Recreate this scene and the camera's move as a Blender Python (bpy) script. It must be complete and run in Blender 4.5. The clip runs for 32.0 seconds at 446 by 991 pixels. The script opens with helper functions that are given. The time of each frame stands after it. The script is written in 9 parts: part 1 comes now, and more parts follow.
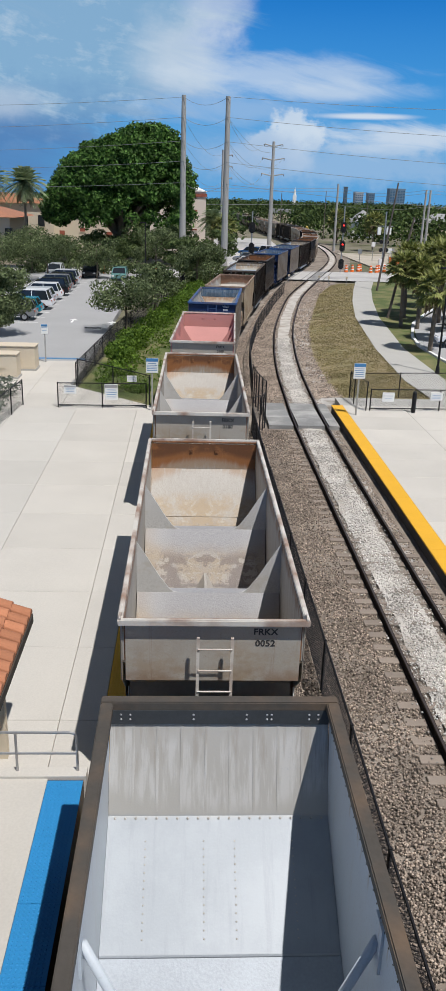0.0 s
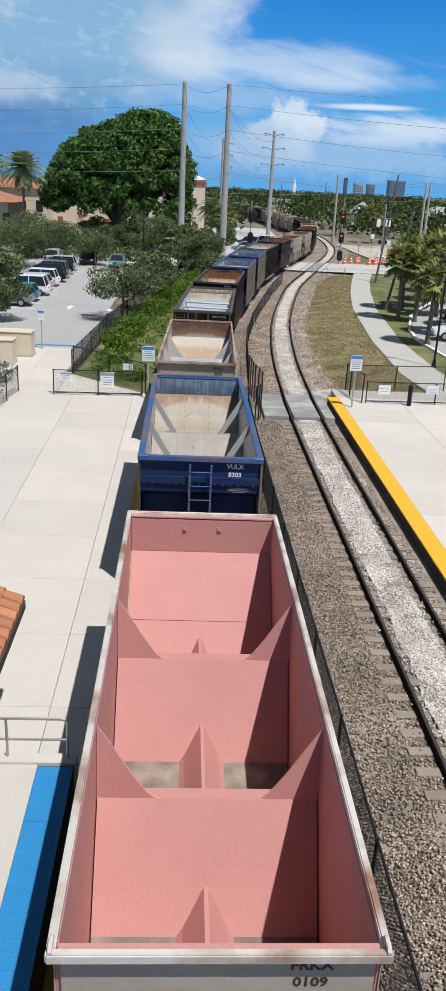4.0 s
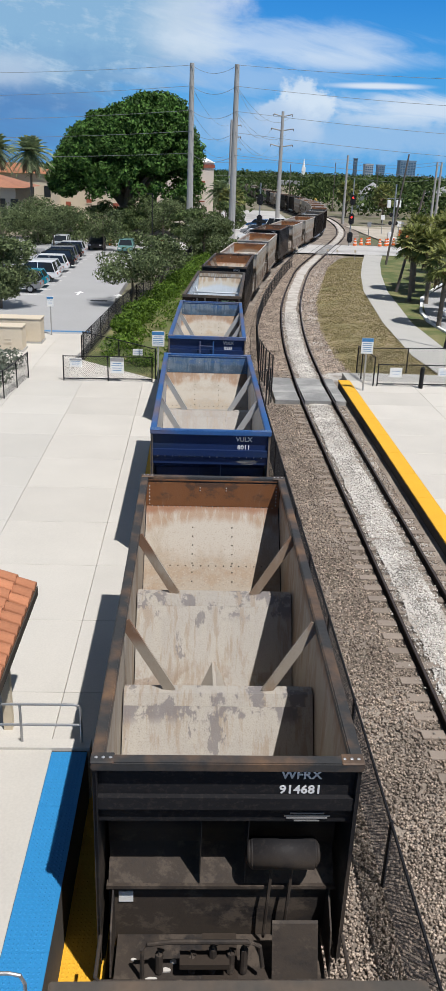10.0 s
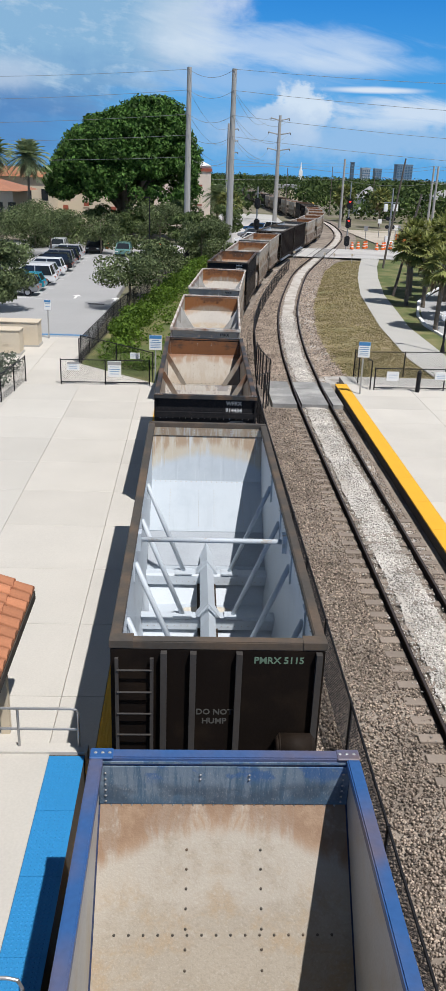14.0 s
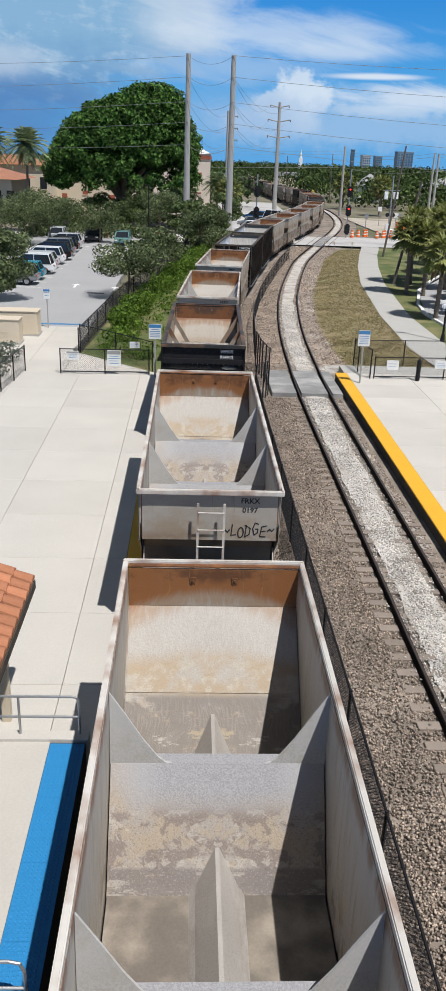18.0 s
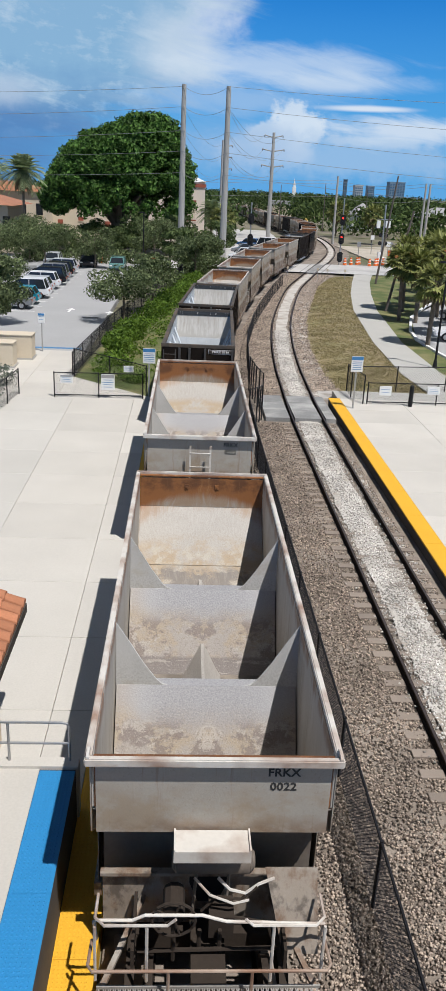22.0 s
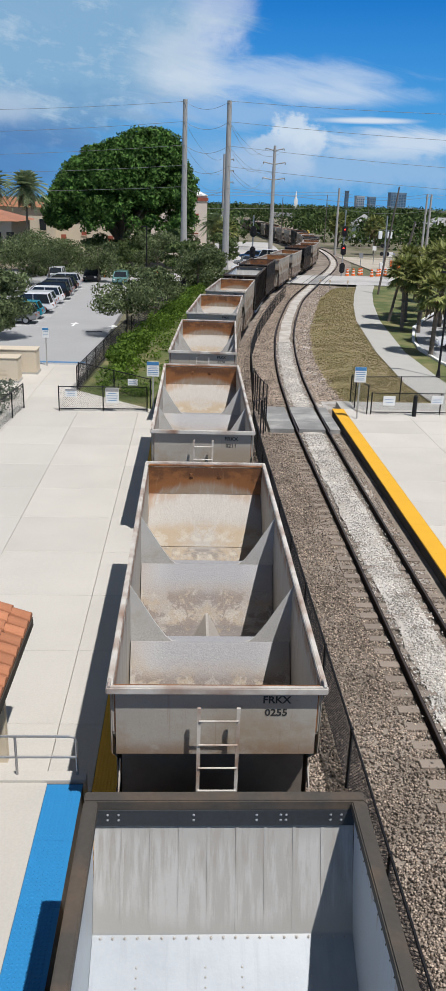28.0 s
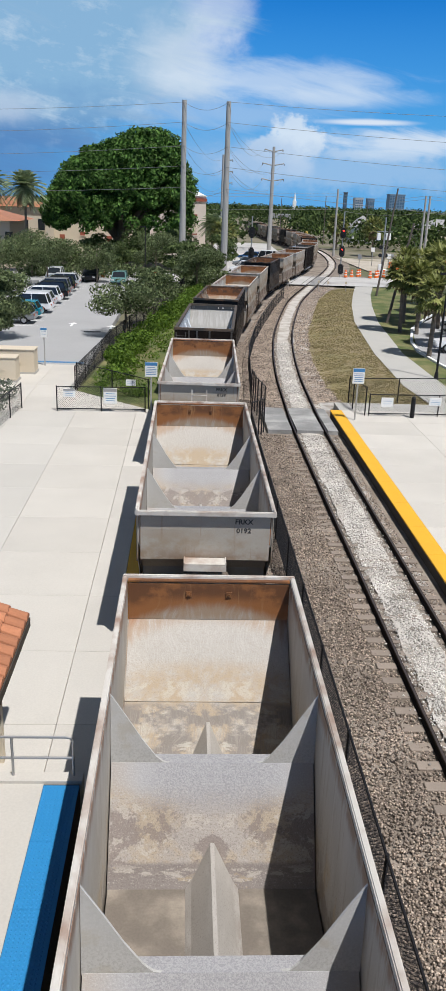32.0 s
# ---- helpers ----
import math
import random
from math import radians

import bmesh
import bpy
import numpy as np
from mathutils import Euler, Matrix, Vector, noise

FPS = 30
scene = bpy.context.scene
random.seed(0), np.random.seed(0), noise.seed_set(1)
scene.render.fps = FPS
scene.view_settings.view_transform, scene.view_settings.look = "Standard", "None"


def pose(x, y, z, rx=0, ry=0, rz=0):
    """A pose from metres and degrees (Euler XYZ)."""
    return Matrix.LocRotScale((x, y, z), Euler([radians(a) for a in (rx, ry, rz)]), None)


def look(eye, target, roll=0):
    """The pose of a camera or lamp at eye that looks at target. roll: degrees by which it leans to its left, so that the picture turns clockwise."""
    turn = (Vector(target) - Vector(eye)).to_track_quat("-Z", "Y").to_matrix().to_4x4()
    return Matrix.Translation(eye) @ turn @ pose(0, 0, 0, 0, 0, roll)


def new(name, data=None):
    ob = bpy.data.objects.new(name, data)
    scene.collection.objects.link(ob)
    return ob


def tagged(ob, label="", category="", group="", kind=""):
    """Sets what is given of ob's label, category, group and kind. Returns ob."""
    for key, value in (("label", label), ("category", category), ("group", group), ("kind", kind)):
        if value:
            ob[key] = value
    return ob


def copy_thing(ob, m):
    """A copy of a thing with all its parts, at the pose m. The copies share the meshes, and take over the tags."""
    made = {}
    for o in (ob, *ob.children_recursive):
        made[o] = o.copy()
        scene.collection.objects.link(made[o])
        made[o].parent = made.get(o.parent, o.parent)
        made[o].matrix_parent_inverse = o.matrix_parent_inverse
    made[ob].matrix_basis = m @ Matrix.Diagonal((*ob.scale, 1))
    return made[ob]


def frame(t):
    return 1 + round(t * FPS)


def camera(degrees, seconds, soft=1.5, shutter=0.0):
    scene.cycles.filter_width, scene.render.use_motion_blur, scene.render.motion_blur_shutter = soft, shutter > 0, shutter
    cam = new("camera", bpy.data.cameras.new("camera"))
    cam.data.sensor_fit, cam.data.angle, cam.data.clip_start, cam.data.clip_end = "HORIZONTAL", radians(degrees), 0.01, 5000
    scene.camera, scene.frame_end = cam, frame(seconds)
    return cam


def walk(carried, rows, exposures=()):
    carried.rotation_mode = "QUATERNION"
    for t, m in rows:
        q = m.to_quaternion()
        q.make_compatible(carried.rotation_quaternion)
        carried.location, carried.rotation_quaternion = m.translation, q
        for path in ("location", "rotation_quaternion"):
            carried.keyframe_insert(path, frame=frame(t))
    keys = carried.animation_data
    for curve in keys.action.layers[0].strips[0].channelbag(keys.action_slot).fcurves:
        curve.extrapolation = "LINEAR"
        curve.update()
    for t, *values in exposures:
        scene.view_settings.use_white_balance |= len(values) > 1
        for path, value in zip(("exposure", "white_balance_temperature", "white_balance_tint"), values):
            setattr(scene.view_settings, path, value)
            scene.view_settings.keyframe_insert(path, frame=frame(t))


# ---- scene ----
cam = camera(30.8, 32.0)
PATH = [
    (0, (-0.002, -0.314, 9.957), (0.09, 1.561, 9.267), 1.8),
    (0.5, (0.001, -0.291, 9.949), (0.096, 1.583, 9.257), 2.0),
    (1, (-0.002, -0.297, 9.958), (0.096, 1.575, 9.262), 2.2),
    (1.5, (0.021, -0.36, 9.991), (0.12, 1.511, 9.292), 2.4),
    (2, (0.011, -0.336, 9.978), (0.114, 1.535, 9.278), 2.7),
    (2.5, (0.007, -0.335, 9.984), (0.115, 1.534, 9.281), 2.9),
    (3, (0.007, -0.279, 9.956), (0.114, 1.589, 9.249), 2.9),
    (3.5, (0.006, -0.302, 9.948), (0.113, 1.565, 9.238), 2.9),
    (5.5, (-0.007, -0.33, 9.981), (0.093, 1.535, 9.265), 3.0),
    (6, (0.0, -0.303, 9.958), (0.093, 1.562, 9.243), 2.8),
    (6.5, (-0.01, -0.283, 9.947), (0.081, 1.583, 9.233), 2.8),
    (7, (0.03, -0.332, 9.964), (0.109, 1.535, 9.251), 2.5),
    (7.5, (0.015, -0.343, 9.984), (0.09, 1.523, 9.269), 2.6),
    (8, (0.015, -0.295, 9.958), (0.084, 1.57, 9.239), 2.5),
    (8.5, (0.027, -0.32, 9.982), (0.098, 1.542, 9.257), 2.5),
    (9, (0.008, -0.33, 9.982), (0.084, 1.531, 9.251), 2.5),
    (9.5, (-0.011, -0.293, 9.963), (0.069, 1.563, 9.222), 2.3),
    (10, (0.013, -0.268, 9.933), (0.092, 1.585, 9.185), 2.1),
    (10.5, (0.015, -0.311, 9.966), (0.097, 1.538, 9.208), 2.1),
    (11, (0.003, -0.271, 9.939), (0.088, 1.576, 9.177), 2.1),
    (11.5, (0.03, -0.285, 9.938), (0.114, 1.562, 9.178), 1.9),
    (12, (0.015, -0.279, 9.942), (0.1, 1.568, 9.18), 2.0),
    (12.5, (-0.002, -0.268, 9.927), (0.082, 1.582, 9.172), 2.0),
    (13, (0.021, -0.309, 9.947), (0.105, 1.545, 9.202), 2.1),
    (13.5, (-0.01, -0.281, 9.95), (0.078, 1.577, 9.216), 2.3),
    (14, (0.006, -0.292, 9.967), (0.092, 1.564, 9.226), 2.2),
    (14.5, (0.024, -0.288, 9.951), (0.109, 1.565, 9.205), 2.3),
    (16.5, (0.021, -0.278, 9.933), (0.103, 1.564, 9.157), 1.9),
    (17, (-0.008, -0.271, 9.942), (0.079, 1.57, 9.165), 2.1),
    (17.5, (0.01, -0.326, 9.97), (0.096, 1.517, 9.198), 2.1),
    (18, (0.02, -0.323, 9.968), (0.106, 1.523, 9.203), 2.1),
    (18.5, (-0.002, -0.298, 9.944), (0.088, 1.551, 9.187), 2.3),
    (19, (0.027, -0.314, 9.953), (0.116, 1.537, 9.2), 2.2),
    (19.5, (0.014, -0.29, 9.939), (0.107, 1.563, 9.193), 2.4),
    (20, (0.01, -0.315, 9.966), (0.106, 1.541, 9.228), 2.6),
    (20.5, (0.016, -0.332, 9.979), (0.113, 1.528, 9.249), 2.7),
    (21, (0.007, -0.338, 9.972), (0.103, 1.524, 9.249), 2.8),
    (21.5, (-0.007, -0.285, 9.937), (0.095, 1.579, 9.219), 2.9),
    (22, (0.001, -0.266, 9.927), (0.104, 1.602, 9.219), 2.6),
    (22.5, (0.023, -0.305, 9.958), (0.122, 1.564, 9.254), 2.6),
    (23, (0.023, -0.333, 9.969), (0.121, 1.539, 9.27), 2.6),
    (23.5, (0.033, -0.344, 9.965), (0.128, 1.529, 9.271), 2.5),
    (24, (0.028, -0.306, 9.946), (0.123, 1.568, 9.254), 2.4),
    (24.5, (0.025, -0.329, 9.961), (0.12, 1.546, 9.273), 2.2),
    (25, (0.014, -0.327, 9.974), (0.108, 1.55, 9.288), 2.3),
    (25.5, (-0.002, -0.286, 9.944), (0.09, 1.591, 9.261), 2.2),
    (27.5, (0.032, -0.296, 9.964), (0.12, 1.583, 9.284), 1.7),
    (28, (0.017, -0.317, 9.963), (0.106, 1.561, 9.281), 1.8),
    (28.5, (-0.005, -0.283, 9.942), (0.086, 1.596, 9.261), 1.8),
    (29, (-0.015, -0.289, 9.956), (0.076, 1.59, 9.275), 1.9),
    (29.5, (0.019, -0.281, 9.941), (0.108, 1.598, 9.262), 1.8),
    (30, (0.014, -0.283, 9.947), (0.105, 1.597, 9.271), 1.9),
    (30.5, (-0.002, -0.275, 9.934), (0.09, 1.606, 9.259), 2.0),
    (31, (-0.004, -0.267, 9.934), (0.091, 1.612, 9.256), 2.1),
    (31.5, (-0.001, -0.279, 9.932), (0.094, 1.599, 9.252), 2.1),
    (32, (0.01, -0.296, 9.958), (0.105, 1.582, 9.278), 2.1),
]
walk(cam, [(t, look(eye, target, roll)) for t, eye, target, roll in PATH],
     [(0, -0.02), (1, 0.11), (2, 0.12), (6, 0.15), (8, 0.12), (9, 0.07), (10, 0.12), (10.5, 0.26), (11, 0.24), (12, 0.22), (13, 0.23), (14, 0.12), (17, 0.09), (25, 0.07), (28, 0.02), (31, 0.0), (32, 0.12)])

# ---- world, sun ----
SUN = Vector((1.05, -1.45, 3.6)).normalized()
world = bpy.data.worlds.new("world")
scene.world = world
world.use_nodes = True


def build_world():
    """Clear blue sky with a broad veil of cloud on one side, thin streaks and a few cumulus heads."""
    nt = world.node_tree
    nt.nodes.clear()
    N, LK = nt.nodes.new, nt.links.new

    def math_node(op, a, b=None, c=None, clamp=False):
        n = N("ShaderNodeMath")
        n.operation, n.use_clamp = op, clamp
        for i, v in enumerate((a, b, c)):
            if v is None:
                continue
            if isinstance(v, (int, float)):
                n.inputs[i].default_value = v
            else:
                LK(v, n.inputs[i])
        return n.outputs[0]

    def mix(fac, a, b):
        n = N("ShaderNodeMixRGB")
        LK(fac, n.inputs[0])
        for i, v in ((1, a), (2, b)):
            if isinstance(v, tuple):
                n.inputs[i].default_value = (*v, 1)
            else:
                LK(v, n.inputs[i])
        return n.outputs[0]

    out, bg, sky = N("ShaderNodeOutputWorld"), N("ShaderNodeBackground"), N("ShaderNodeTexSky")
    sky.sky_type, sky.sun_disc = "NISHITA", False
    sky.sun_elevation, sky.sun_rotation = math.asin(SUN.z), math.atan2(SUN.x, SUN.y)
    sky.air_density, sky.dust_density, sky.ozone_density = 1.0, 0.1, 3.0
    tc = N("ShaderNodeTexCoord")
    sep = N("ShaderNodeSeparateXYZ")
    LK(tc.outputs["Generated"], sep.inputs[0])
    az = math_node("MULTIPLY", math_node("ARCTAN2", sep.outputs[0], sep.outputs[1]), 57.2958)
    el = math_node("MULTIPLY", math_node("ARCSINE", sep.outputs[2]), 57.2958)
    flat = N("ShaderNodeCombineXYZ")
    LK(math_node("MULTIPLY", az, 0.11), flat.inputs[0])
    LK(math_node("MULTIPLY_ADD", az, 0.09, math_node("MULTIPLY", el, 0.55)), flat.inputs[1])
    wide = N("ShaderNodeTexNoise")
    wide.inputs["Scale"].default_value, wide.inputs["Detail"].default_value, wide.inputs["Roughness"].default_value, wide.inputs["Distortion"].default_value = 1.5, 9, 0.62, 0.6
    LK(flat.outputs[0], wide.inputs["Vector"])
    rnd = N("ShaderNodeCombineXYZ")
    LK(math_node("MULTIPLY", az, 0.30), rnd.inputs[0])
    LK(math_node("MULTIPLY", el, 0.42), rnd.inputs[1])
    puff = N("ShaderNodeTexNoise")
    puff.inputs["Scale"].default_value, puff.inputs["Detail"].default_value, puff.inputs["Roughness"].default_value = 1.6, 8, 0.62
    LK(rnd.outputs[0], puff.inputs["Vector"])
    wide_n = math_node("SUBTRACT", wide.outputs[0], 0.5)
    puff_n = math_node("SUBTRACT", puff.outputs[0], 0.5)

    def blob(a0, e0, ra, re, rough, noise_out, soft):
        """A cloud mass: 1 inside, 0 outside, with a ragged border."""
        u = math_node("DIVIDE", math_node("SUBTRACT", az, a0), ra)
        v = math_node("DIVIDE", math_node("SUBTRACT", el, e0), re)
        d = math_node("SQRT", math_node("ADD", math_node("MULTIPLY", u, u), math_node("MULTIPLY", v, v)))
        d = math_node("ADD", d, math_node("MULTIPLY", noise_out, rough))
        n = N("ShaderNodeMapRange")
        n.interpolation_type = "SMOOTHSTEP"
        n.inputs["From Min"].default_value, n.inputs["From Max"].default_value = 1 + soft, 1 - soft
        LK(d, n.inputs["Value"])
        return n.outputs[0]

    tint = N("ShaderNodeMixRGB")
    tint.blend_type = "MULTIPLY"
    tint.inputs[0].default_value = 1
    tint.inputs[2].default_value = (SKY_GAIN * 0.06, SKY_GAIN * 0.54, SKY_GAIN * 1.10, 1)
    LK(sky.outputs[0], tint.inputs[1])
    # towards the horizon the air pales to an even light blue
    low = N("ShaderNodeMapRange")
    low.inputs["From Min"].default_value, low.inputs["From Max"].default_value = 12.0, 0.0
    LK(el, low.inputs["Value"])
    col = mix(low.outputs[0], tint.outputs[0], (0.115, 0.38, 0.75))
    up = N("ShaderNodeMapRange")
    up.inputs["From Min"].default_value, up.inputs["From Max"].default_value = 4.0, 22.0
    LK(el, up.inputs["Value"])
    over = N("ShaderNodeMixRGB")
    over.blend_type = "MULTIPLY"
    over.inputs[0].default_value = 1
    over.inputs[2].default_value = (SKY_GAIN * 0.50, SKY_GAIN * 0.45, SKY_GAIN * 0.38, 1)
    LK(sky.outputs[0], over.inputs[1])
    high = N("ShaderNodeMapRange")
    high.inputs["From Min"].default_value, high.inputs["From Max"].default_value = 14.0, 30.0
    LK(el, high.inputs["Value"])
    col = mix(high.outputs[0], col, over.outputs[0])
    # broad veil on the left, pale above, slate blue below
    veil = blob(-15.0, 9.6, 16.6, 7.4, 0.75, wide_n, 0.16)
    shade = N("ShaderNodeMapRange")
    shade.inputs["From Min"].default_value, shade.inputs["From Max"].default_value = 2.6, 7.0
    LK(math_node("MULTIPLY_ADD", puff_n, 5.0, el), shade.inputs["Value"])
    veil_col = mix(shade.outputs[0], (0.115, 0.27, 0.53), (0.265, 0.46, 0.66))
    bright = N("ShaderNodeMapRange")
    bright.inputs["From Min"].default_value, bright.inputs["From Max"].default_value = 0.02, 0.26
    bright.inputs["To Max"].default_value = 0.62
    LK(math_node("ADD", puff_n, math_node("MULTIPLY", wide_n, 0.8)), bright.inputs["Value"])
    veil_col = mix(bright.outputs[0], veil_col, (0.62, 0.73, 0.82))
    col = mix(math_node("MULTIPLY", veil, 0.9), col, veil_col)
    # dark rain cloud low on the left
    col = mix(math_node("MULTIPLY", blob(-14.5, 2.3, 8.5, 2.3, 0.9, wide_n, 0.5), 0.75), col, (0.095, 0.23, 0.50))
    for a0, e0, ra, re, rough, nz, soft, k, c in (
            (-0.4, 8.3, 2.6, 1.9, 1.6, puff_n, 0.7, 0.5, (0.74, 0.80, 0.88)), (1.4, 11.3, 1.8, 2.2, 1.4, puff_n, 0.6, 0.5, (0.72, 0.79, 0.88)), (4.5, 7.3, 6.0, 0.9, 2.6, wide_n, 0.8, 0.6, (0.66, 0.76, 0.88)), (8.8, 6.5, 4.4, 0.5, 1.6, wide_n, 0.8, 0.6, (0.62, 0.73, 0.87)),
            (6.9, 4.0, 1.5, 1.35, 2.4, puff_n, 0.22, 0.9, (0.68, 0.78, 0.89)), (5.4, 3.3, 1.7, 0.9, 2.2, puff_n, 0.25, 0.8, (0.58, 0.70, 0.85)), (4.8, 2.7, 2.6, 1.1, 1.6, puff_n, 0.5, 0.7, (0.45, 0.60, 0.80)), (7.1, 2.4, 0.8, 0.7, 1.2, puff_n, 0.5, 0.7, (0.60, 0.71, 0.86)),
            (14.0, 3.9, 4.6, 0.75, 2.8, wide_n, 0.6, 0.8, (0.70, 0.78, 0.88)), (12.0, 3.2, 3.0, 0.35, 2.4, puff_n, 0.5, 0.6, (0.62, 0.73, 0.86)), (11.2, 5.1, 2.6, 0.16, 0.5, wide_n, 0.6, 0.8, (0.80, 0.85, 0.91)),
            (2.0, 5.4, 5.5, 0.8, 2.2, wide_n, 0.8, 0.5, (0.46, 0.60, 0.80)), (10.0, 2.2, 8.0, 1.2, 2.6, puff_n, 0.6, 0.6, (0.40, 0.56, 0.78)), (1.0, 2.6, 5.0, 1.4, 1.8, wide_n, 0.8, 0.4, (0.35, 0.50, 0.74)),
            (-13.5, 5.2, 4.0, 0.9, 1.8, puff_n, 0.6, 0.6, (0.55, 0.65, 0.78)), (-15.5, 6.8, 2.0, 1.6, 1.4, puff_n, 0.5, 0.6, (0.62, 0.71, 0.82)),
            # unseen neutral clouds around the view, added so the sky's fill is less blue
            (-60, 25, 40, 20, 1.2, wide_n, 0.4, 0.6, (0.62, 0.64, 0.66)), (75, 30, 35, 14, 1.6, wide_n, 0.5, 0.6, (0.66, 0.67, 0.68)), (150, 20, 40, 14, 1.6, wide_n, 0.5, 0.6, (0.66, 0.67, 0.68))):
        col = mix(math_node("MULTIPLY", blob(a0, e0, ra, re, rough, nz, soft), k), col, c)
    LK(col, bg.inputs["Color"])
    bg.inputs["Strength"].default_value = 0.95
    LK(bg.outputs[0], out.inputs["Surface"])


SKY_GAIN = 0.10
build_world()
lamp = bpy.data.lights.new("sun", "SUN")
lamp.energy, lamp.angle, lamp.color = 4.4, radians(0.55), (1.0, 0.972, 0.95)
sun = new("sun", lamp)
sun.matrix_world = look(SUN * 100, (0, 0, 0))

# ---- materials ----


def node_material(name, color, rough=0.7, metal=0.0, spread=0.12, scale=3.0, fine=60.0, bump=0.15, per_object=0.0, stretch=(1, 1, 1), second=None, second_amount=0.5):
    """A surface with stains at a large scale, grain at a small one, and fine relief, in metres."""
    m = bpy.data.materials.new(name)
    m.use_nodes = True
    nt = m.node_tree
    b = nt.nodes["Principled BSDF"]
    tc = nt.nodes.new("ShaderNodeTexCoord")
    mp = nt.nodes.new("ShaderNodeMapping")
    mp.inputs["Scale"].default_value = stretch
    nt.links.new(tc.outputs["Object"], mp.inputs["Vector"])
    info = nt.nodes.new("ShaderNodeObjectInfo")
    shift = nt.nodes.new("ShaderNodeVectorMath")
    shift.operation = "MULTIPLY_ADD"
    nt.links.new(info.outputs["Random"], shift.inputs[0])
    shift.inputs[1].default_value = (37.0, 91.0, 53.0)
    nt.links.new(mp.outputs[0], shift.inputs[2])
    big = nt.nodes.new("ShaderNodeTexNoise")
    big.inputs["Scale"].default_value, big.inputs["Detail"].default_value = scale, 5
    small = nt.nodes.new("ShaderNodeTexNoise")
    small.inputs["Scale"].default_value, small.inputs["Detail"].default_value = fine, 3
    nt.links.new(shift.outputs[0], big.inputs["Vector"])
    nt.links.new(shift.outputs[0], small.inputs["Vector"])
    base = None
    if second:
        ramp = nt.nodes.new("ShaderNodeValToRGB")
        lo = 0.62 - 0.3 * second_amount
        ramp.color_ramp.elements[0].position, ramp.color_ramp.elements[1].position = lo - 0.06, lo + 0.2
        ramp.color_ramp.elements[0].color = (*color, 1)
        ramp.color_ramp.elements[1].color = (*second, 1)
        nt.links.new(big.outputs[0], ramp.inputs[0])
        base = ramp.outputs[0]
    hsv = nt.nodes.new("ShaderNodeHueSaturation")
    if base:
        nt.links.new(base, hsv.inputs["Color"])
    else:
        hsv.inputs["Color"].default_value = (*color, 1)
    val = nt.nodes.new("ShaderNodeMath")
    val.operation = "MULTIPLY_ADD"
    val.inputs[1].default_value, val.inputs[2].default_value = spread * 3.2, 1 - spread * 1.6
    mixn = nt.nodes.new("ShaderNodeMath")
    mixn.operation = "MULTIPLY_ADD"
    mixn.inputs[1].default_value = 0.45
    half = nt.nodes.new("ShaderNodeMath")
    half.operation = "MULTIPLY"
    half.inputs[1].default_value = 0.55
    nt.links.new(big.outputs[0], half.inputs[0])
    nt.links.new(small.outputs[0], mixn.inputs[0])
    nt.links.new(half.outputs[0], mixn.inputs[2])
    nt.links.new(mixn.outputs[0], val.inputs[0])
    last = val
    if per_object:
        po = nt.nodes.new("ShaderNodeMath")
        po.operation = "MULTIPLY_ADD"
        po.inputs[1].default_value, po.inputs[2].default_value = per_object * 2, 1 - per_object
        nt.links.new(info.outputs["Random"], po.inputs[0])
        mu = nt.nodes.new("ShaderNodeMath")
        mu.operation = "MULTIPLY"
        nt.links.new(val.outputs[0], mu.inputs[0])
        nt.links.new(po.outputs[0], mu.inputs[1])
        last = mu
    nt.links.new(last.outputs[0], hsv.inputs["Value"])
    nt.links.new(hsv.outputs[0], b.inputs["Base Color"])
    b.inputs["Roughness"].default_value, b.inputs["Metallic"].default_value = rough, metal
    if bump:
        bp = nt.nodes.new("ShaderNodeBump")
        bp.inputs["Strength"].default_value, bp.inputs["Distance"].default_value = bump, 0.02
        nt.links.new(small.outputs[0], bp.inputs["Height"])
        nt.links.new(bp.outputs[0], b.inputs["Normal"])
    return m


MAT = {}


def mat(key, *args, **kw):
    if key not in MAT:
        MAT[key] = node_material(key, *args, **kw)
    return MAT[key]


CONCRETE = mat("concrete", (0.535, 0.507, 0.458), 0.85, spread=0.13, scale=0.5, fine=25, bump=0.1, per_object=0.05)
CONCRETE_LEFT = mat("concrete_pale_grey", (0.52, 0.498, 0.455), 0.85, spread=0.11, scale=0.5, fine=25, bump=0.1, per_object=0.05)
CONCRETE_GREY = mat("concrete_grey", (0.42, 0.41, 0.38), 0.88, spread=0.1, scale=0.6, fine=25, bump=0.12, per_object=0.06)
ASPHALT_PALE = mat("asphalt_pale", (0.36, 0.36, 0.36), 0.9, spread=0.12, scale=0.25, fine=12, bump=0.1)
YELLOW = mat("yellow_tactile", (0.74, 0.395, 0.025), 0.7, spread=0.08, scale=1.5, fine=40)
BLUE = mat("blue_tactile", (0.018, 0.215, 0.48), 0.65, spread=0.08, scale=1.5, fine=40)
BALLAST = mat("ballast", (0.19, 0.155, 0.125), 0.95, spread=0.42, scale=0.6, fine=9, bump=1.0, second=(0.29, 0.25, 0.21), second_amount=0.5)
BALLAST_PALE = mat("ballast_pale", (0.57, 0.54, 0.50), 0.95, spread=0.35, scale=0.9, fine=14, bump=1.0, second=(0.30, 0.265, 0.225), second_amount=0.5)
BALLAST_MIXED = mat("ballast_mixed", (0.22, 0.185, 0.155), 0.95, spread=0.4, scale=0.7, fine=9, bump=1.0, second=(0.46, 0.44, 0.41), second_amount=0.65)
TIE = mat("tie", (0.255, 0.212, 0.175), 0.9, spread=0.15, scale=2, fine=40, per_object=0.12)
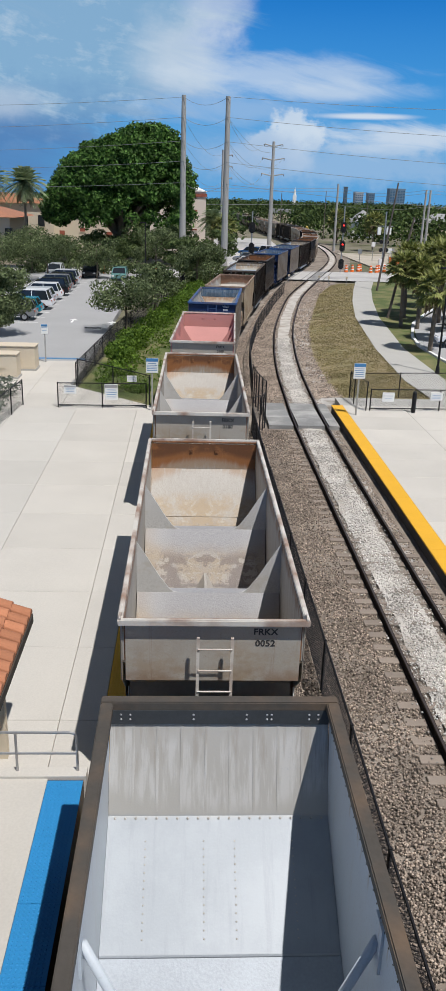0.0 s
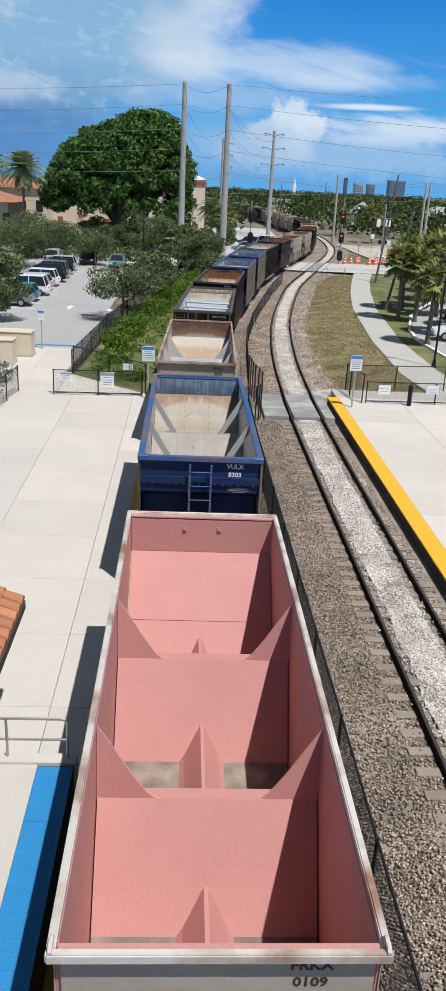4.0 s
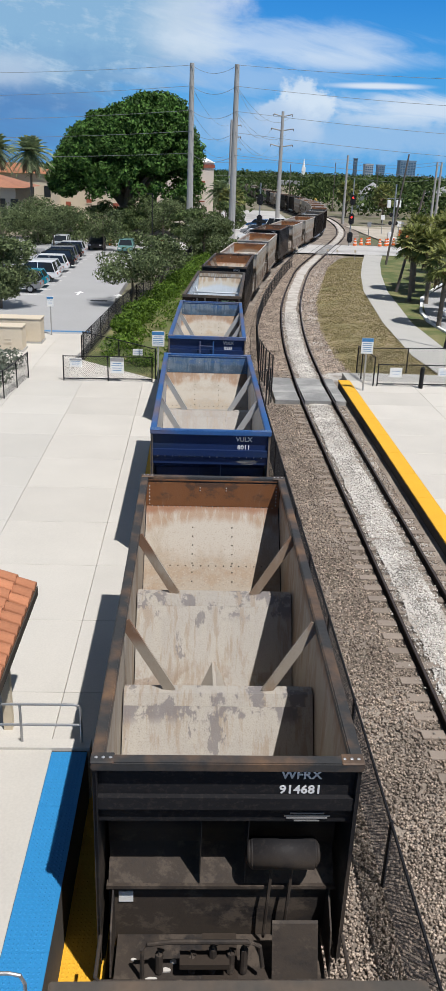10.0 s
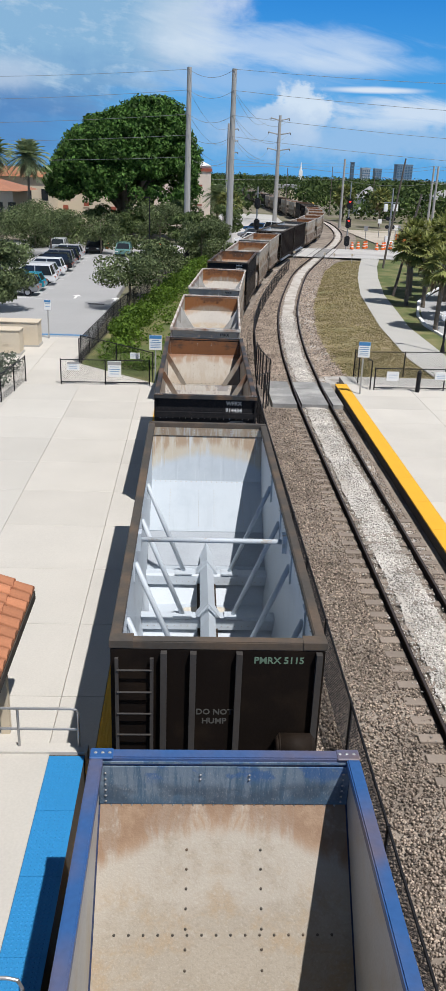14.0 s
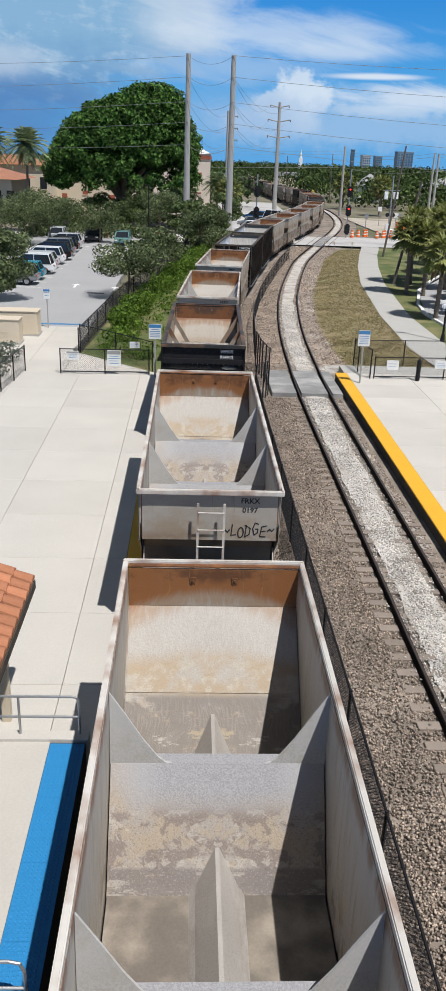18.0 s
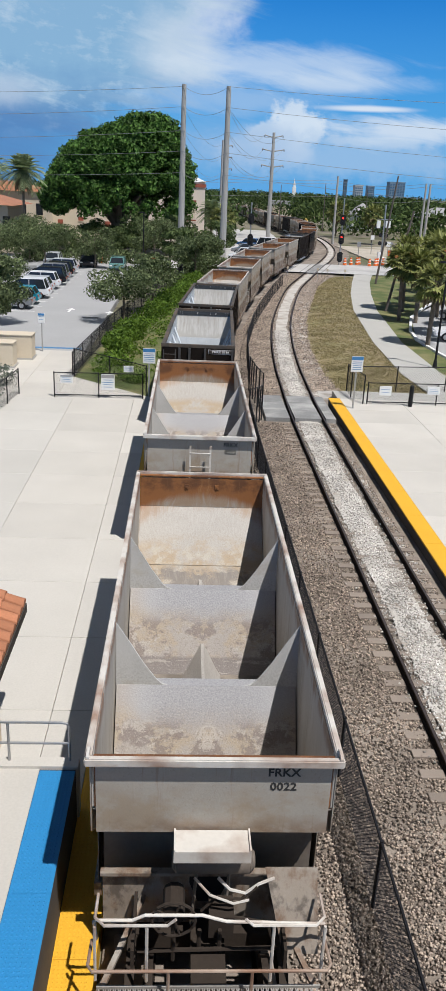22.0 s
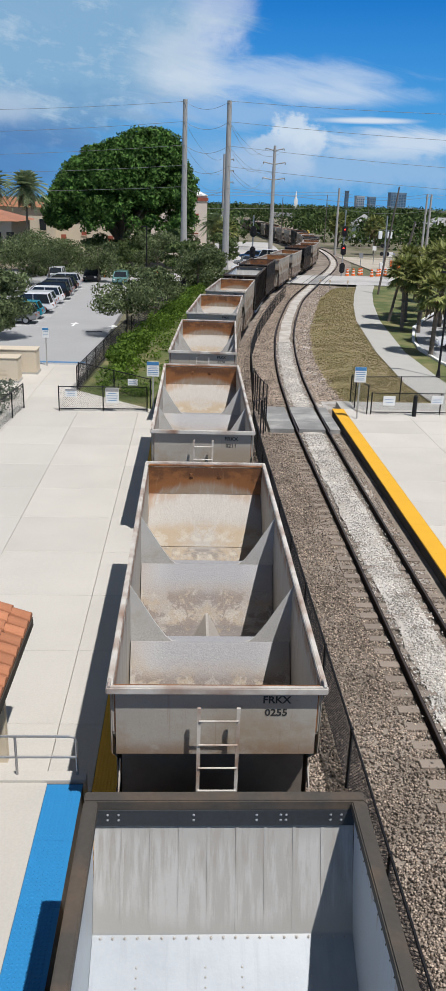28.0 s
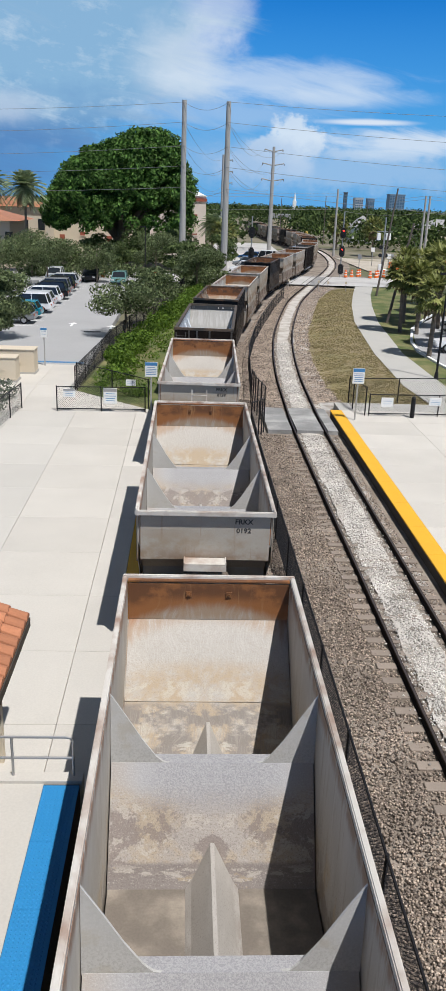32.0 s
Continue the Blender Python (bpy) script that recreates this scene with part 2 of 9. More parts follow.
RAIL = mat("rail", (0.03, 0.022, 0.018), 0.8, 0.0, spread=0.2, scale=2, fine=30)
RAIL_TOP = mat("rail_top", (0.07, 0.055, 0.05), 0.5, 0.3, spread=0.1, scale=2, fine=30)
GRASS = mat("grass_dry", (0.275, 0.215, 0.125), 0.95, spread=0.5, scale=0.3, fine=8, bump=0.8, second=(0.155, 0.145, 0.065), second_amount=0.5)
GRASS_GREEN = mat("grass_green", (0.095, 0.125, 0.035), 0.95, spread=0.4, scale=0.5, fine=9, bump=0.8, second=(0.20, 0.175, 0.08), second_amount=0.45)
EARTH = mat("earth", (0.23, 0.20, 0.15), 0.95, spread=0.3, scale=0.08, fine=2, bump=0.3, second=(0.10, 0.105, 0.05), second_amount=0.6)


def island_material(key, dark, light, rough=0.6, bump=0.0, translucent=0.0, patch=0.9, swing=0.25):
    """Leaves, blades and stones: each piece has its own shade between two colours."""
    m = bpy.data.materials.new(key)
    m.use_nodes = True
    nt = m.node_tree
    b = nt.nodes["Principled BSDF"]
    g = nt.nodes.new("ShaderNodeNewGeometry")
    r = nt.nodes.new("ShaderNodeValToRGB")
    r.color_ramp.elements[0].color, r.color_ramp.elements[1].color = (*dark, 1), (*light, 1)
    nt.links.new(g.outputs["Random Per Island"], r.inputs[0])
    tc = nt.nodes.new("ShaderNodeTexCoord")
    no = nt.nodes.new("ShaderNodeTexNoise")
    no.inputs["Scale"].default_value, no.inputs["Detail"].default_value = patch, 3
    nt.links.new(tc.outputs["Object"], no.inputs["Vector"])
    h = nt.nodes.new("ShaderNodeHueSaturation")
    mr = nt.nodes.new("ShaderNodeMapRange")
    mr.inputs["From Min"].default_value, mr.inputs["From Max"].default_value = 0.3, 0.7
    mr.inputs["To Min"].default_value, mr.inputs["To Max"].default_value = 1 - swing, 1 + swing
    nt.links.new(no.outputs[0], mr.inputs["Value"])
    nt.links.new(mr.outputs[0], h.inputs["Value"])
    nt.links.new(r.outputs[0], h.inputs["Color"])
    nt.links.new(h.outputs[0], b.inputs["Base Color"])
    b.inputs["Roughness"].default_value = rough
    if translucent:
        b.inputs["Specular IOR Level"].default_value = 0.18
        t = nt.nodes.new("ShaderNodeBsdfTranslucent")
        nt.links.new(h.outputs[0], t.inputs["Color"])
        mx = nt.nodes.new("ShaderNodeMixShader")
        mx.inputs[0].default_value = translucent
        nt.links.new(b.outputs[0], mx.inputs[1])
        nt.links.new(t.outputs[0], mx.inputs[2])
        nt.links.new(mx.outputs[0], nt.nodes["Material Output"].inputs["Surface"])
    MAT[key] = m
    return m


LEAF = island_material("leaf_dark", (0.012, 0.036, 0.006), (0.105, 0.215, 0.042), 0.65, translucent=0.08, patch=0.8, swing=0.45)
LEAF_OLIVE = island_material("leaf_olive", (0.028, 0.046, 0.015), (0.19, 0.235, 0.105), 0.6, translucent=0.12)
LEAF_BRIGHT = island_material("leaf_bright", (0.028, 0.07, 0.008), (0.18, 0.29, 0.04), 0.55, translucent=0.3)
LEAF_PALM = island_material("leaf_palm", (0.10, 0.125, 0.03), (0.37, 0.385, 0.14), 0.5, translucent=0.25)
LEAF_FAR = island_material("leaf_far", (0.025, 0.048, 0.014), (0.145, 0.19, 0.07), 0.7, translucent=0.2)
LEAF_WOODS = island_material("leaf_woods", (0.016, 0.036, 0.010), (0.10, 0.145, 0.042), 0.7, translucent=0.2, patch=0.06, swing=0.45)
LEAF_DATE = island_material("leaf_date", (0.13, 0.18, 0.085), (0.36, 0.42, 0.24), 0.5, translucent=0.2)
LEAF_DEAD = island_material("leaf_dead", (0.16, 0.12, 0.07), (0.42, 0.34, 0.21), 0.9)
STONE = island_material("stone_brown", (0.070, 0.052, 0.042), (0.56, 0.455, 0.365), 0.9)
STONE_PALE = island_material("stone_pale", (0.30, 0.275, 0.245), (0.80, 0.77, 0.72), 0.9)
BLADE = island_material("grass_blade", (0.12, 0.11, 0.04), (0.40, 0.33, 0.18), 0.9, translucent=0.2, patch=0.4)
BARK = mat("bark", (0.16, 0.13, 0.10), 0.95, spread=0.25, scale=3, fine=20, bump=0.8)
BLACK = mat("black_metal", (0.02, 0.02, 0.022), 0.5, 0.0, spread=0.15, scale=3, fine=30)
POLE_CONCRETE = mat("pole_concrete", (0.35, 0.345, 0.33), 0.85, spread=0.08, scale=0.5, fine=8)
POLE_WOOD = mat("pole_wood", (0.12, 0.10, 0.085), 0.9, spread=0.2, scale=1, fine=10)
WIRE = mat("wire", (0.22, 0.23, 0.24), 0.6, 0.2)
WHITE = mat("white_paint", (0.78, 0.78, 0.76), 0.6, spread=0.05, scale=1, fine=20)
STUCCO = mat("stucco_cream", (0.60, 0.52, 0.40), 0.9, spread=0.06, scale=0.3, fine=8)
STUCCO_PINK = mat("stucco_pink", (0.68, 0.585, 0.50), 0.9, spread=0.06, scale=0.3, fine=8)
TERRACOTTA = mat("terracotta", (0.42, 0.175, 0.09), 0.85, spread=0.2, scale=1.2, fine=20, per_object=0.18)
ORANGE = mat("orange_plastic", (0.85, 0.17, 0.03), 0.5)
RED_TRIM = mat("red_trim", (0.30, 0.085, 0.05), 0.8)
GLASS_DARK = mat("dark_glass", (0.02, 0.025, 0.03), 0.08, 0.0, bump=0.0)
STEEL = mat("steel", (0.42, 0.42, 0.42), 0.45, 0.8, spread=0.1, scale=3, fine=40)
SIGN_BLUE = mat("sign_blue", (0.05, 0.20, 0.42), 0.5)

# ---- mesh helpers ----


def part(name, bm, material, parent=None, label="", smooth=False):
    me = bpy.data.meshes.new(name)
    if smooth:
        for f in bm.faces:
            f.smooth = True
    bm.to_mesh(me)
    bm.free()
    me.materials.append(material)
    ob = new(name, me)
    if parent:
        ob.parent = parent
    if label:
        ob["label"] = label
    return ob


def empty(name, m=None):
    ob = new(name)
    ob.empty_display_size = 0.2
    if m is not None:
        ob.matrix_world = m
    return ob


def box(bm, x0, x1, y0, y1, z0, z1):
    v = [bm.verts.new((x, y, z)) for z in (z0, z1) for y in (y0, y1) for x in (x0, x1)]
    for q in ((0, 2, 3, 1), (4, 5, 7, 6), (0, 1, 5, 4), (2, 6, 7, 3), (0, 4, 6, 2), (1, 3, 7, 5)):
        bm.faces.new([v[i] for i in q])
    return bm


def prism(bm, ring, shift):
    """A closed solid: the polygon ring, pushed along shift."""
    a = [bm.verts.new(p) for p in ring]
    b = [bm.verts.new(Vector(p) + Vector(shift)) for p in ring]
    bm.faces.new(a)
    bm.faces.new(b[::-1])
    for i in range(len(a)):
        j = (i + 1) % len(a)
        bm.faces.new((a[i], b[i], b[j], a[j]))
    return bm


def tube(bm, pts, r, n=8, r_end=None):
    """A round bar along the points."""
    pts = [Vector(p) for p in pts]
    rings = []
    for i, p in enumerate(pts):
        d = (pts[min(i + 1, len(pts) - 1)] - pts[max(i - 1, 0)]).normalized()
        a = d.orthogonal().normalized() if abs(d.z) > 0.9 else d.cross(Vector((0, 0, 1))).normalized()
        b = d.cross(a)
        q = r if r_end is None else r + (r_end - r) * i / (len(pts) - 1)
        rings.append([bm.verts.new(p + (a * math.cos(w) + b * math.sin(w)) * q) for w in (2 * math.pi * k / n for k in range(n))])
    for u, v in zip(rings, rings[1:]):
        for k in range(n):
            bm.faces.new((u[k], u[(k + 1) % n], v[(k + 1) % n], v[k]))
    bm.faces.new(rings[0][::-1])
    bm.faces.new(rings[-1])
    return bm


def bar(bm, p, q, w, h, up=(0, 0, 1)):
    """A flat bar from p to q, w wide and h thick."""
    p, q = Vector(p), Vector(q)
    d = (q - p).normalized()
    a = d.cross(Vector(up)).normalized() * w / 2
    b = a.cross(d).normalized() * h / 2
    return prism(bm, [p + a + b, p - a + b, p - a - b, p + a - b], q - p)


def nb():
    return bmesh.new()


def raw(name, verts, faces, material, parent=None):
    me = bpy.data.meshes.new(name)
    me.from_pydata([tuple(v) for v in verts], [], [tuple(f) for f in faces])
    me.materials.append(material)
    ob = new(name, me)
    if parent:
        ob.parent = parent
    return ob


# ---- the tracks' lines ----


class Line:
    """A smooth line through plan points, with its length as the parameter; 0 lies at y = 0."""

    def __init__(self, pts):
        p = np.array(pts, float)
        n = len(p)
        m = np.zeros_like(p)
        h = np.linalg.norm(np.diff(p, axis=0), axis=1)
        for i in range(n):
            a, b = max(i - 1, 0), min(i + 1, n - 1)
            m[i] = (p[b] - p[a]) / h[a:b].sum()
        out = []
        for i in range(n - 1):
            for u in np.linspace(0, 1, 24, endpoint=False):
                h0, h1 = 2 * u**3 - 3 * u**2 + 1, u**3 - 2 * u**2 + u
                h2, h3 = -2 * u**3 + 3 * u**2, u**3 - u**2
                out.append(h0 * p[i] + h1 * h[i] * m[i] + h2 * p[i + 1] + h3 * h[i] * m[i + 1])
        out.append(p[-1])
        self.p = np.array(out)
        self.s = np.concatenate([[0], np.cumsum(np.linalg.norm(np.diff(self.p, axis=0), axis=1))])
        self.s -= np.interp(0, self.p[:, 1], self.s)

    def at(self, s):
        return float(np.interp(s, self.s, self.p[:, 0])), float(np.interp(s, self.s, self.p[:, 1]))

    def heading(self, s, d=0.5):
        x0, y0 = self.at(s - d)
        x1, y1 = self.at(s + d)
        return math.atan2(-(x1 - x0), y1 - y0)

    def beside(self, s, off):
        x, y = self.at(s)
        a = self.heading(s)
        return x + math.cos(a) * off, y + math.sin(a) * off


TRAIN_LINE = Line([(0.5, -420), (0.5, -60), (0.5, -20), (0.5, 0), (0.49, 20), (0.55, 32), (1.0, 44), (1.75, 54), (2.6, 62), (3.8, 70.5), (6.0, 84.5), (8.0, 95.6),
                   (11.8, 111.6), (20.3, 146), (24.1, 169), (26.6, 199.4), (26.6, 220), (25.5, 245), (24.4, 280), (23.7, 320), (23, 400), (22, 720)])
RIGHT_LINE = Line([(6, -420), (6, -60), (6, -20), (6, 0), (6, 20), (6.0, 37), (6.15, 42.7), (6.45, 50.4), (7.15, 59.8), (8.25, 69.8), (10.4, 83.8), (12.4, 94.7),
                   (16.2, 110.5), (24.6, 145), (28.5, 168), (31.2, 199), (31.2, 220), (30, 246), (28.9, 281), (28.2, 321), (27.5, 400), (26.5, 720)])
RAIL_Z = -0.2


def ribbon(name, line, s0, s1, lo, hi, z, material, step=1.5, wob=0.0, parent=None, edge=0.0):
    """A strip of ground beside a track's line, with edges that wander a little."""
    n = max(2, int((s1 - s0) / step))
    cols = 8
    vs, fs = [], []
    for i in range(n + 1):
        s = s0 + (s1 - s0) * i / n
        for c in range(cols + 1):
            off = lo + (hi - lo) * c / cols
            w = (noise.noise((s * 0.9, c * 3.1, lo)) * edge) if c in (0, cols) else 0
            x, y = line.beside(s, off + w)
            vs.append((x, y, z + wob * noise.noise((x * 1.7, y * 1.7, 3))))
    for i in range(n):
        for c in range(cols):
            a = i * (cols + 1) + c
            fs.append((a, a + 1, a + cols + 2, a + cols + 1))
    return raw(name, vs, fs, material, parent)


def slab(name, x0, x1, y0, y1, z0, z1, material, parent=None, label="", bevel=0.0):
    bm = nb()
    box(bm, x0, x1, y0, y1, z0, z1)
    if bevel:
        bmesh.ops.bevel(bm, geom=bm.edges[:], offset=bevel, segments=1, affect="EDGES")
    return part(name, bm, material, parent, label)


def structure(ob, label="", category=""):
    return tagged(ob, label, category, kind="structure")


# ---- ground and tracks ----
bm = nb()
box(bm, -2500, 2500, -600, 4500, -1.2, -0.5)
structure(part("ground", bm, EARTH), "dry green and brown earth reaching the horizon", "ground")
structure(ribbon("ballast_bed", TRAIN_LINE, -60, 330, -1.45, 7.7, -0.41, BALLAST, wob=0.03), "brown crushed stone ballast bed under the rails", "ballast")
structure(ribbon("ballast_pale_strip", RIGHT_LINE, -20, 330, -0.46, 0.46, -0.352, BALLAST_PALE, 0.7, wob=0.03, edge=0.12), "pale limestone ballast between two rails", "ballast")
structure(ribbon("ballast_shoulder", RIGHT_LINE, -20, 37, 0.83, 1.2, -0.40, BALLAST_MIXED, 0.7, wob=0.03, edge=0.05), "mixed gravel beside the platform", "ballast")
structure(ribbon("ballast_grey_strip", RIGHT_LINE, 41.8, 112, 0.85, 2.5, -0.385, BALLAST_MIXED, 0.7, wob=0.035, edge=0.8), "pale grey gravel beside the rails", "ballast")


def sweep(name, line, s0, s1, off, profile, z, material, parent, step=2.0):
    n = int((s1 - s0) / step)
    k = len(profile)
    vs, fs = [], []
    for i in range(n + 1):
        s = s0 + (s1 - s0) * i / n
        for u, w in profile:
            x, y = line.beside(s, off + u)
            vs.append((x, y, z + w))
    for i in range(n):
        for c in range(k):
            a, b = i * k + c, i * k + (c + 1) % k
            fs.append((a, b, b + k, a + k))
    return raw(name, vs, fs, material, parent)


RAIL_PROFILE = [(-0.07, -0.17), (0.07, -0.17), (0.07, -0.15), (0.012, -0.12), (0.012, -0.045), (0.037, -0.03), (0.037, -0.004), (-0.037, -0.004), (-0.037, -0.03), (-0.012, -0.045), (-0.012, -0.12), (-0.07, -0.15)]
HEAD_PROFILE = [(-0.026, -0.004), (0.026, -0.004), (0.024, 0.0), (-0.024, 0.0)]


def track(line, s1):
    t = empty("railway_track")
    tagged(t, "dark steel rails on concrete ties in ballast", "railway track", kind="structure")
    for side in (-0.755, 0.755):
        sweep("rail", line, -60, s1, side, RAIL_PROFILE, RAIL_Z, RAIL, t)
        sweep("rail_head", line, -60, s1, side, HEAD_PROFILE, RAIL_Z, RAIL_TOP, t)
    return t


TRACKS = [track(TRAIN_LINE, 420), track(RIGHT_LINE, 420)]

# ---- hopper cars ----
S_POLY = (131.727458, 1.22121839, 0.0580643137, -0.110886921)


def travelled(t):
    return sum(a * (t / 16) ** (i + 1) for i, a in enumerate(S_POLY))


def lined_material(name, color, rust, top, band, rough=0.55, metal=0.25, grime=(0.20, 0.16, 0.12), grime_amount=0.35, streak=1.0):
    """Worn steel lining: rust that runs down from the rim, scoured metal and dirty patches."""
    m = node_material(name, color, rough, metal, spread=0.2, scale=1.7, fine=30, bump=0.15, second=grime, second_amount=grime_amount)
    nt = m.node_tree
    b = nt.nodes["Principled BSDF"]
    src_link = b.inputs["Base Color"].links[0].from_socket
    tc = nt.nodes.new("ShaderNodeTexCoord")
    sep = nt.nodes.new("ShaderNodeSeparateXYZ")
    nt.links.new(tc.outputs["Object"], sep.inputs[0])
    mp = nt.nodes.new("ShaderNodeMapping")
    mp.inputs["Scale"].default_value = (9.0, 0.7, 0.8)
    nt.links.new(tc.outputs["Object"], mp.inputs[0])
    info = nt.nodes.new("ShaderNodeObjectInfo")
    ad = nt.nodes.new("ShaderNodeVectorMath")
    ad.operation = "MULTIPLY_ADD"
    ad.inputs[1].default_value = (17, 5, 29)
    nt.links.new(info.outputs["Random"], ad.inputs[0])
    nt.links.new(mp.outputs[0], ad.inputs[2])
    no = nt.nodes.new("ShaderNodeTexNoise")
    no.inputs["Scale"].default_value, no.inputs["Detail"].default_value = 1.0, 4
    nt.links.new(ad.outputs[0], no.inputs["Vector"])
    ma = nt.nodes.new("ShaderNodeMath")
    ma.operation = "MULTIPLY_ADD"
    ma.inputs[1].default_value = 0.7 * streak
    nt.links.new(no.outputs[0], ma.inputs[0])
    nt.links.new(sep.outputs[2], ma.inputs[2])
    mr = nt.nodes.new("ShaderNodeMapRange")
    mr.inputs["From Min"].default_value, mr.inputs["From Max"].default_value = top - band + 0.35 * streak - 0.1, top - band + 0.35 * streak + 0.25
    mr.inputs["To Max"].default_value = 0.95
    nt.links.new(ma.outputs[0], mr.inputs["Value"])
    mx = nt.nodes.new("ShaderNodeMixRGB")
    mx.inputs[2].default_value = (*rust, 1)
    nt.links.new(mr.outputs[0], mx.inputs[0])
    nt.links.new(src_link, mx.inputs[1])
    nt.links.new(mx.outputs[0], b.inputs["Base Color"])
    return m


POCKET = mat("pocket_brown", (0.17, 0.145, 0.12), 0.8, spread=0.25, scale=2, fine=30, second=(0.30, 0.26, 0.21), second_amount=0.4)


def weathered_material(name, base, layers, rough=0.6, metal=0.1, spread=0.14, bump=0.18, mirror=False):
    """Worn steel with layers of colour, mostly stain and rust, in one lining also a painted sheen: colour, amount,
    heights (from, to, softness), grain (scale, stretch), grain's cut (from, to), half width or None, and how far the
    heights arch.
    mirror: the load slides off alike on both sides of the middle."""
    m = node_material(name, base, rough, metal, spread=spread, scale=1.3, fine=34, bump=bump)
    nt = m.node_tree
    b = nt.nodes["Principled BSDF"]
    last = b.inputs["Base Color"].links[0].from_socket
    tc, info, sep = nt.nodes.new("ShaderNodeTexCoord"), nt.nodes.new("ShaderNodeObjectInfo"), nt.nodes.new("ShaderNodeSeparateXYZ")
    nt.links.new(tc.outputs["Object"], sep.inputs[0])

    def step(value, lo, hi):
        r = nt.nodes.new("ShaderNodeMapRange")
        r.interpolation_type = "SMOOTHSTEP"
        flip = lo > hi
        r.inputs["From Min"].default_value, r.inputs["From Max"].default_value = min(lo, hi), max(lo, hi)
        r.inputs["To Min"].default_value, r.inputs["To Max"].default_value = (1.0, 0.0) if flip else (0.0, 1.0)
        nt.links.new(value, r.inputs["Value"])
        return r.outputs[0]

    def calc(op, a, c):
        n = nt.nodes.new("ShaderNodeMath")
        n.operation = op
        for i, v in enumerate((a, c)):
            if isinstance(v, (int, float)):
                n.inputs[i].default_value = v
            else:
                nt.links.new(v, n.inputs[i])
        return n.outputs[0]

    place = tc.outputs["Object"]
    if mirror:
        wander = nt.nodes.new("ShaderNodeTexNoise")
        wander.inputs["Scale"].default_value = 1.1
        nt.links.new(place, wander.inputs["Vector"])
        both = nt.nodes.new("ShaderNodeCombineXYZ")
        nt.links.new(calc("ABSOLUTE", calc("ADD", sep.outputs[0], calc("MULTIPLY", calc("SUBTRACT", wander.outputs[0], 0.5), 0.55)), 0), both.inputs[0])
        nt.links.new(sep.outputs[1], both.inputs[1])
        nt.links.new(sep.outputs[2], both.inputs[2])
        place = both.outputs[0]
    for k, (color, amount, zs, grain, cut, half, *arch) in enumerate(layers):
        mp = nt.nodes.new("ShaderNodeMapping")
        mp.inputs["Scale"].default_value = grain[1]
        nt.links.new(place, mp.inputs[0])
        ad = nt.nodes.new("ShaderNodeVectorMath")
        ad.operation = "MULTIPLY_ADD"
        ad.inputs[1].default_value = (23 + 11 * k, 41, 19 + 5 * k)
        nt.links.new(info.outputs["Random"], ad.inputs[0])
        nt.links.new(mp.outputs[0], ad.inputs[2])
        no = nt.nodes.new("ShaderNodeTexNoise")
        no.inputs["Scale"].default_value, no.inputs["Detail"].default_value, no.inputs["Roughness"].default_value = grain[0], 10, 0.68
        nt.links.new(ad.outputs[0], no.inputs["Vector"])
        mask = calc("MULTIPLY", step(no.outputs[0], *cut), amount)
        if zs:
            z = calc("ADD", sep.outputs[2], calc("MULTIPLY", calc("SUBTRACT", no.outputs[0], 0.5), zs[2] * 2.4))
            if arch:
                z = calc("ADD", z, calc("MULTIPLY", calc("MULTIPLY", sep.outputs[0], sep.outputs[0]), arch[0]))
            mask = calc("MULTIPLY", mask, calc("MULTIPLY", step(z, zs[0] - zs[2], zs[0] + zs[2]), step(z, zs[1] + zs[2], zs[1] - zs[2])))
        if half:
            mask = calc("MULTIPLY", mask, step(calc("ABSOLUTE", sep.outputs[0], 0), half + 0.35, half - 0.2))
        mx = nt.nodes.new("ShaderNodeMixRGB")
        mx.inputs[2].default_value = (*color, 1)
        nt.links.new(mask, mx.inputs[0])
        nt.links.new(last, mx.inputs[1])
        last = mx.outputs[0]
    nt.links.new(last, b.inputs["Base Color"])
    return m


CAR_BLUE = mat("car_paint_blue", (0.009, 0.024, 0.088), 0.4, 0.0, spread=0.2, scale=1.2, fine=20, second=(0.012, 0.026, 0.062), second_amount=0.3)
CAR_TAUPE = mat("car_paint_taupe", (0.17, 0.145, 0.12), 0.65, 0.0, spread=0.2, scale=1.0, fine=14, second=(0.11, 0.08, 0.06), second_amount=0.45)
RIM_RUSTY = mat("rim_rusty", (0.42, 0.33, 0.26), 0.65, 0.0, spread=0.15, scale=1.5, fine=16, second=(0.22, 0.12, 0.075), second_amount=0.5)
CAR_SLATE = mat("beam_slate", (0.055, 0.06, 0.065), 0.5, 0.1, spread=0.2, scale=1.2, fine=20)
CAR_BROWN = mat("car_paint_brown", (0.010, 0.007, 0.0055), 0.7, 0.0, spread=0.25, scale=1.2, fine=20, second=(0.022, 0.015, 0.010), second_amount=0.3)
RIM_PALE = mat("rim_pale", (0.58, 0.55, 0.50), 0.6, 0.0, spread=0.1, scale=1.5, fine=16, per_object=0.1, second=(0.25, 0.145, 0.095), second_amount=0.38)
RIM_DARK = mat("rim_dark", (0.085, 0.076, 0.066), 0.6, 0.1, spread=0.2, scale=1.5, fine=16, second=(0.14, 0.10, 0.07), second_amount=0.35)
RIM_BLUE = mat("rim_blue", (0.03, 0.10, 0.27), 0.45, 0.0, spread=0.25, scale=0.55, fine=16, second=(0.15, 0.10, 0.075), second_amount=0.36)
RIM_BLACK = mat("rim_black", (0.05, 0.05, 0.05), 0.5, 0.1, spread=0.2, scale=1.5, fine=16, second=(0.2, 0.12, 0.07), second_amount=0.35)
UNDER = mat("underframe", (0.045, 0.035, 0.028), 0.8, 0.1, spread=0.25, scale=2, fine=20)
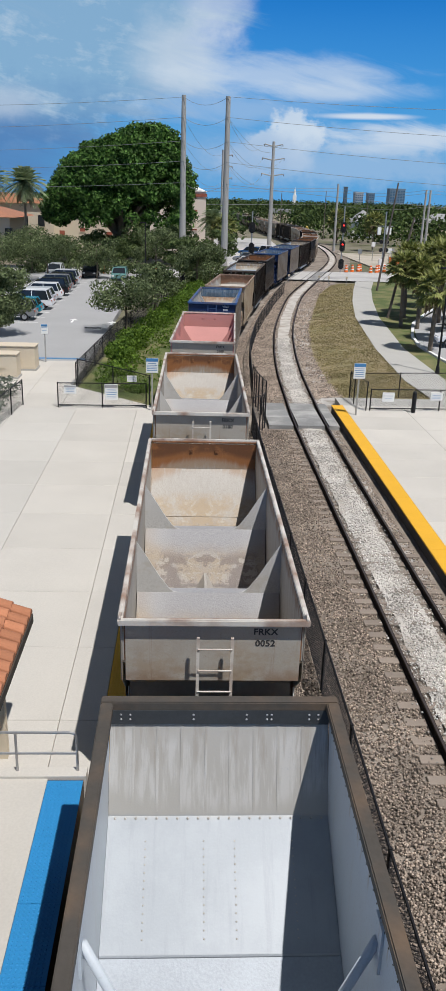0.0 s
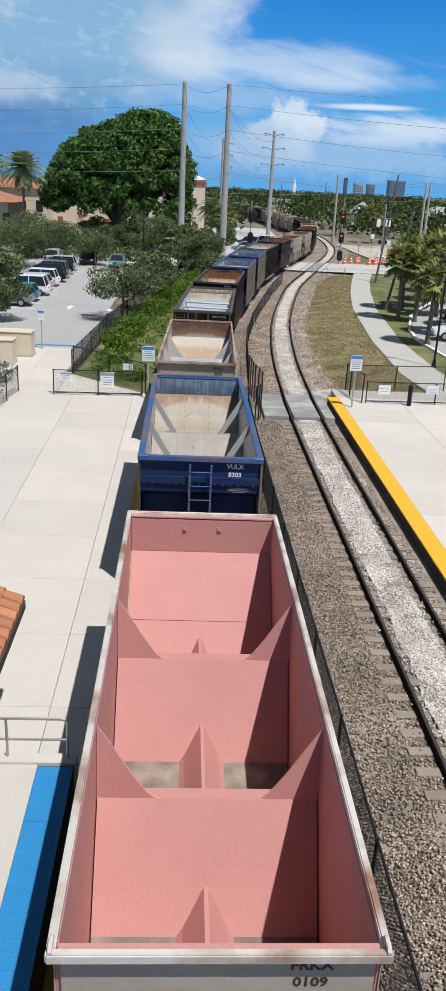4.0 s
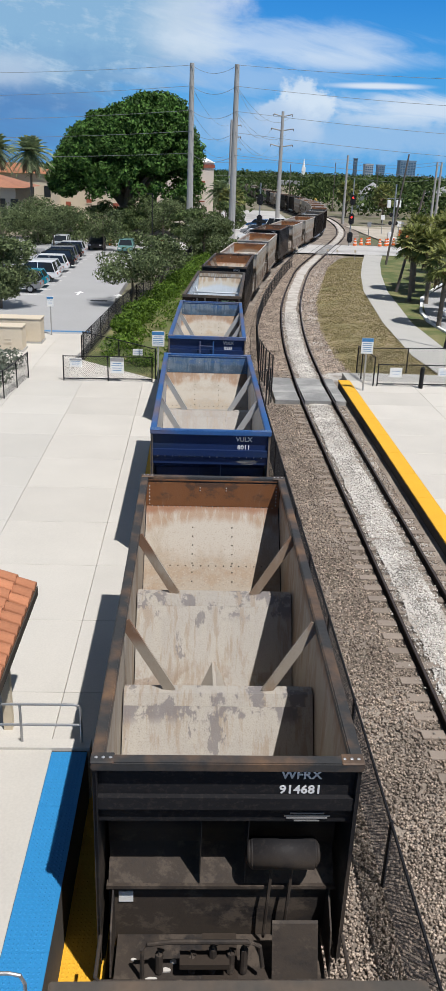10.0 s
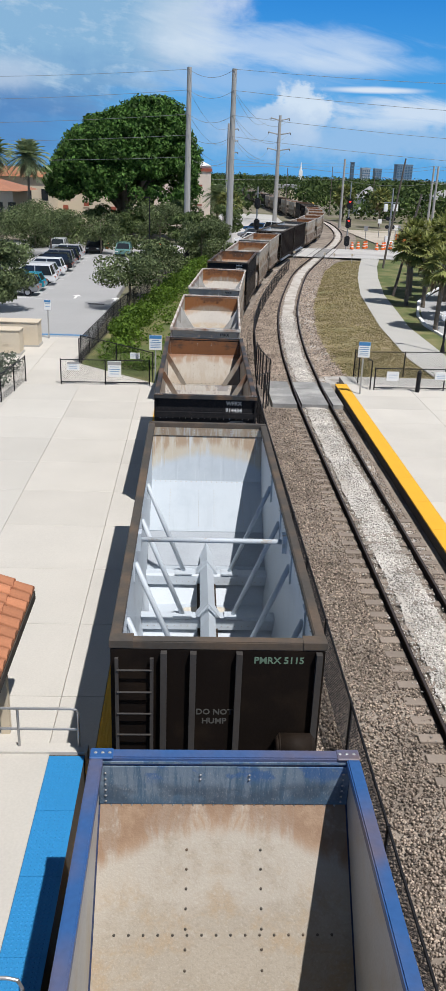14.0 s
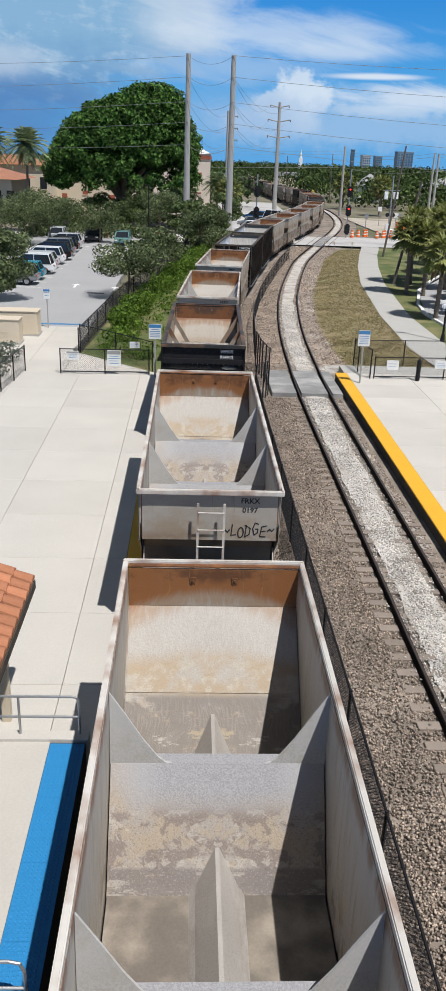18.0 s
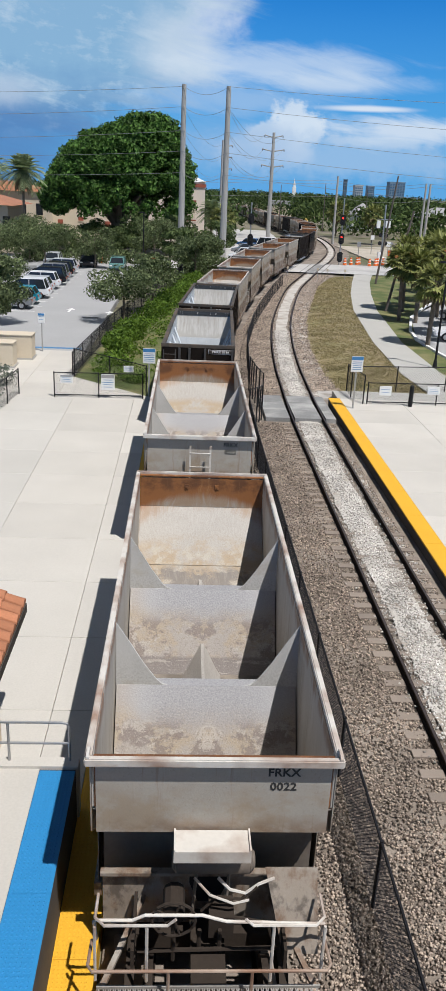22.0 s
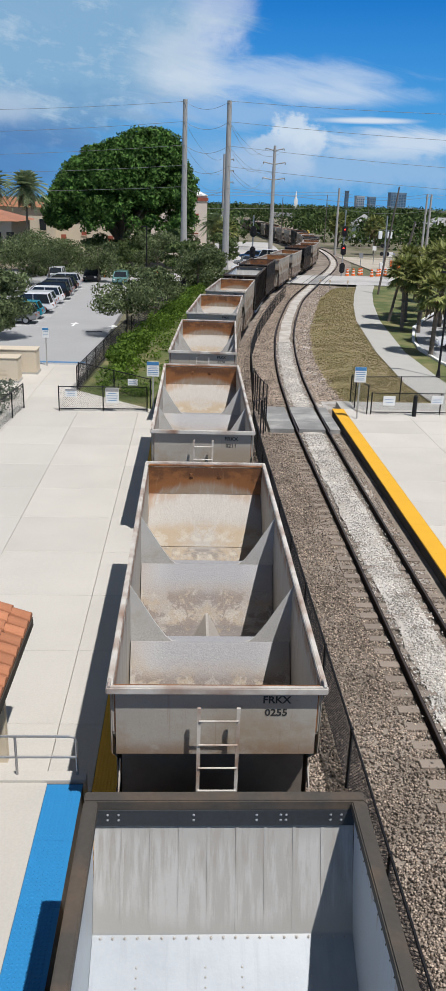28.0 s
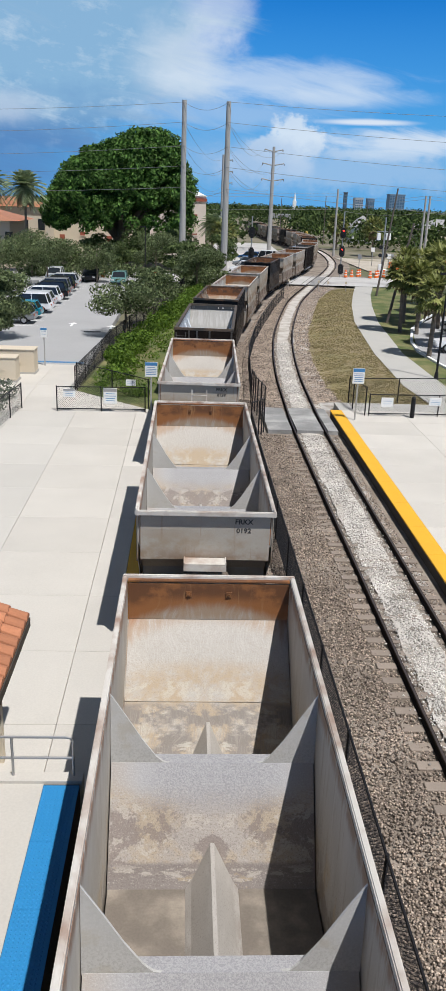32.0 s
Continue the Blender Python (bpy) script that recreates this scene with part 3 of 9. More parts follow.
STREAK, EVEN = (6, 0.5, 0.5), (1, 0.8, 1.3)
SPECKLE, BANDS = (1, 1, 1), (0.7, 0.9, 2.6)
LINE_A = weathered_material("lining_worn", (0.385, 0.36, 0.325), (
    ((0.45, 0.43, 0.40), 0.6, (2.3, 3.1, 0.2), (9.0, STREAK), (0.44, 0.62), None), ((0.37, 0.27, 0.155), 0.8, (0.0, 2.42, 0.12), (1.3, EVEN), (0.34, 0.56), None, 0.05), ((0.46, 0.42, 0.35), 0.65, (0.0, 2.3, 0.15), (3.6, EVEN), (0.50, 0.60), None),
    # the last layer here darkens broken patches below 1.93
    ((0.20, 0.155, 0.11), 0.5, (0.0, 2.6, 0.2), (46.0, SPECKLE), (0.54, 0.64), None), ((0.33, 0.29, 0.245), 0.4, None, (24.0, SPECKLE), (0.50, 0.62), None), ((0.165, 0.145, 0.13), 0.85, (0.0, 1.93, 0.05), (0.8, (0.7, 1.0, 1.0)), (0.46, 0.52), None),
    ((0.27, 0.24, 0.21), 0.6, (0.0, 1.9, 0.12), (7.0, STREAK), (0.48, 0.60), None), ((0.42, 0.34, 0.21), 0.75, (0.85, 1.58, 0.1), (1.6, BANDS), (0.54, 0.60), None), ((0.46, 0.43, 0.37), 0.65, (0.6, 1.6, 0.1), (3.2, BANDS), (0.57, 0.62), None),
    ((0.30, 0.175, 0.08), 0.6, (3.0, 9.0, 0.12), (1.2, STREAK), (0.30, 0.52), None, 0.16), ((0.26, 0.098, 0.026), 0.93, (3.26, 9.0, 0.12), (1.4, STREAK), (0.16, 0.36), None, 0.17),
    ((0.10, 0.043, 0.020), 0.8, (3.46, 9.0, 0.10), (1.3, EVEN), (0.42, 0.56), None, 0.10), ((0.36, 0.215, 0.10), 0.5, (3.15, 9.0, 0.2), (1.0, (11, 0.6, 0.4)), (0.58, 0.68), None)), rough=0.6, metal=0.0, bump=0.2, mirror=True)
LINE_G = weathered_material("lining_ochre", (0.42, 0.385, 0.335), (
    ((0.49, 0.455, 0.405), 0.6, (2.5, 3.1, 0.15), (6.0, STREAK), (0.44, 0.6), None), ((0.38, 0.265, 0.145), 0.85, (0.0, 2.55, 0.12), (1.5, EVEN), (0.28, 0.48), None), ((0.19, 0.135, 0.085), 0.6, (0.0, 2.6, 0.2), (40.0, SPECKLE), (0.55, 0.63), None), ((0.20, 0.18, 0.16), 0.85, (0.0, 1.9, 0.10), (1.5, EVEN), (0.50, 0.54), None),
    ((0.50, 0.46, 0.40), 0.75, (0.0, 1.9, 0.12), (2.4, BANDS), (0.55, 0.58), None), ((0.20, 0.092, 0.045), 0.92, (3.12, 9.0, 0.12), (1.0, STREAK), (0.18, 0.38), None, 0.10), ((0.30, 0.20, 0.13), 0.6, (3.0, 9.0, 0.2), (1.0, (10, 0.6, 0.4)), (0.56, 0.66), None), ((0.085, 0.05, 0.032), 0.7, (3.45, 9.0, 0.12), (1.3, EVEN), (0.42, 0.56), None, 0.1)), rough=0.6, metal=0.0, bump=0.2, mirror=True)
LINE_A_SIDE = weathered_material("lining_side", (0.41, 0.385, 0.345), (
    ((0.47, 0.45, 0.415), 0.6, (1.9, 3.6, 0.3), (1.2, (1, 2.0, 0.5)), (0.44, 0.6), None), ((0.30, 0.25, 0.19), 0.6, None, (1.5, (1, 5.0, 0.45)), (0.52, 0.64), None), ((0.44, 0.335, 0.20), 0.6, (0.6, 2.3, 0.25), (1.6, (1, 1.4, 0.8)), (0.50, 0.60), None),
    ((0.19, 0.155, 0.125), 0.7, (0.4, 1.9, 0.3), (2.2, (1, 1.2, 0.8)), (0.50, 0.58), None), ((0.18, 0.145, 0.115), 0.5, (0.4, 2.6, 0.4), (34.0, SPECKLE), (0.54, 0.62), None), ((0.22, 0.105, 0.05), 0.8, (3.5, 9.0, 0.12), (1.2, (1, 3.0, 0.6)), (0.36, 0.52), None)), rough=0.6, metal=0.0, bump=0.15)
LINE_RIDGE = weathered_material("lining_crusted", (0.365, 0.33, 0.30), (
    ((0.40, 0.315, 0.21), 0.65, (1.4, 2.35, 0.14), (1.5, EVEN), (0.42, 0.56), None), ((0.20, 0.165, 0.15), 0.75, (1.42, 2.15, 0.12), (1.7, EVEN), (0.49, 0.53), None),
    ((0.46, 0.415, 0.365), 0.75, (1.2, 2.2, 0.12), (2.8, EVEN), (0.55, 0.58), None), ((0.20, 0.175, 0.165), 0.85, (0.0, 1.50, 0.03), (1.6, EVEN), (0.30, 0.38), None),
    ((0.44, 0.40, 0.355), 0.75, (0.0, 1.48, 0.06), (1.9, BANDS), (0.56, 0.59), None), ((0.39, 0.31, 0.20), 0.55, (0.0, 1.5, 0.1), (2.6, BANDS), (0.58, 0.61), None),
    ((0.15, 0.125, 0.105), 0.6, (0.0, 2.4, 0.2), (48.0, SPECKLE), (0.53, 0.61), None), ((0.49, 0.455, 0.415), 0.5, (0.0, 2.3, 0.2), (40.0, (1.2, 1, 1)), (0.56, 0.62), None),
    ((0.375, 0.375, 0.385), 0.9, (2.20, 9.0, 0.2), (1.0, EVEN), (0.2, 0.3), 1.15), ((0.225, 0.22, 0.235), 0.6, (2.14, 9.0, 0.16), (46.0, SPECKLE), (0.44, 0.56), 0.85), ((0.48, 0.475, 0.475), 0.45, (2.2, 9.0, 0.15), (52.0, SPECKLE), (0.53, 0.61), None)), rough=0.42, metal=0.0, bump=0.25, mirror=True)
LINE_B_RIDGE = weathered_material("lining_pale_ridge", (0.35, 0.315, 0.28), (
    ((0.395, 0.37, 0.34), 0.7, None, (1.4, (2.4, 0.8, 0.6)), (0.46, 0.6), None), ((0.36, 0.285, 0.21), 0.55, None, (2.2, (3.4, 0.6, 0.5)), (0.50, 0.64), None), ((0.29, 0.26, 0.235), 0.6, (0.0, 1.7, 0.25), (1.8, EVEN), (0.40, 0.56), None),
    ((0.15, 0.145, 0.145), 0.75, (0.0, 2.65, 0.1), (1.3, (1.8, 0.8, 0.8)), (0.625, 0.65), None), ((0.50, 0.48, 0.45), 0.5, (0.0, 1.5, 0.2), (2.6, BANDS), (0.52, 0.60), None), ((0.22, 0.20, 0.18), 0.45, None, (50.0, SPECKLE), (0.53, 0.62), None), ((0.47, 0.455, 0.43), 0.4, None, (40.0, SPECKLE), (0.56, 0.62), None)), rough=0.42, metal=0.0, bump=0.15)
CAR_BEIGE = weathered_material("car_paint_beige", (0.365, 0.338, 0.295), (
    ((0.30, 0.225, 0.145), 0.65, (2.3, 3.3, 0.25), (0.7, EVEN), (0.42, 0.58), None), ((0.40, 0.38, 0.34), 0.5, None, (1.2, EVEN), (0.5, 0.62), None), ((0.24, 0.19, 0.145), 0.7, (0.0, 2.0, 0.1), (0.9, EVEN), (0.30, 0.5), None), ((0.15, 0.082, 0.045), 0.85, (0.0, 2.0, 0.1), (1.3, (1.2, 1, 0.7)), (0.46, 0.58), None), ((0.075, 0.06, 0.05), 0.75, (0.0, 2.0, 0.1), (2.2, (1, 1, 0.6)), (0.52, 0.62), None),
    ((0.21, 0.125, 0.07), 0.7, (2.3, 2.80, 0.14), (1.1, EVEN), (0.40, 0.58), None), ((0.24, 0.15, 0.09), 0.5, None, (1.0, (9, 4, 0.4)), (0.58, 0.68), None), ((0.24, 0.215, 0.18), 0.4, None, (20.0, SPECKLE), (0.58, 0.66), None)), rough=0.55, metal=0.0, bump=0.1)
CAR_TAN = weathered_material("car_paint_tan", (0.345, 0.275, 0.195), (
    ((0.24, 0.155, 0.09), 0.6, None, (0.9, EVEN), (0.48, 0.62), None), ((0.40, 0.34, 0.255), 0.5, None, (1.6, EVEN), (0.52, 0.62), None), ((0.17, 0.095, 0.05), 0.6, None, (1.0, (9, 4, 0.4)), (0.56, 0.66), None), ((0.16, 0.12, 0.085), 0.5, None, (22.0, SPECKLE), (0.56, 0.64), None)), rough=0.65, metal=0.0, bump=0.15)
CAR_BLACK = weathered_material("car_paint_black", (0.017, 0.017, 0.019), (
    ((0.066, 0.052, 0.041), 0.75, (0.0, 2.55, 0.12), (0.9, EVEN), (0.32, 0.52), None), ((0.11, 0.088, 0.07), 0.6, (0.0, 2.4, 0.2), (2.4, EVEN), (0.50, 0.60), None), ((0.042, 0.037, 0.034), 0.5, None, (14.0, EVEN), (0.52, 0.62), None)), rough=0.6, metal=0.0, spread=0.2, bump=0.12)
LINE_D = weathered_material("lining_brown", (0.305, 0.255, 0.195), (
    ((0.40, 0.365, 0.315), 0.65, (2.55, 3.3, 0.16), (1.4, (2, 0.6, 0.6)), (0.36, 0.54), None, 0.04), ((0.26, 0.17, 0.095), 0.65, (0.0, 2.6, 0.25), (1.5, EVEN), (0.44, 0.60), None), ((0.18, 0.14, 0.105), 0.55, None, (38.0, SPECKLE), (0.54, 0.62), None), ((0.40, 0.36, 0.30), 0.4, None, (30.0, SPECKLE), (0.55, 0.61), None),
    ((0.15, 0.10, 0.065), 0.7, (0.0, 1.9, 0.25), (1.8, EVEN), (0.52, 0.60), None), ((0.25, 0.145, 0.075), 0.75, (3.13, 9.0, 0.08), (1.5, (4, 0.6, 0.6)), (0.36, 0.52), None, 0.10), ((0.20, 0.075, 0.024), 0.92, (3.30, 9.0, 0.06), (1.2, STREAK), (0.20, 0.42), None, 0.05), ((0.06, 0.04, 0.03), 0.75, (3.52, 9.0, 0.10), (1.6, EVEN), (0.45, 0.56), None)), rough=0.6, metal=0.0, bump=0.2, mirror=True)
LINE_D_SIDE = weathered_material("lining_brown_side", (0.34, 0.30, 0.25), (
    ((0.24, 0.155, 0.095), 0.7, None, (1.0, (1, 2.4, 0.5)), (0.46, 0.60), None), ((0.42, 0.39, 0.345), 0.6, None, (1.3, (1, 2.0, 0.5)), (0.52, 0.64), None), ((0.15, 0.105, 0.075), 0.6, (0.0, 2.0, 0.3), (1.8, (1, 2, 0.7)), (0.50, 0.60), None), ((0.19, 0.09, 0.045), 0.8, (3.6, 9.0, 0.12), (1.2, (1, 3, 0.6)), (0.36, 0.52), None)), rough=0.6, metal=0.0, bump=0.15)
LINE_D_RIDGE = weathered_material("lining_tan_ridge", (0.39, 0.36, 0.32), (
    ((0.43, 0.395, 0.34), 0.6, None, (1.4, (2.4, 0.8, 0.6)), (0.46, 0.6), None), ((0.29, 0.215, 0.145), 0.6, None, (2.2, (3.4, 0.6, 0.5)), (0.50, 0.62), None), ((0.165, 0.15, 0.155), 0.8, (2.48, 9.0, 0.08), (1.5, (1.4, 1, 1)), (0.51, 0.55), None), ((0.175, 0.16, 0.16), 0.8, (0.0, 2.7, 0.1), (1.2, (1.8, 0.8, 0.7)), (0.61, 0.635), None),
    ((0.20, 0.12, 0.07), 0.6, (0.0, 1.7, 0.25), (1.8, EVEN), (0.50, 0.58), None), ((0.22, 0.19, 0.155), 0.45, None, (50.0, SPECKLE), (0.53, 0.62), None)), rough=0.45, metal=0.0, bump=0.15)
LINE_GUSSET = weathered_material("lining_gusset", (0.45, 0.445, 0.43), (((0.34, 0.33, 0.315), 0.6, (0.0, 3.0, 0.25), (30.0, SPECKLE), (0.48, 0.58), None), ((0.38, 0.34, 0.28), 0.5, None, (1.8, EVEN), (0.52, 0.64), None)), rough=0.5, metal=0.0, bump=0.12)
LINE_CAP = weathered_material("lining_scoured", (0.40, 0.375, 0.345), (((0.25, 0.215, 0.185), 0.6, (0.0, 1.35, 0.15), (2.0, (1, 0.5, 1)), (0.44, 0.56), None), ((0.46, 0.44, 0.41), 0.6, None, (2.0, (2, 0.6, 1)), (0.5, 0.6), None), ((0.22, 0.19, 0.16), 0.5, None, (40.0, SPECKLE), (0.55, 0.63), None)), rough=0.5, metal=0.0, bump=0.2)
LINE_PINK = mat("lining_pink", (0.49, 0.235, 0.215), 0.75, 0.0, spread=0.12, scale=1.0, fine=20)
LINE_B = weathered_material("lining_tan", (0.31, 0.268, 0.21), (
    ((0.35, 0.305, 0.245), 0.5, (0.0, 2.3, 0.3), (1.6, EVEN), (0.42, 0.6), None), ((0.32, 0.23, 0.135), 0.65, (0.6, 2.9, 0.3), (2.2, EVEN), (0.46, 0.62), None),
    ((0.25, 0.21, 0.165), 0.5, None, (26.0, EVEN), (0.52, 0.60), None), ((0.40, 0.365, 0.315), 0.55, (2.55, 3.4, 0.18), (1.6, EVEN), (0.36, 0.52), None, 0.05), ((0.45, 0.415, 0.36), 0.3, None, (34.0, SPECKLE), (0.54, 0.62), None), ((0.17, 0.14, 0.115), 0.6, (0.0, 2.0, 0.25), (2.6, EVEN), (0.56, 0.60), None),
    ((0.27, 0.165, 0.09), 0.85, (3.14, 9.0, 0.08), (1.5, (3, 0.6, 0.6)), (0.36, 0.54), None, 0.14), ((0.19, 0.105, 0.055), 0.7, (3.22, 9.0, 0.1), (2.4, EVEN), (0.36, 0.52), None, 0.16), ((0.19, 0.075, 0.026), 0.9, (3.36, 9.0, 0.05), (1.2, STREAK), (0.22, 0.45), None), ((0.075, 0.045, 0.03), 0.7, (3.5, 9.0, 0.15), (1.6, EVEN), (0.45, 0.58), None)), rough=0.6, metal=0.0, bump=0.2, mirror=True)
RIM_BLUE_DULL = weathered_material("lining_blue", (0.075, 0.14, 0.215), (
    ((0.23, 0.285, 0.34), 0.7, (3.4, 3.95, 0.12), (1.6, STREAK), (0.40, 0.56), None, -0.06), ((0.05, 0.075, 0.11), 0.7, (3.3, 3.62, 0.08), (1.2, EVEN), (0.40, 0.55), None, -0.05), ((0.04, 0.12, 0.30), 0.7, (3.7, 9.0, 0.08), (2.0, EVEN), (0.5, 0.58), None), ((0.42, 0.44, 0.46), 0.4, None, (36.0, (2, 1, 0.6)), (0.56, 0.64), None)), rough=0.5, metal=0.0, bump=0.15)
LINE_B_SIDE = lined_material("lining_pale_side", (0.47, 0.475, 0.475), (0.25, 0.14, 0.08), 4.0, 0.12, grime=(0.40, 0.36, 0.30), grime_amount=0.25)
LINE_C = weathered_material("lining_silver_sheen", (0.295, 0.322, 0.35), (
    # pale layer at 2.6 to 3.4 paints the arched sheen of the end panel
    ((0.34, 0.367, 0.395), 0.7, None, (0.8, EVEN), (0.42, 0.6), None), ((0.26, 0.285, 0.31), 0.5, (0.0, 2.5, 0.05), (1.3, (6.0, 0.5, 0.4)), (0.50, 0.66), None), ((0.40, 0.378, 0.34), 0.85, (2.5, 9.0, 0.04), (1.0, (2, 0.5, 0.5)), (0.24, 0.42), None), ((0.53, 0.525, 0.51), 0.6, (2.6, 3.4, 0.12), (1.4, (5, 0.5, 0.5)), (0.44, 0.58), None, -0.12),
    ((0.30, 0.27, 0.23), 0.5, (3.2, 9.0, 0.12), (1.5, (5, 0.5, 0.5)), (0.48, 0.6), None, 0.1), ((0.34, 0.365, 0.39), 0.45, None, (34.0, SPECKLE), (0.58, 0.66), None)), rough=0.5, metal=0.12, spread=0.05, bump=0.06)
LINE_S = weathered_material("lining_white_silver", (0.39, 0.44, 0.49), (
    ((0.44, 0.49, 0.535), 0.7, None, (0.7, EVEN), (0.42, 0.6), None), ((0.35, 0.39, 0.435), 0.45, (0.0, 2.2, 0.4), (1.3, (5.0, 0.5, 0.4)), (0.48, 0.66), None), ((0.45, 0.385, 0.28), 0.8, (3.16, 9.0, 0.12), (1.2, (2, 0.5, 0.5)), (0.30, 0.5), None, 0.16),
    ((0.29, 0.19, 0.11), 0.75, (3.42, 9.0, 0.12), (1.6, (2.5, 0.5, 0.5)), (0.40, 0.54), None, 0.14), ((0.50, 0.545, 0.59), 0.6, (2.5, 9.0, 0.2), (1.2, (9, 0.5, 0.4)), (0.55, 0.66), None), ((0.34, 0.37, 0.41), 0.4, None, (36.0, SPECKLE), (0.58, 0.67), None)), rough=0.6, metal=0.0, spread=0.05, bump=0.05)
LINE_C_BAR = weathered_material("silver_bars", (0.475, 0.525, 0.575), (((0.46, 0.49, 0.52), 0.6, None, (1.6, (1, 4.0, 0.5)), (0.50, 0.64), None), ((0.36, 0.38, 0.40), 0.5, None, (26.0, SPECKLE), (0.58, 0.66), None), ((0.36, 0.30, 0.23), 0.7, (3.5, 9.0, 0.1), (2.0, (1, 4, 0.6)), (0.54, 0.62), None)), rough=0.48, metal=0.0, spread=0.08, bump=0.08)
for m in (CAR_BROWN, CAR_BLACK, CAR_SLATE, UNDER, BLACK, RAIL, RIM_BLACK, RIM_DARK):
    m.node_tree.nodes["Principled BSDF"].inputs["Specular IOR Level"].default_value = 0.12
LETTER_WHITE = mat("lettering_white", (0.7, 0.7, 0.7), 0.7, spread=0.1)
LETTER_DIM = mat("lettering_grey", (0.22, 0.22, 0.22), 0.8, spread=0.1)
LETTER_BLACK = mat("lettering_black", (0.03, 0.03, 0.03), 0.7, spread=0.1)


def words(name, body, size, material, parent, m, extrude=0.002, shear=0.0, align="CENTER"):
    cu = bpy.data.curves.new(name, "FONT")
    cu.body, cu.size, cu.align_x, cu.align_y, cu.extrude, cu.shear = body, size, align, "CENTER", extrude, shear
    cu.resolution_u, cu.offset = 2, size * 0.022
    tmp = bpy.data.objects.new(name, cu)
    me = bpy.data.meshes.new_from_object(tmp)
    bpy.data.objects.remove(tmp)
    me.materials.clear()
    me.materials.append(material)
    ob = new(name, me)
    ob.matrix_world = m
    ob.parent = parent
    return ob


def boogie(root, y):
    """A two-axle truck: side frames, bolster and four wheels."""
    t = empty("truck", pose(0, y, 0))
    t.parent = root
    t.matrix_world = pose(0, y, 0)
    bm = nb()
    for sx in (-1, 1):
        prism(bm, [(sx * 1.0 - 0.06, -1.05, 0.42), (sx * 1.0 - 0.06, -0.75, 0.62), (sx * 1.0 - 0.06, 0.75, 0.62), (sx * 1.0 - 0.06, 1.05, 0.42), (sx * 1.0 - 0.06, 0.8, 0.36), (sx * 1.0 - 0.06, 0.3, 0.2), (sx * 1.0 - 0.06, -0.3, 0.2), (sx * 1.0 - 0.06, -0.8, 0.36)], (0.12, 0, 0))
    box(bm, -1.0, 1.0, -0.2, 0.2, 0.35, 0.65)
    part("side_frame", bm, UNDER, t)
    for yy in (-0.88, 0.88):
        for sx in (-0.755, 0.755):
            bm = nb()
            tube(bm, [(sx - 0.06, yy, 0.43), (sx + 0.06, yy, 0.43)], 0.43, 16)
            part("wheel", bm, UNDER, t)
        bm = nb()
        tube(bm, [(-0.75, yy, 0.43), (0.75, yy, 0.43)], 0.08, 6)
        part("axle", bm, UNDER, t)


def ladder(root, x, y, z0, z1, material, w=0.5, rungs=6, tilt=0.0):
    lad = empty("ladder")
    lad.parent = root
    for sx in (-w / 2, w / 2):
        bm = nb()
        box(bm, x + sx - 0.025, x + sx + 0.025, y - 0.02, y + 0.02, z0, z1)
        part("rail", bm, material, lad)
    for i in range(rungs):
        bm = nb()
        z = z0 + (z1 - z0) * (i + 0.6) / (rungs + 0.1)
        tube(bm, [(x - w / 2, y - 0.03, z), (x + w / 2, y - 0.03, z)], 0.014, 6)
        part("rung", bm, material, lad)


def rivets(root, pts, r, material, out=(0, -1, 0)):
    bm = nb()
    o = Vector(out)
    for p in pts:
        p = Vector(p)
        a = o.orthogonal().normalized()
        b = o.cross(a)
        ring = [bm.verts.new(p + (a * math.cos(k * 1.0472) + b * math.sin(k * 1.0472)) * r) for k in range(6)]
        tip = bm.verts.new(p + o * r * 0.7)
        for k in range(6):
            bm.faces.new((ring[k], ring[(k + 1) % 6], tip))
    ob = part("rivets", bm, material, root)
    tagged(ob, kind="stuff")
    return ob


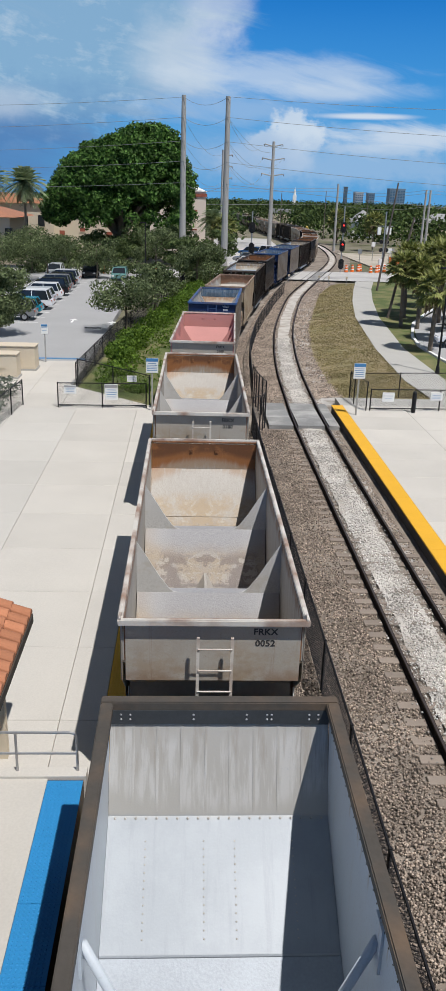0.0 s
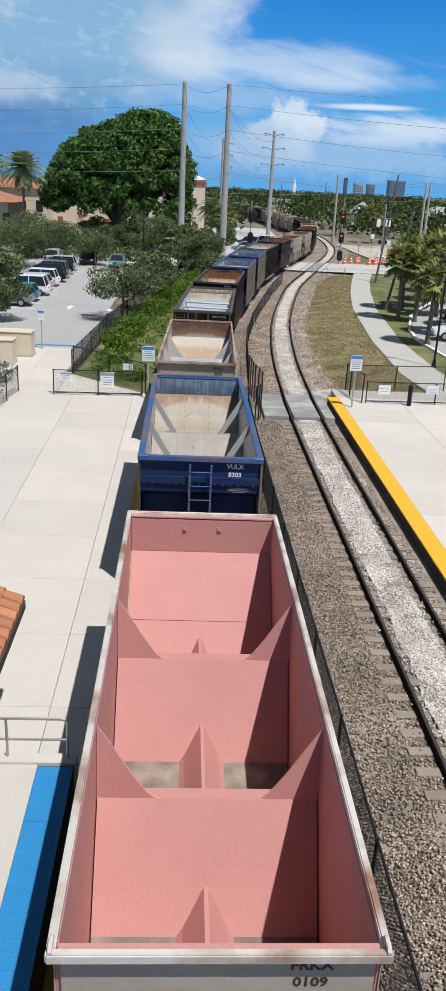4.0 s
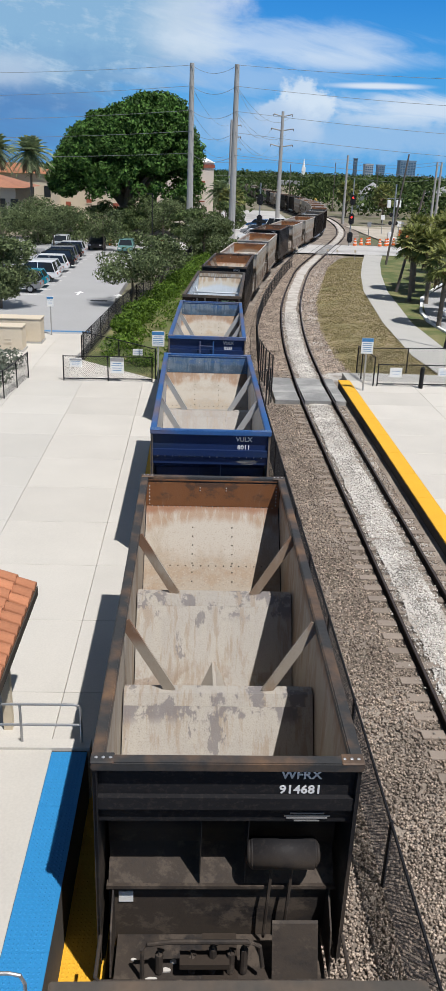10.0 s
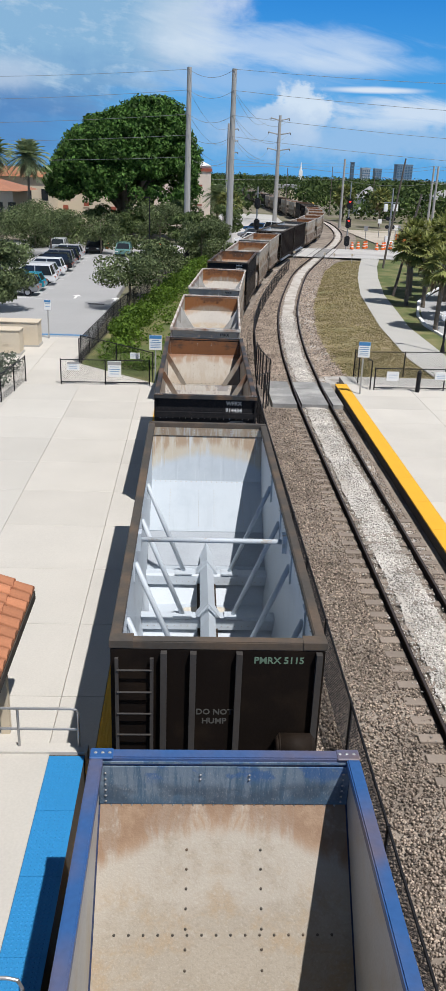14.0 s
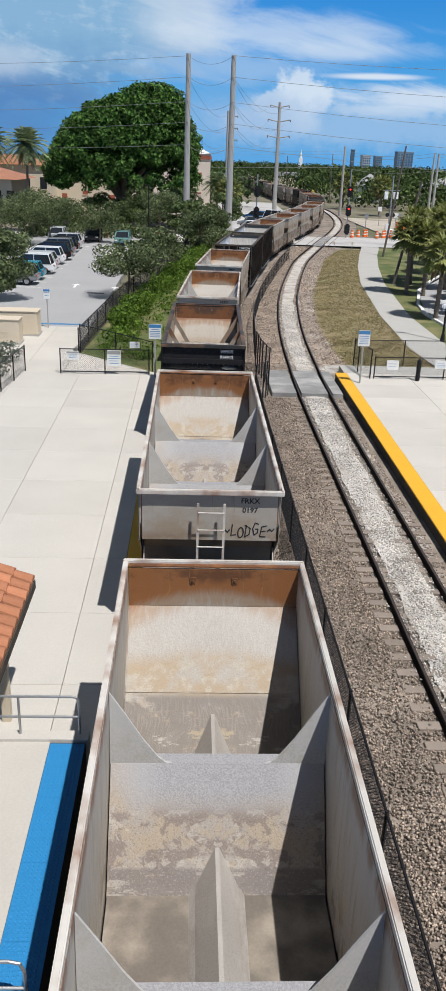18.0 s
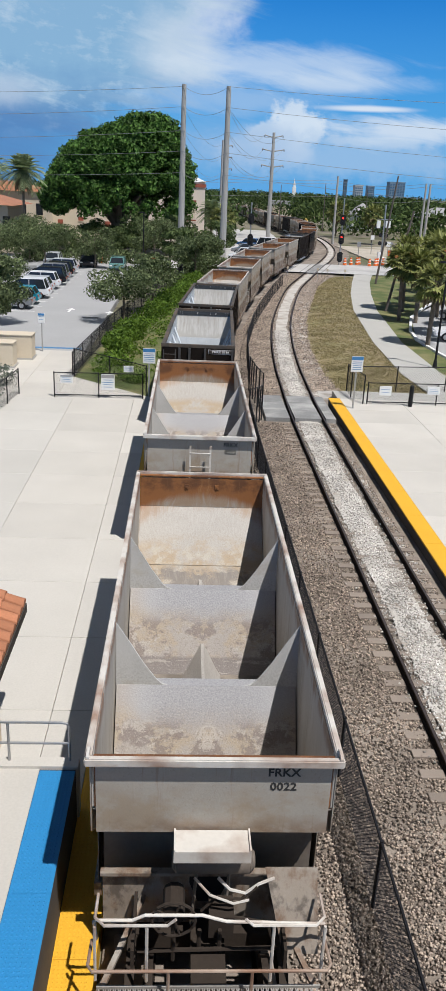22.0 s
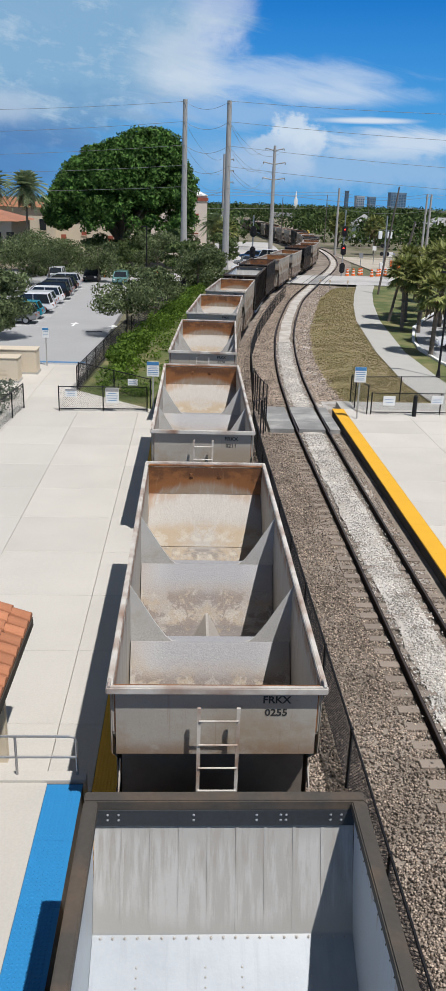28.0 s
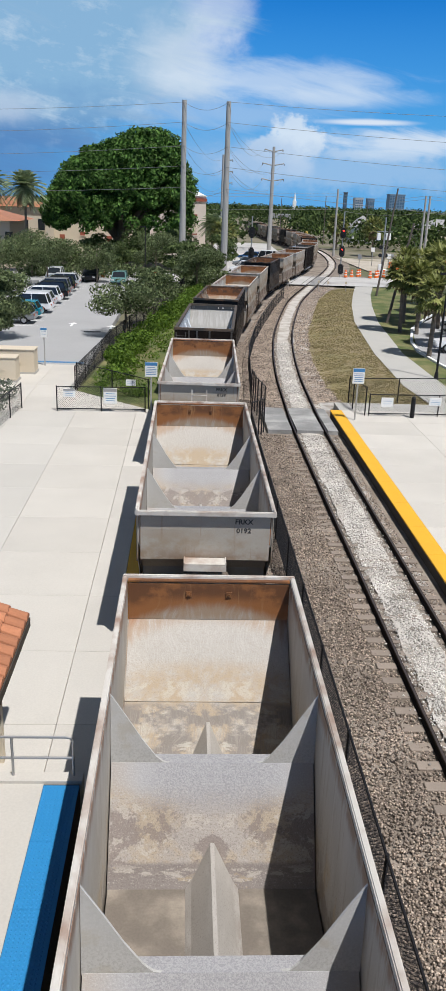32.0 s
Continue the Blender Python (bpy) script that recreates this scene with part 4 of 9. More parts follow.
def body_shell(root, L, W, H, floor, ridges, ridge_z, panel, slope_run, line, line_side, cap, paint, rim_mat, rim_w, rim_h, post, slope_z, chutes=True, drop=0.0, end_line=None, inset=0.0, ridge_line=None, lined=True, side_paint=None, cap_d=0.5, sill_h=0.84, cut=0.0):
    """Open hopper body. The near end lies at -L/2. ridges: y places of the cross ridges; panel: height of the upright end panels."""
    h, w = L / 2, W / 2
    t = 0.05
    for sx in (-1, 1):
        bm = nb()
        x = sx * (w - 0.09)
        prism(bm, [(x, -h + 0.04 + inset, H - rim_h), (x, h - 0.04 - inset, H - rim_h), (x, h - 0.04 - inset, H - panel), (x, h - slope_run, slope_z), (x, -h + slope_run, slope_z), (x, -h + 0.04 + inset, H - panel)], (sx * 0.02, 0, 0))
        if lined:
            part("side_lining", bm, line_side, root)
        else:
            bm.free()
        bm = nb()
        x2 = sx * (w - 0.065)
        low, hi = floor - 0.15, H - rim_h
        foot = [(x2, h - 0.14, H - cut), (x2, h - 0.85, H - cut - 0.62), (x2, h - 0.85, low), (x2, -h + 0.85, low), (x2, -h + 0.85, H - cut - 0.62), (x2, -h + 0.14, H - cut)] if cut else [(x2, h - 0.02, low), (x2, -h + 0.02, low)]
        e = 0.14 if cut else 0.02
        prism(bm, [(x2, -h + e, hi), (x2, h - e, hi)] + foot, (sx * 0.012, 0, 0))
        part("side_wall", bm, side_paint or paint, root)
        n = post
        for i in range(n):
            bm = nb()
            e = 0.5 if cut else 0.12
            y = -h + e + (L - 2 * e) * i / (n - 1)
            zlo = H - cut - 0.2 if cut and i in (0, n - 1) else floor - 0.12
            box(bm, min(x2 + sx * 0.012, x2 + sx * 0.055), max(x2 + sx * 0.012, x2 + sx * 0.055), y - 0.06, y + 0.06, zlo, H - rim_h - 0.01)
            part("side_post", bm, side_paint or paint, root)
        bm = nb()
        box(bm, min(sx * (w - 0.1), sx * (w + 0.0)), max(sx * (w - 0.1), sx * w), -h + (0.8 if cut else 0.1), h - (0.8 if cut else 0.1), floor - 0.16, floor + 0.08)
        part("side_sill", bm, side_paint or paint, root)
    for sy in (-1, 1):
        bm = nb()
        y = sy * (h - 0.04 - inset)
        box(bm, -w + 0.1, w - 0.1, min(y, y - sy * 0.02), max(y, y - sy * 0.02), H - panel, H - rim_h)
        part("end_lining", bm, end_line or line, root)
        bm = nb()
        y = sy * (h - 0.015 - inset)
        e = 0.12 if cut else 0.06
        box(bm, -w + e, w - e, min(y, y - sy * 0.02), max(y, y - sy * 0.02), H - panel - 0.03 - drop, H - rim_h)
        part("end_wall", bm, paint, root)
        # the sloping floor: lining above, painted plate below
        bm = nb()
        y0, y1 = sy * (h - 0.045 - inset), sy * (h - slope_run)
        prism(bm, [(-w + 0.11, y0, H - panel), (-w + 0.11, y1, slope_z), (-w + 0.11, y1, slope_z - 0.02), (-w + 0.11, y0, H - panel - 0.02)], (W - 0.22, 0, 0))
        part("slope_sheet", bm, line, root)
        bm = nb()
        prism(bm, [(-w + 0.08, y0, H - panel - 0.026), (-w + 0.08, y1, slope_z - 0.026), (-w + 0.08, y1, slope_z - 0.046), (-w + 0.08, y0, H - panel - 0.046)], (W - 0.16, 0, 0))
        part("slope_plate", bm, paint, root)
    for y in ridges:
        bm = nb()
        run, z = (ridge_z - floor) * 0.62, ridge_z
        a = 0.10
        prism(bm, [(-w + 0.11, y - a, z), (-w + 0.11, y + a, z), (-w + 0.11, y + a + run, floor + 0.05), (-w + 0.11, y - a - run, floor + 0.05)], (W - 0.22, 0, 0))
        part("cross_ridge", bm, ridge_line or line, root)
        bm = nb()
        s, d = 0.62, 0.5
        if cap_d:
            d = cap_d
        prism(bm, [(-w + 0.12, y - a - d * s, z - d + 0.012), (-w + 0.12, y - a, z + 0.012), (-w + 0.12, y + a, z + 0.012), (-w + 0.12, y + a + d * s, z - d + 0.012), (-w + 0.12, y + a, z + 0.002), (-w + 0.12, y - a, z + 0.002)], (W - 0.24, 0, 0))
        if cap_d:
            part("ridge_cap", bm, cap, root)
        else:
            bm.free()
    if not chutes:
        ridges = [0.0]
    if chutes:
        bm = nb()
        prism(bm, [(u * 0.40, -h + 1.2, floor + v * sill_h) for u, v in ((-1.3, 0), (-1.3, 0.06), (-0.72, 0.48), (-0.07, 1.12), (0.07, 1.12), (0.72, 0.48), (1.3, 0.06), (1.3, 0))], (0, L - 2.4, 0))
        part("centre_sill_cover", bm, cap, root)
    if chutes:
        bm = nb()
        box(bm, -w + 0.12, w - 0.12, -h + slope_run * 0.9, h - slope_run * 0.9, floor + 0.19, floor + 0.215)
        part("pocket_floor", bm, POCKET, root)
    # hopper chutes and doors below
    ys = [-h + slope_run * 0.9] + [*ridges] + [h - slope_run * 0.9]
    for y0, y1 in zip(ys[:0] if chutes else [-h + 2.5, 0], ys[:0] if chutes else [0, h - 2.5]):
        bm = nb()
        box(bm, -w + 0.15, w - 0.15, y0 + 0.2, y1 - 0.2, 0.4, 0.48)
        part("hopper_door", bm, paint, root)
    if not chutes:
        ys = []
    for y0, y1 in zip(ys, ys[1:]):
        bm = nb()
        c, half = (y0 + y1) / 2, (y1 - y0) / 2 - 0.25
        prism(bm, [(-w + 0.15, c - half, floor + 0.2), (-w + 0.15, c + half, floor + 0.2), (-w + 0.15, c + half * 0.45, 0.45), (-w + 0.15, c - half * 0.45, 0.45)], (W - 0.3, 0, 0))
        part("hopper_chute", bm, paint, root)
    # rim
    for sx in (-1, 1):
        bm = nb()
        box(bm, min(sx * w, sx * (w - rim_w)), max(sx * w, sx * (w - rim_w)), -h + rim_w, h - rim_w, H - rim_h, H)
        bmesh.ops.bevel(bm, geom=bm.edges[:], offset=0.015, segments=2, affect="EDGES")
        part("side_rim", bm, rim_mat, root)
    for sy in (-1, 1):
        bm = nb()
        box(bm, -w, w, min(sy * h, sy * (h - rim_w)), max(sy * h, sy * (h - rim_w)), H - rim_h, H + 0.004)
        bmesh.ops.bevel(bm, geom=bm.edges[:], offset=0.015, segments=2, affect="EDGES")
        part("end_rim", bm, rim_mat, root)
        if inset:
            bm = nb()
            y0, y1 = sorted((sy * (h - rim_w + 0.01), sy * (h - inset - 0.062)))
            box(bm, -w + 0.1, w - 0.1, y0, y1, H - 0.075, H - 0.05)
            part("rim_ledge", bm, end_line or line, root)


def underframe(root, L, over, paint, near_dy, top_z, plate_z=None):
    """Centre sill, bulkheads under the slopes, end decks, couplers and trucks."""
    h = L / 2
    e = h + over - 0.45
    bm = nb()
    box(bm, -0.22, 0.22, -e, e, 0.62, 0.98)
    part("centre_sill", bm, UNDER, root)
    for sy in (-1, 1):
        bm = nb()
        box(bm, -1.42, 1.42, min(sy * e, sy * (e - 0.12)), max(sy * e, sy * (e - 0.12)), 0.72, 1.0)
        part("end_sill", bm, paint, root)
        bm = nb()
        tube(bm, [(0, sy * e, 0.8), (0, sy * (e + 0.28), 0.8)], 0.11, 8)
        box(bm, -0.15, 0.15, min(sy * (e + 0.25), sy * (e + 0.44)), max(sy * (e + 0.25), sy * (e + 0.44)), 0.66, 0.94)
        part("coupler", bm, UNDER, root)
        boogie(root, sy * (h - 0.55))
        # bulkhead below the slope
        bm = nb()
        y = sy * (h - near_dy)
        box(bm, -1.40, 1.40, min(y, y - sy * 0.03), max(y, y - sy * 0.03), 0.75, plate_z or top_z)
        part("bulkhead", bm, paint, root)
        bm = nb()
        box(bm, -1.42, 1.42, min(y, y + sy * 0.10), max(y, y + sy * 0.10), top_z, top_z + 0.05)
        part("bulkhead_flange", bm, paint, root)


def handrail(root, y, z0, z1, material, half=1.4, gap=0.42):
    for sx in (-1, 1):
        bm = nb()
        c = 0.12
        pts = [(sx * half, y + 0.5, z1 - 0.03), (sx * half, y + 0.12, z1), (sx * (half - c), y, z1), (sx * (gap + 0.1), y, z1), (sx * gap, y, z1 + 0.1)]
        tube(bm, pts, 0.02, 6)
        tube(bm, [(sx * half, y + 0.02, z0 - 0.3), (sx * half, y + 0.02, z1 - 0.04)], 0.02, 6)
        tube(bm, [(sx * (gap + 0.35), y, z0 - 0.3), (sx * (gap + 0.35), y, z1)], 0.022, 6)
        part("handrail", bm, material, root)


def brake_gear(root, y, material, wheel_x=-0.45, wheel_z=1.75):
    g = empty("brake_gear")
    g.parent = root
    bm = nb()
    n = 16
    ring = [(wheel_x + 0.27 * math.cos(2 * math.pi * k / n), y - 0.35, wheel_z + 0.27 * math.sin(2 * math.pi * k / n)) for k in range(n + 1)]
    tube(bm, ring, 0.02, 6)
    for k in range(5):
        a = 2 * math.pi * k / 5
        tube(bm, [(wheel_x, y - 0.33, wheel_z), (wheel_x + 0.26 * math.cos(a), y - 0.35, wheel_z + 0.26 * math.sin(a))], 0.014, 5)
    part("hand_wheel", bm, material, g)
    bm = nb()
    tube(bm, [(wheel_x, y - 0.3, wheel_z), (wheel_x, y + 0.1, wheel_z)], 0.14, 10)
    tube(bm, [(wheel_x, y - 0.2, wheel_z), (wheel_x, y - 0.2, 0.9)], 0.03, 6)
    part("brake_housing", bm, material, g)
    bm = nb()
    box(bm, 0.0, 0.32, y - 0.1, y + 0.25, 1.15, 1.5)
    tube(bm, [(0.3, y, 1.4), (0.75, y, 1.3), (0.85, y, 1.0)], 0.025, 6)
    tube(bm, [(-0.1, y, 1.5), (0.1, y, 1.75), (0.4, y, 1.7), (0.6, y, 1.9)], 0.02, 6)
    part("valve", bm, material, g)
    bm = nb()
    tube(bm, [(-0.9, y - 0.2, 1.05), (0.9, y - 0.2, 1.1)], 0.03, 6)
    part("brake_rod", bm, material, g)


def reservoir(root, x0, x1, y, z, material, r=0.19):
    bm = nb()
    for q0, q1, ra, rb in ((x0 - 0.07, x0 - 0.03, r * 0.55, r * 0.85), (x0 - 0.03, x0, r * 0.85, r), (x0, x1, r, r), (x1, x1 + 0.03, r, r * 0.85), (x1 + 0.03, x1 + 0.07, r * 0.85, r * 0.55)):
        tube(bm, [(q0, y, z), (q1, y, z)], ra, 16, rb)
    part("air_tank", bm, material, root, smooth=True)
    bm = nb()
    for x in (x0 + 0.25, x1 - 0.25):
        tube(bm, [(x, y - 0.02, z - r), (x - 0.03, y - 0.08, z - 0.7), (x - 0.05, y - 0.05, 1.1)], 0.022, 6)
    part("air_pipe", bm, material, root)


WALKWAY = mat("walkway_grating", (0.36, 0.34, 0.31), 0.6, 0.2, spread=0.2, scale=2, fine=20)


def build_a(lining, cap, paint, rim, brake):
    root = empty("hopper_car")
    L, W, H, fl = 10.4, 3.11, 3.8, 1.0
    h = L / 2
    side = LINE_A_SIDE if lining is not LINE_PINK else lining
    body_shell(root, L, W, H, fl, (-h + 3.4, -h + 6.75), 2.62, 0.82, 2.35, lining, side, cap, paint, rim, 0.085, 0.11, 9, 0.95, drop=0.34, inset=0.115, cut=1.19, ridge_line=LINE_RIDGE if lining is not LINE_PINK else None, cap_d=0.0, sill_h=0.64)
    for y in (-h + 3.4, -h + 6.75):
        for sx in (-1, 1):
            bm = nb()
            x = sx * (W / 2 - 0.1)
            prism(bm, [(x - sx * q, y - 0.09 * (3.68 - z), z) for q, z in ((0, 2.6), (0.86, 2.61), (0.74, 2.635), (0.64, 2.72), (0.44, 2.99), (0.21, 3.36), (0, 3.68))], (0, 0.025, 0.006))
            part("gusset", bm, side if lining is LINE_PINK else LINE_GUSSET, root)
        bm = nb()
        ys = y - 0.104 - (2.62 - 1.5) * 0.62
        bar(bm, (-W / 2 + 0.12, ys, 1.5), (W / 2 - 0.12, ys, 1.5), 0.02, 0.012)
        part("weld_seam", bm, LINE_RIDGE if lining is not LINE_PINK else lining, root)
    underframe(root, L, 1.5, paint, *((0.45, 1.66) if brake else (0.08, 1.92)))
    for sx in (-1, 1):
        bm = nb()
        x = sx * (W / 2 - 0.045)
        prism(bm, [(x - 0.018, -h + 0.01, H), (x - 0.018, -h + 0.20, H), (x - 0.018, -h + 0.19, H + 0.045), (x - 0.018, -h + 0.15, H + 0.065), (x - 0.018, -h + 0.04, H + 0.065), (x - 0.018, -h + 0.01, H + 0.03)], (0.036, 0, 0))
        part("corner_lug", bm, rim, root)
        bm = nb()
        box(bm, sx * 0.36 - 0.05, sx * 0.36 + 0.05, h - 0.196, h - 0.176, 3.44, 3.54)
        tube(bm, [(sx * 0.36, h - 0.19, 3.49), (sx * 0.36, h - 0.215, 3.49)], 0.022, 6)
        part("bolt_plate", bm, lining, root)
    for sy in (-1, 1):
        # taupe in place of the car's paint: the recess's shade is in the colour
        bm = nb()
        prism(bm, [(-1.42, sy * (h - 0.30), 2.74), (-1.42, sy * (h - 0.85), 2.1), (-1.42, sy * (h - 0.85), 1.0), (-1.42, sy * (h - 0.88), 1.0), (-1.42, sy * (h - 0.88), 2.12), (-1.42, sy * (h - 0.33), 2.76)], (2.84, 0, 0))
        part("hood_plate", bm, CAR_TAUPE, root)
        bm = nb()
        ys, zs = h - 0.16 - (2.98 - 1.95) * 1.08, 1.962
        bar(bm, (-1.44, sy * ys, zs), (1.44, sy * ys, zs - 0.002), 0.014, 0.003)
        part("weld_seam", bm, lining, root)
    y = -h
    if brake:
        bm = nb()
        box(bm, -0.45, 0.45, y - 0.26, y - 0.23, 2.50, 2.66)
        box(bm, -0.45, 0.45, y - 0.26, y + 0.1, 2.645, 2.67)
        for x in (-0.47, 0.45):
            box(bm, x, x + 0.02, y - 0.26, y + 0.1, 2.50, 2.70)
        part("running_board", bm, rim, root, "pale step board on the car's end")
        brake_gear(root, y - 0.05, UNDER)
        reservoir(root, -0.42, 0.5, y + 0.18, 2.12, CAR_TAUPE, 0.17)
        bm = nb()
        prism(bm, [(0.72, y + 0.22, 1.95), (1.40, y + 0.22, 1.95), (1.40, y - 0.30, 1.05), (0.95, y - 0.30, 1.05)], (0, 0.03, -0.02))
        part("valve_plate", bm, paint, root)
        bm = nb()
        tube(bm, [(0.1, y + 0.0, 2.0), (0.25, y - 0.05, 1.86), (0.45, y - 0.05, 1.80), (0.62, y - 0.02, 1.92), (0.82, y + 0.02, 1.98)], 0.022, 6)
        tube(bm, [(-0.2, y + 0.0, 2.0), (0.0, y - 0.1, 1.82), (0.3, y - 0.12, 1.70), (0.5, y - 0.1, 1.74)], 0.018, 6)
        part("air_hose", bm, rim, root)
        bm = nb()
        tube(bm, [(-1.42, y - 0.2, 1.2), (-1.42, y - 0.38, 1.70), (-1.36, y - 0.42, 1.76), (-0.95, y - 0.42, 1.76), (-0.8, y - 0.42, 1.84), (-0.1, y - 0.42, 1.84), (0.2, y - 0.42, 1.74), (1.3, y - 0.42, 1.70), (1.42, y - 0.36, 1.64), (1.42, y - 0.2, 1.2)], 0.022, 8)
        part("end_rail", bm, rim, root)
    else:
        ladder(root, 0.02, y - 0.1, 0.75, 3.55, rim, 0.55, 7)
        bm = nb()
        box(bm, -1.24, -0.88, y - 0.01, y + 0.05, 1.34, 1.78)
        bmesh.ops.bevel(bm, geom=bm.edges[:], offset=0.015, segments=1, affect="EDGES")
        panel = part("control_box", bm, paint, root)
        bm = nb()
        box(bm, -1.17, -0.95, y - 0.016, y - 0.009, 1.46, 1.72)
        part("window", bm, BLACK, panel)
        bm = nb()
        for k in range(4):
            tube(bm, [(-1.2 + 0.085 * k, y + 0.05, 1.25), (-1.2 + 0.085 * k, y - 0.03, 1.25)], 0.028, 8)
        box(bm, -1.25, -0.87, y + 0.02, y + 0.055, 1.19, 1.31)
        part("plug_row", bm, UNDER, root)
        for sx in (-1, 1):
            bm = nb()
            prism(bm, [(sx * 1.40, y + 0.10, 1.95), (sx * 1.40, y + 0.42, 2.30), (sx * 1.40, y + 0.42, 1.95)], (sx * 0.02, 0, 0))
            part("corner_gusset", bm, paint, root)
            bm = nb()
            prism(bm, [(sx * 0.62, y + 0.05, 1.75), (sx * 0.60, y - 0.32, 1.02), (sx * 0.60, y + 0.05, 1.02)], (sx * 0.025, 0, 0))
            part("end_rib", bm, paint, root)
        bm = nb()
        tube(bm, [(1.2, y - 0.02, 1.42), (1.2, y - 0.05, 1.42), (1.21, y - 0.05, 1.25), (1.16, y - 0.05, 1.2)], 0.03, 8)
        part("pipe_end", bm, UNDER, root)
    handrail(root, y - 0.55, 1.2, 1.82, rim)
    bm = nb()
    tube(bm, [(-1.46, y - 0.3, 1.3), (-1.46, y - 0.75, 1.42), (-1.4, y - 0.86, 1.45), (1.4, y - 0.86, 1.45), (1.46, y - 0.75, 1.42), (1.46, y - 0.3, 1.3)], 0.021, 8)
    for x in (-0.5, 0.5):
        tube(bm, [(x, y - 0.86, 0.95), (x, y - 0.86, 1.45)], 0.022, 6)
    part("front_rail", bm, RIM_RUSTY, root)
    for sx in (-1, 1):
        bm = nb()
        bar(bm, (sx * 0.85, y + 0.42, 1.25), (sx * 1.3, y - 0.7, 0.99), 0.07, 0.05)
        part("end_brace", bm, paint, root)
        bm = nb()
        box(bm, sx * 0.95 - 0.02, sx * 0.95 + 0.02, y - 0.5, y + 0.4, 1.05, 1.35)
        part("end_rib", bm, UNDER, root)
    bm = nb()
    for i in range(44):
        x = -1.34 + i * 0.06
        bar(bm, (x, y - 1.12, 1.0), (x + 0.09, y - 0.74, 1.0), 0.014, 0.02)
        bar(bm, (x + 0.09, y - 1.12, 1.0), (x, y - 0.74, 1.0), 0.014, 0.02)
    for q in (-1.14, -0.93, -0.72):
        box(bm, -1.37, 1.37, y + q, y + q + 0.025, 0.98, 1.02)
    part("end_walkway", bm, WALKWAY, root, "pale expanded-metal walkway")
    bm = nb()
    o = 0.40 if brake else 0.035
    # solid black slab before the bulkhead, painting the dark inside of an opening
    prism(bm, [(-0.25, y + o, 1.72), (0.27, y + o, 1.72), (0.27, y + o, 1.55), (0.13, y + o, 1.18), (-0.13, y + o, 1.18), (-0.25, y + o, 1.5)], (0, 0.04, 0))
    part("sill_opening", bm, BLACK, root)
    for x in (-0.12, 0.14):
        bm = nb()
        tube(bm, [(x, y - 0.2, 0.95), (x, y - 0.2, 1.35)], 0.03, 6)
        part("uncoupling_lever", bm, UNDER, root)
    return root


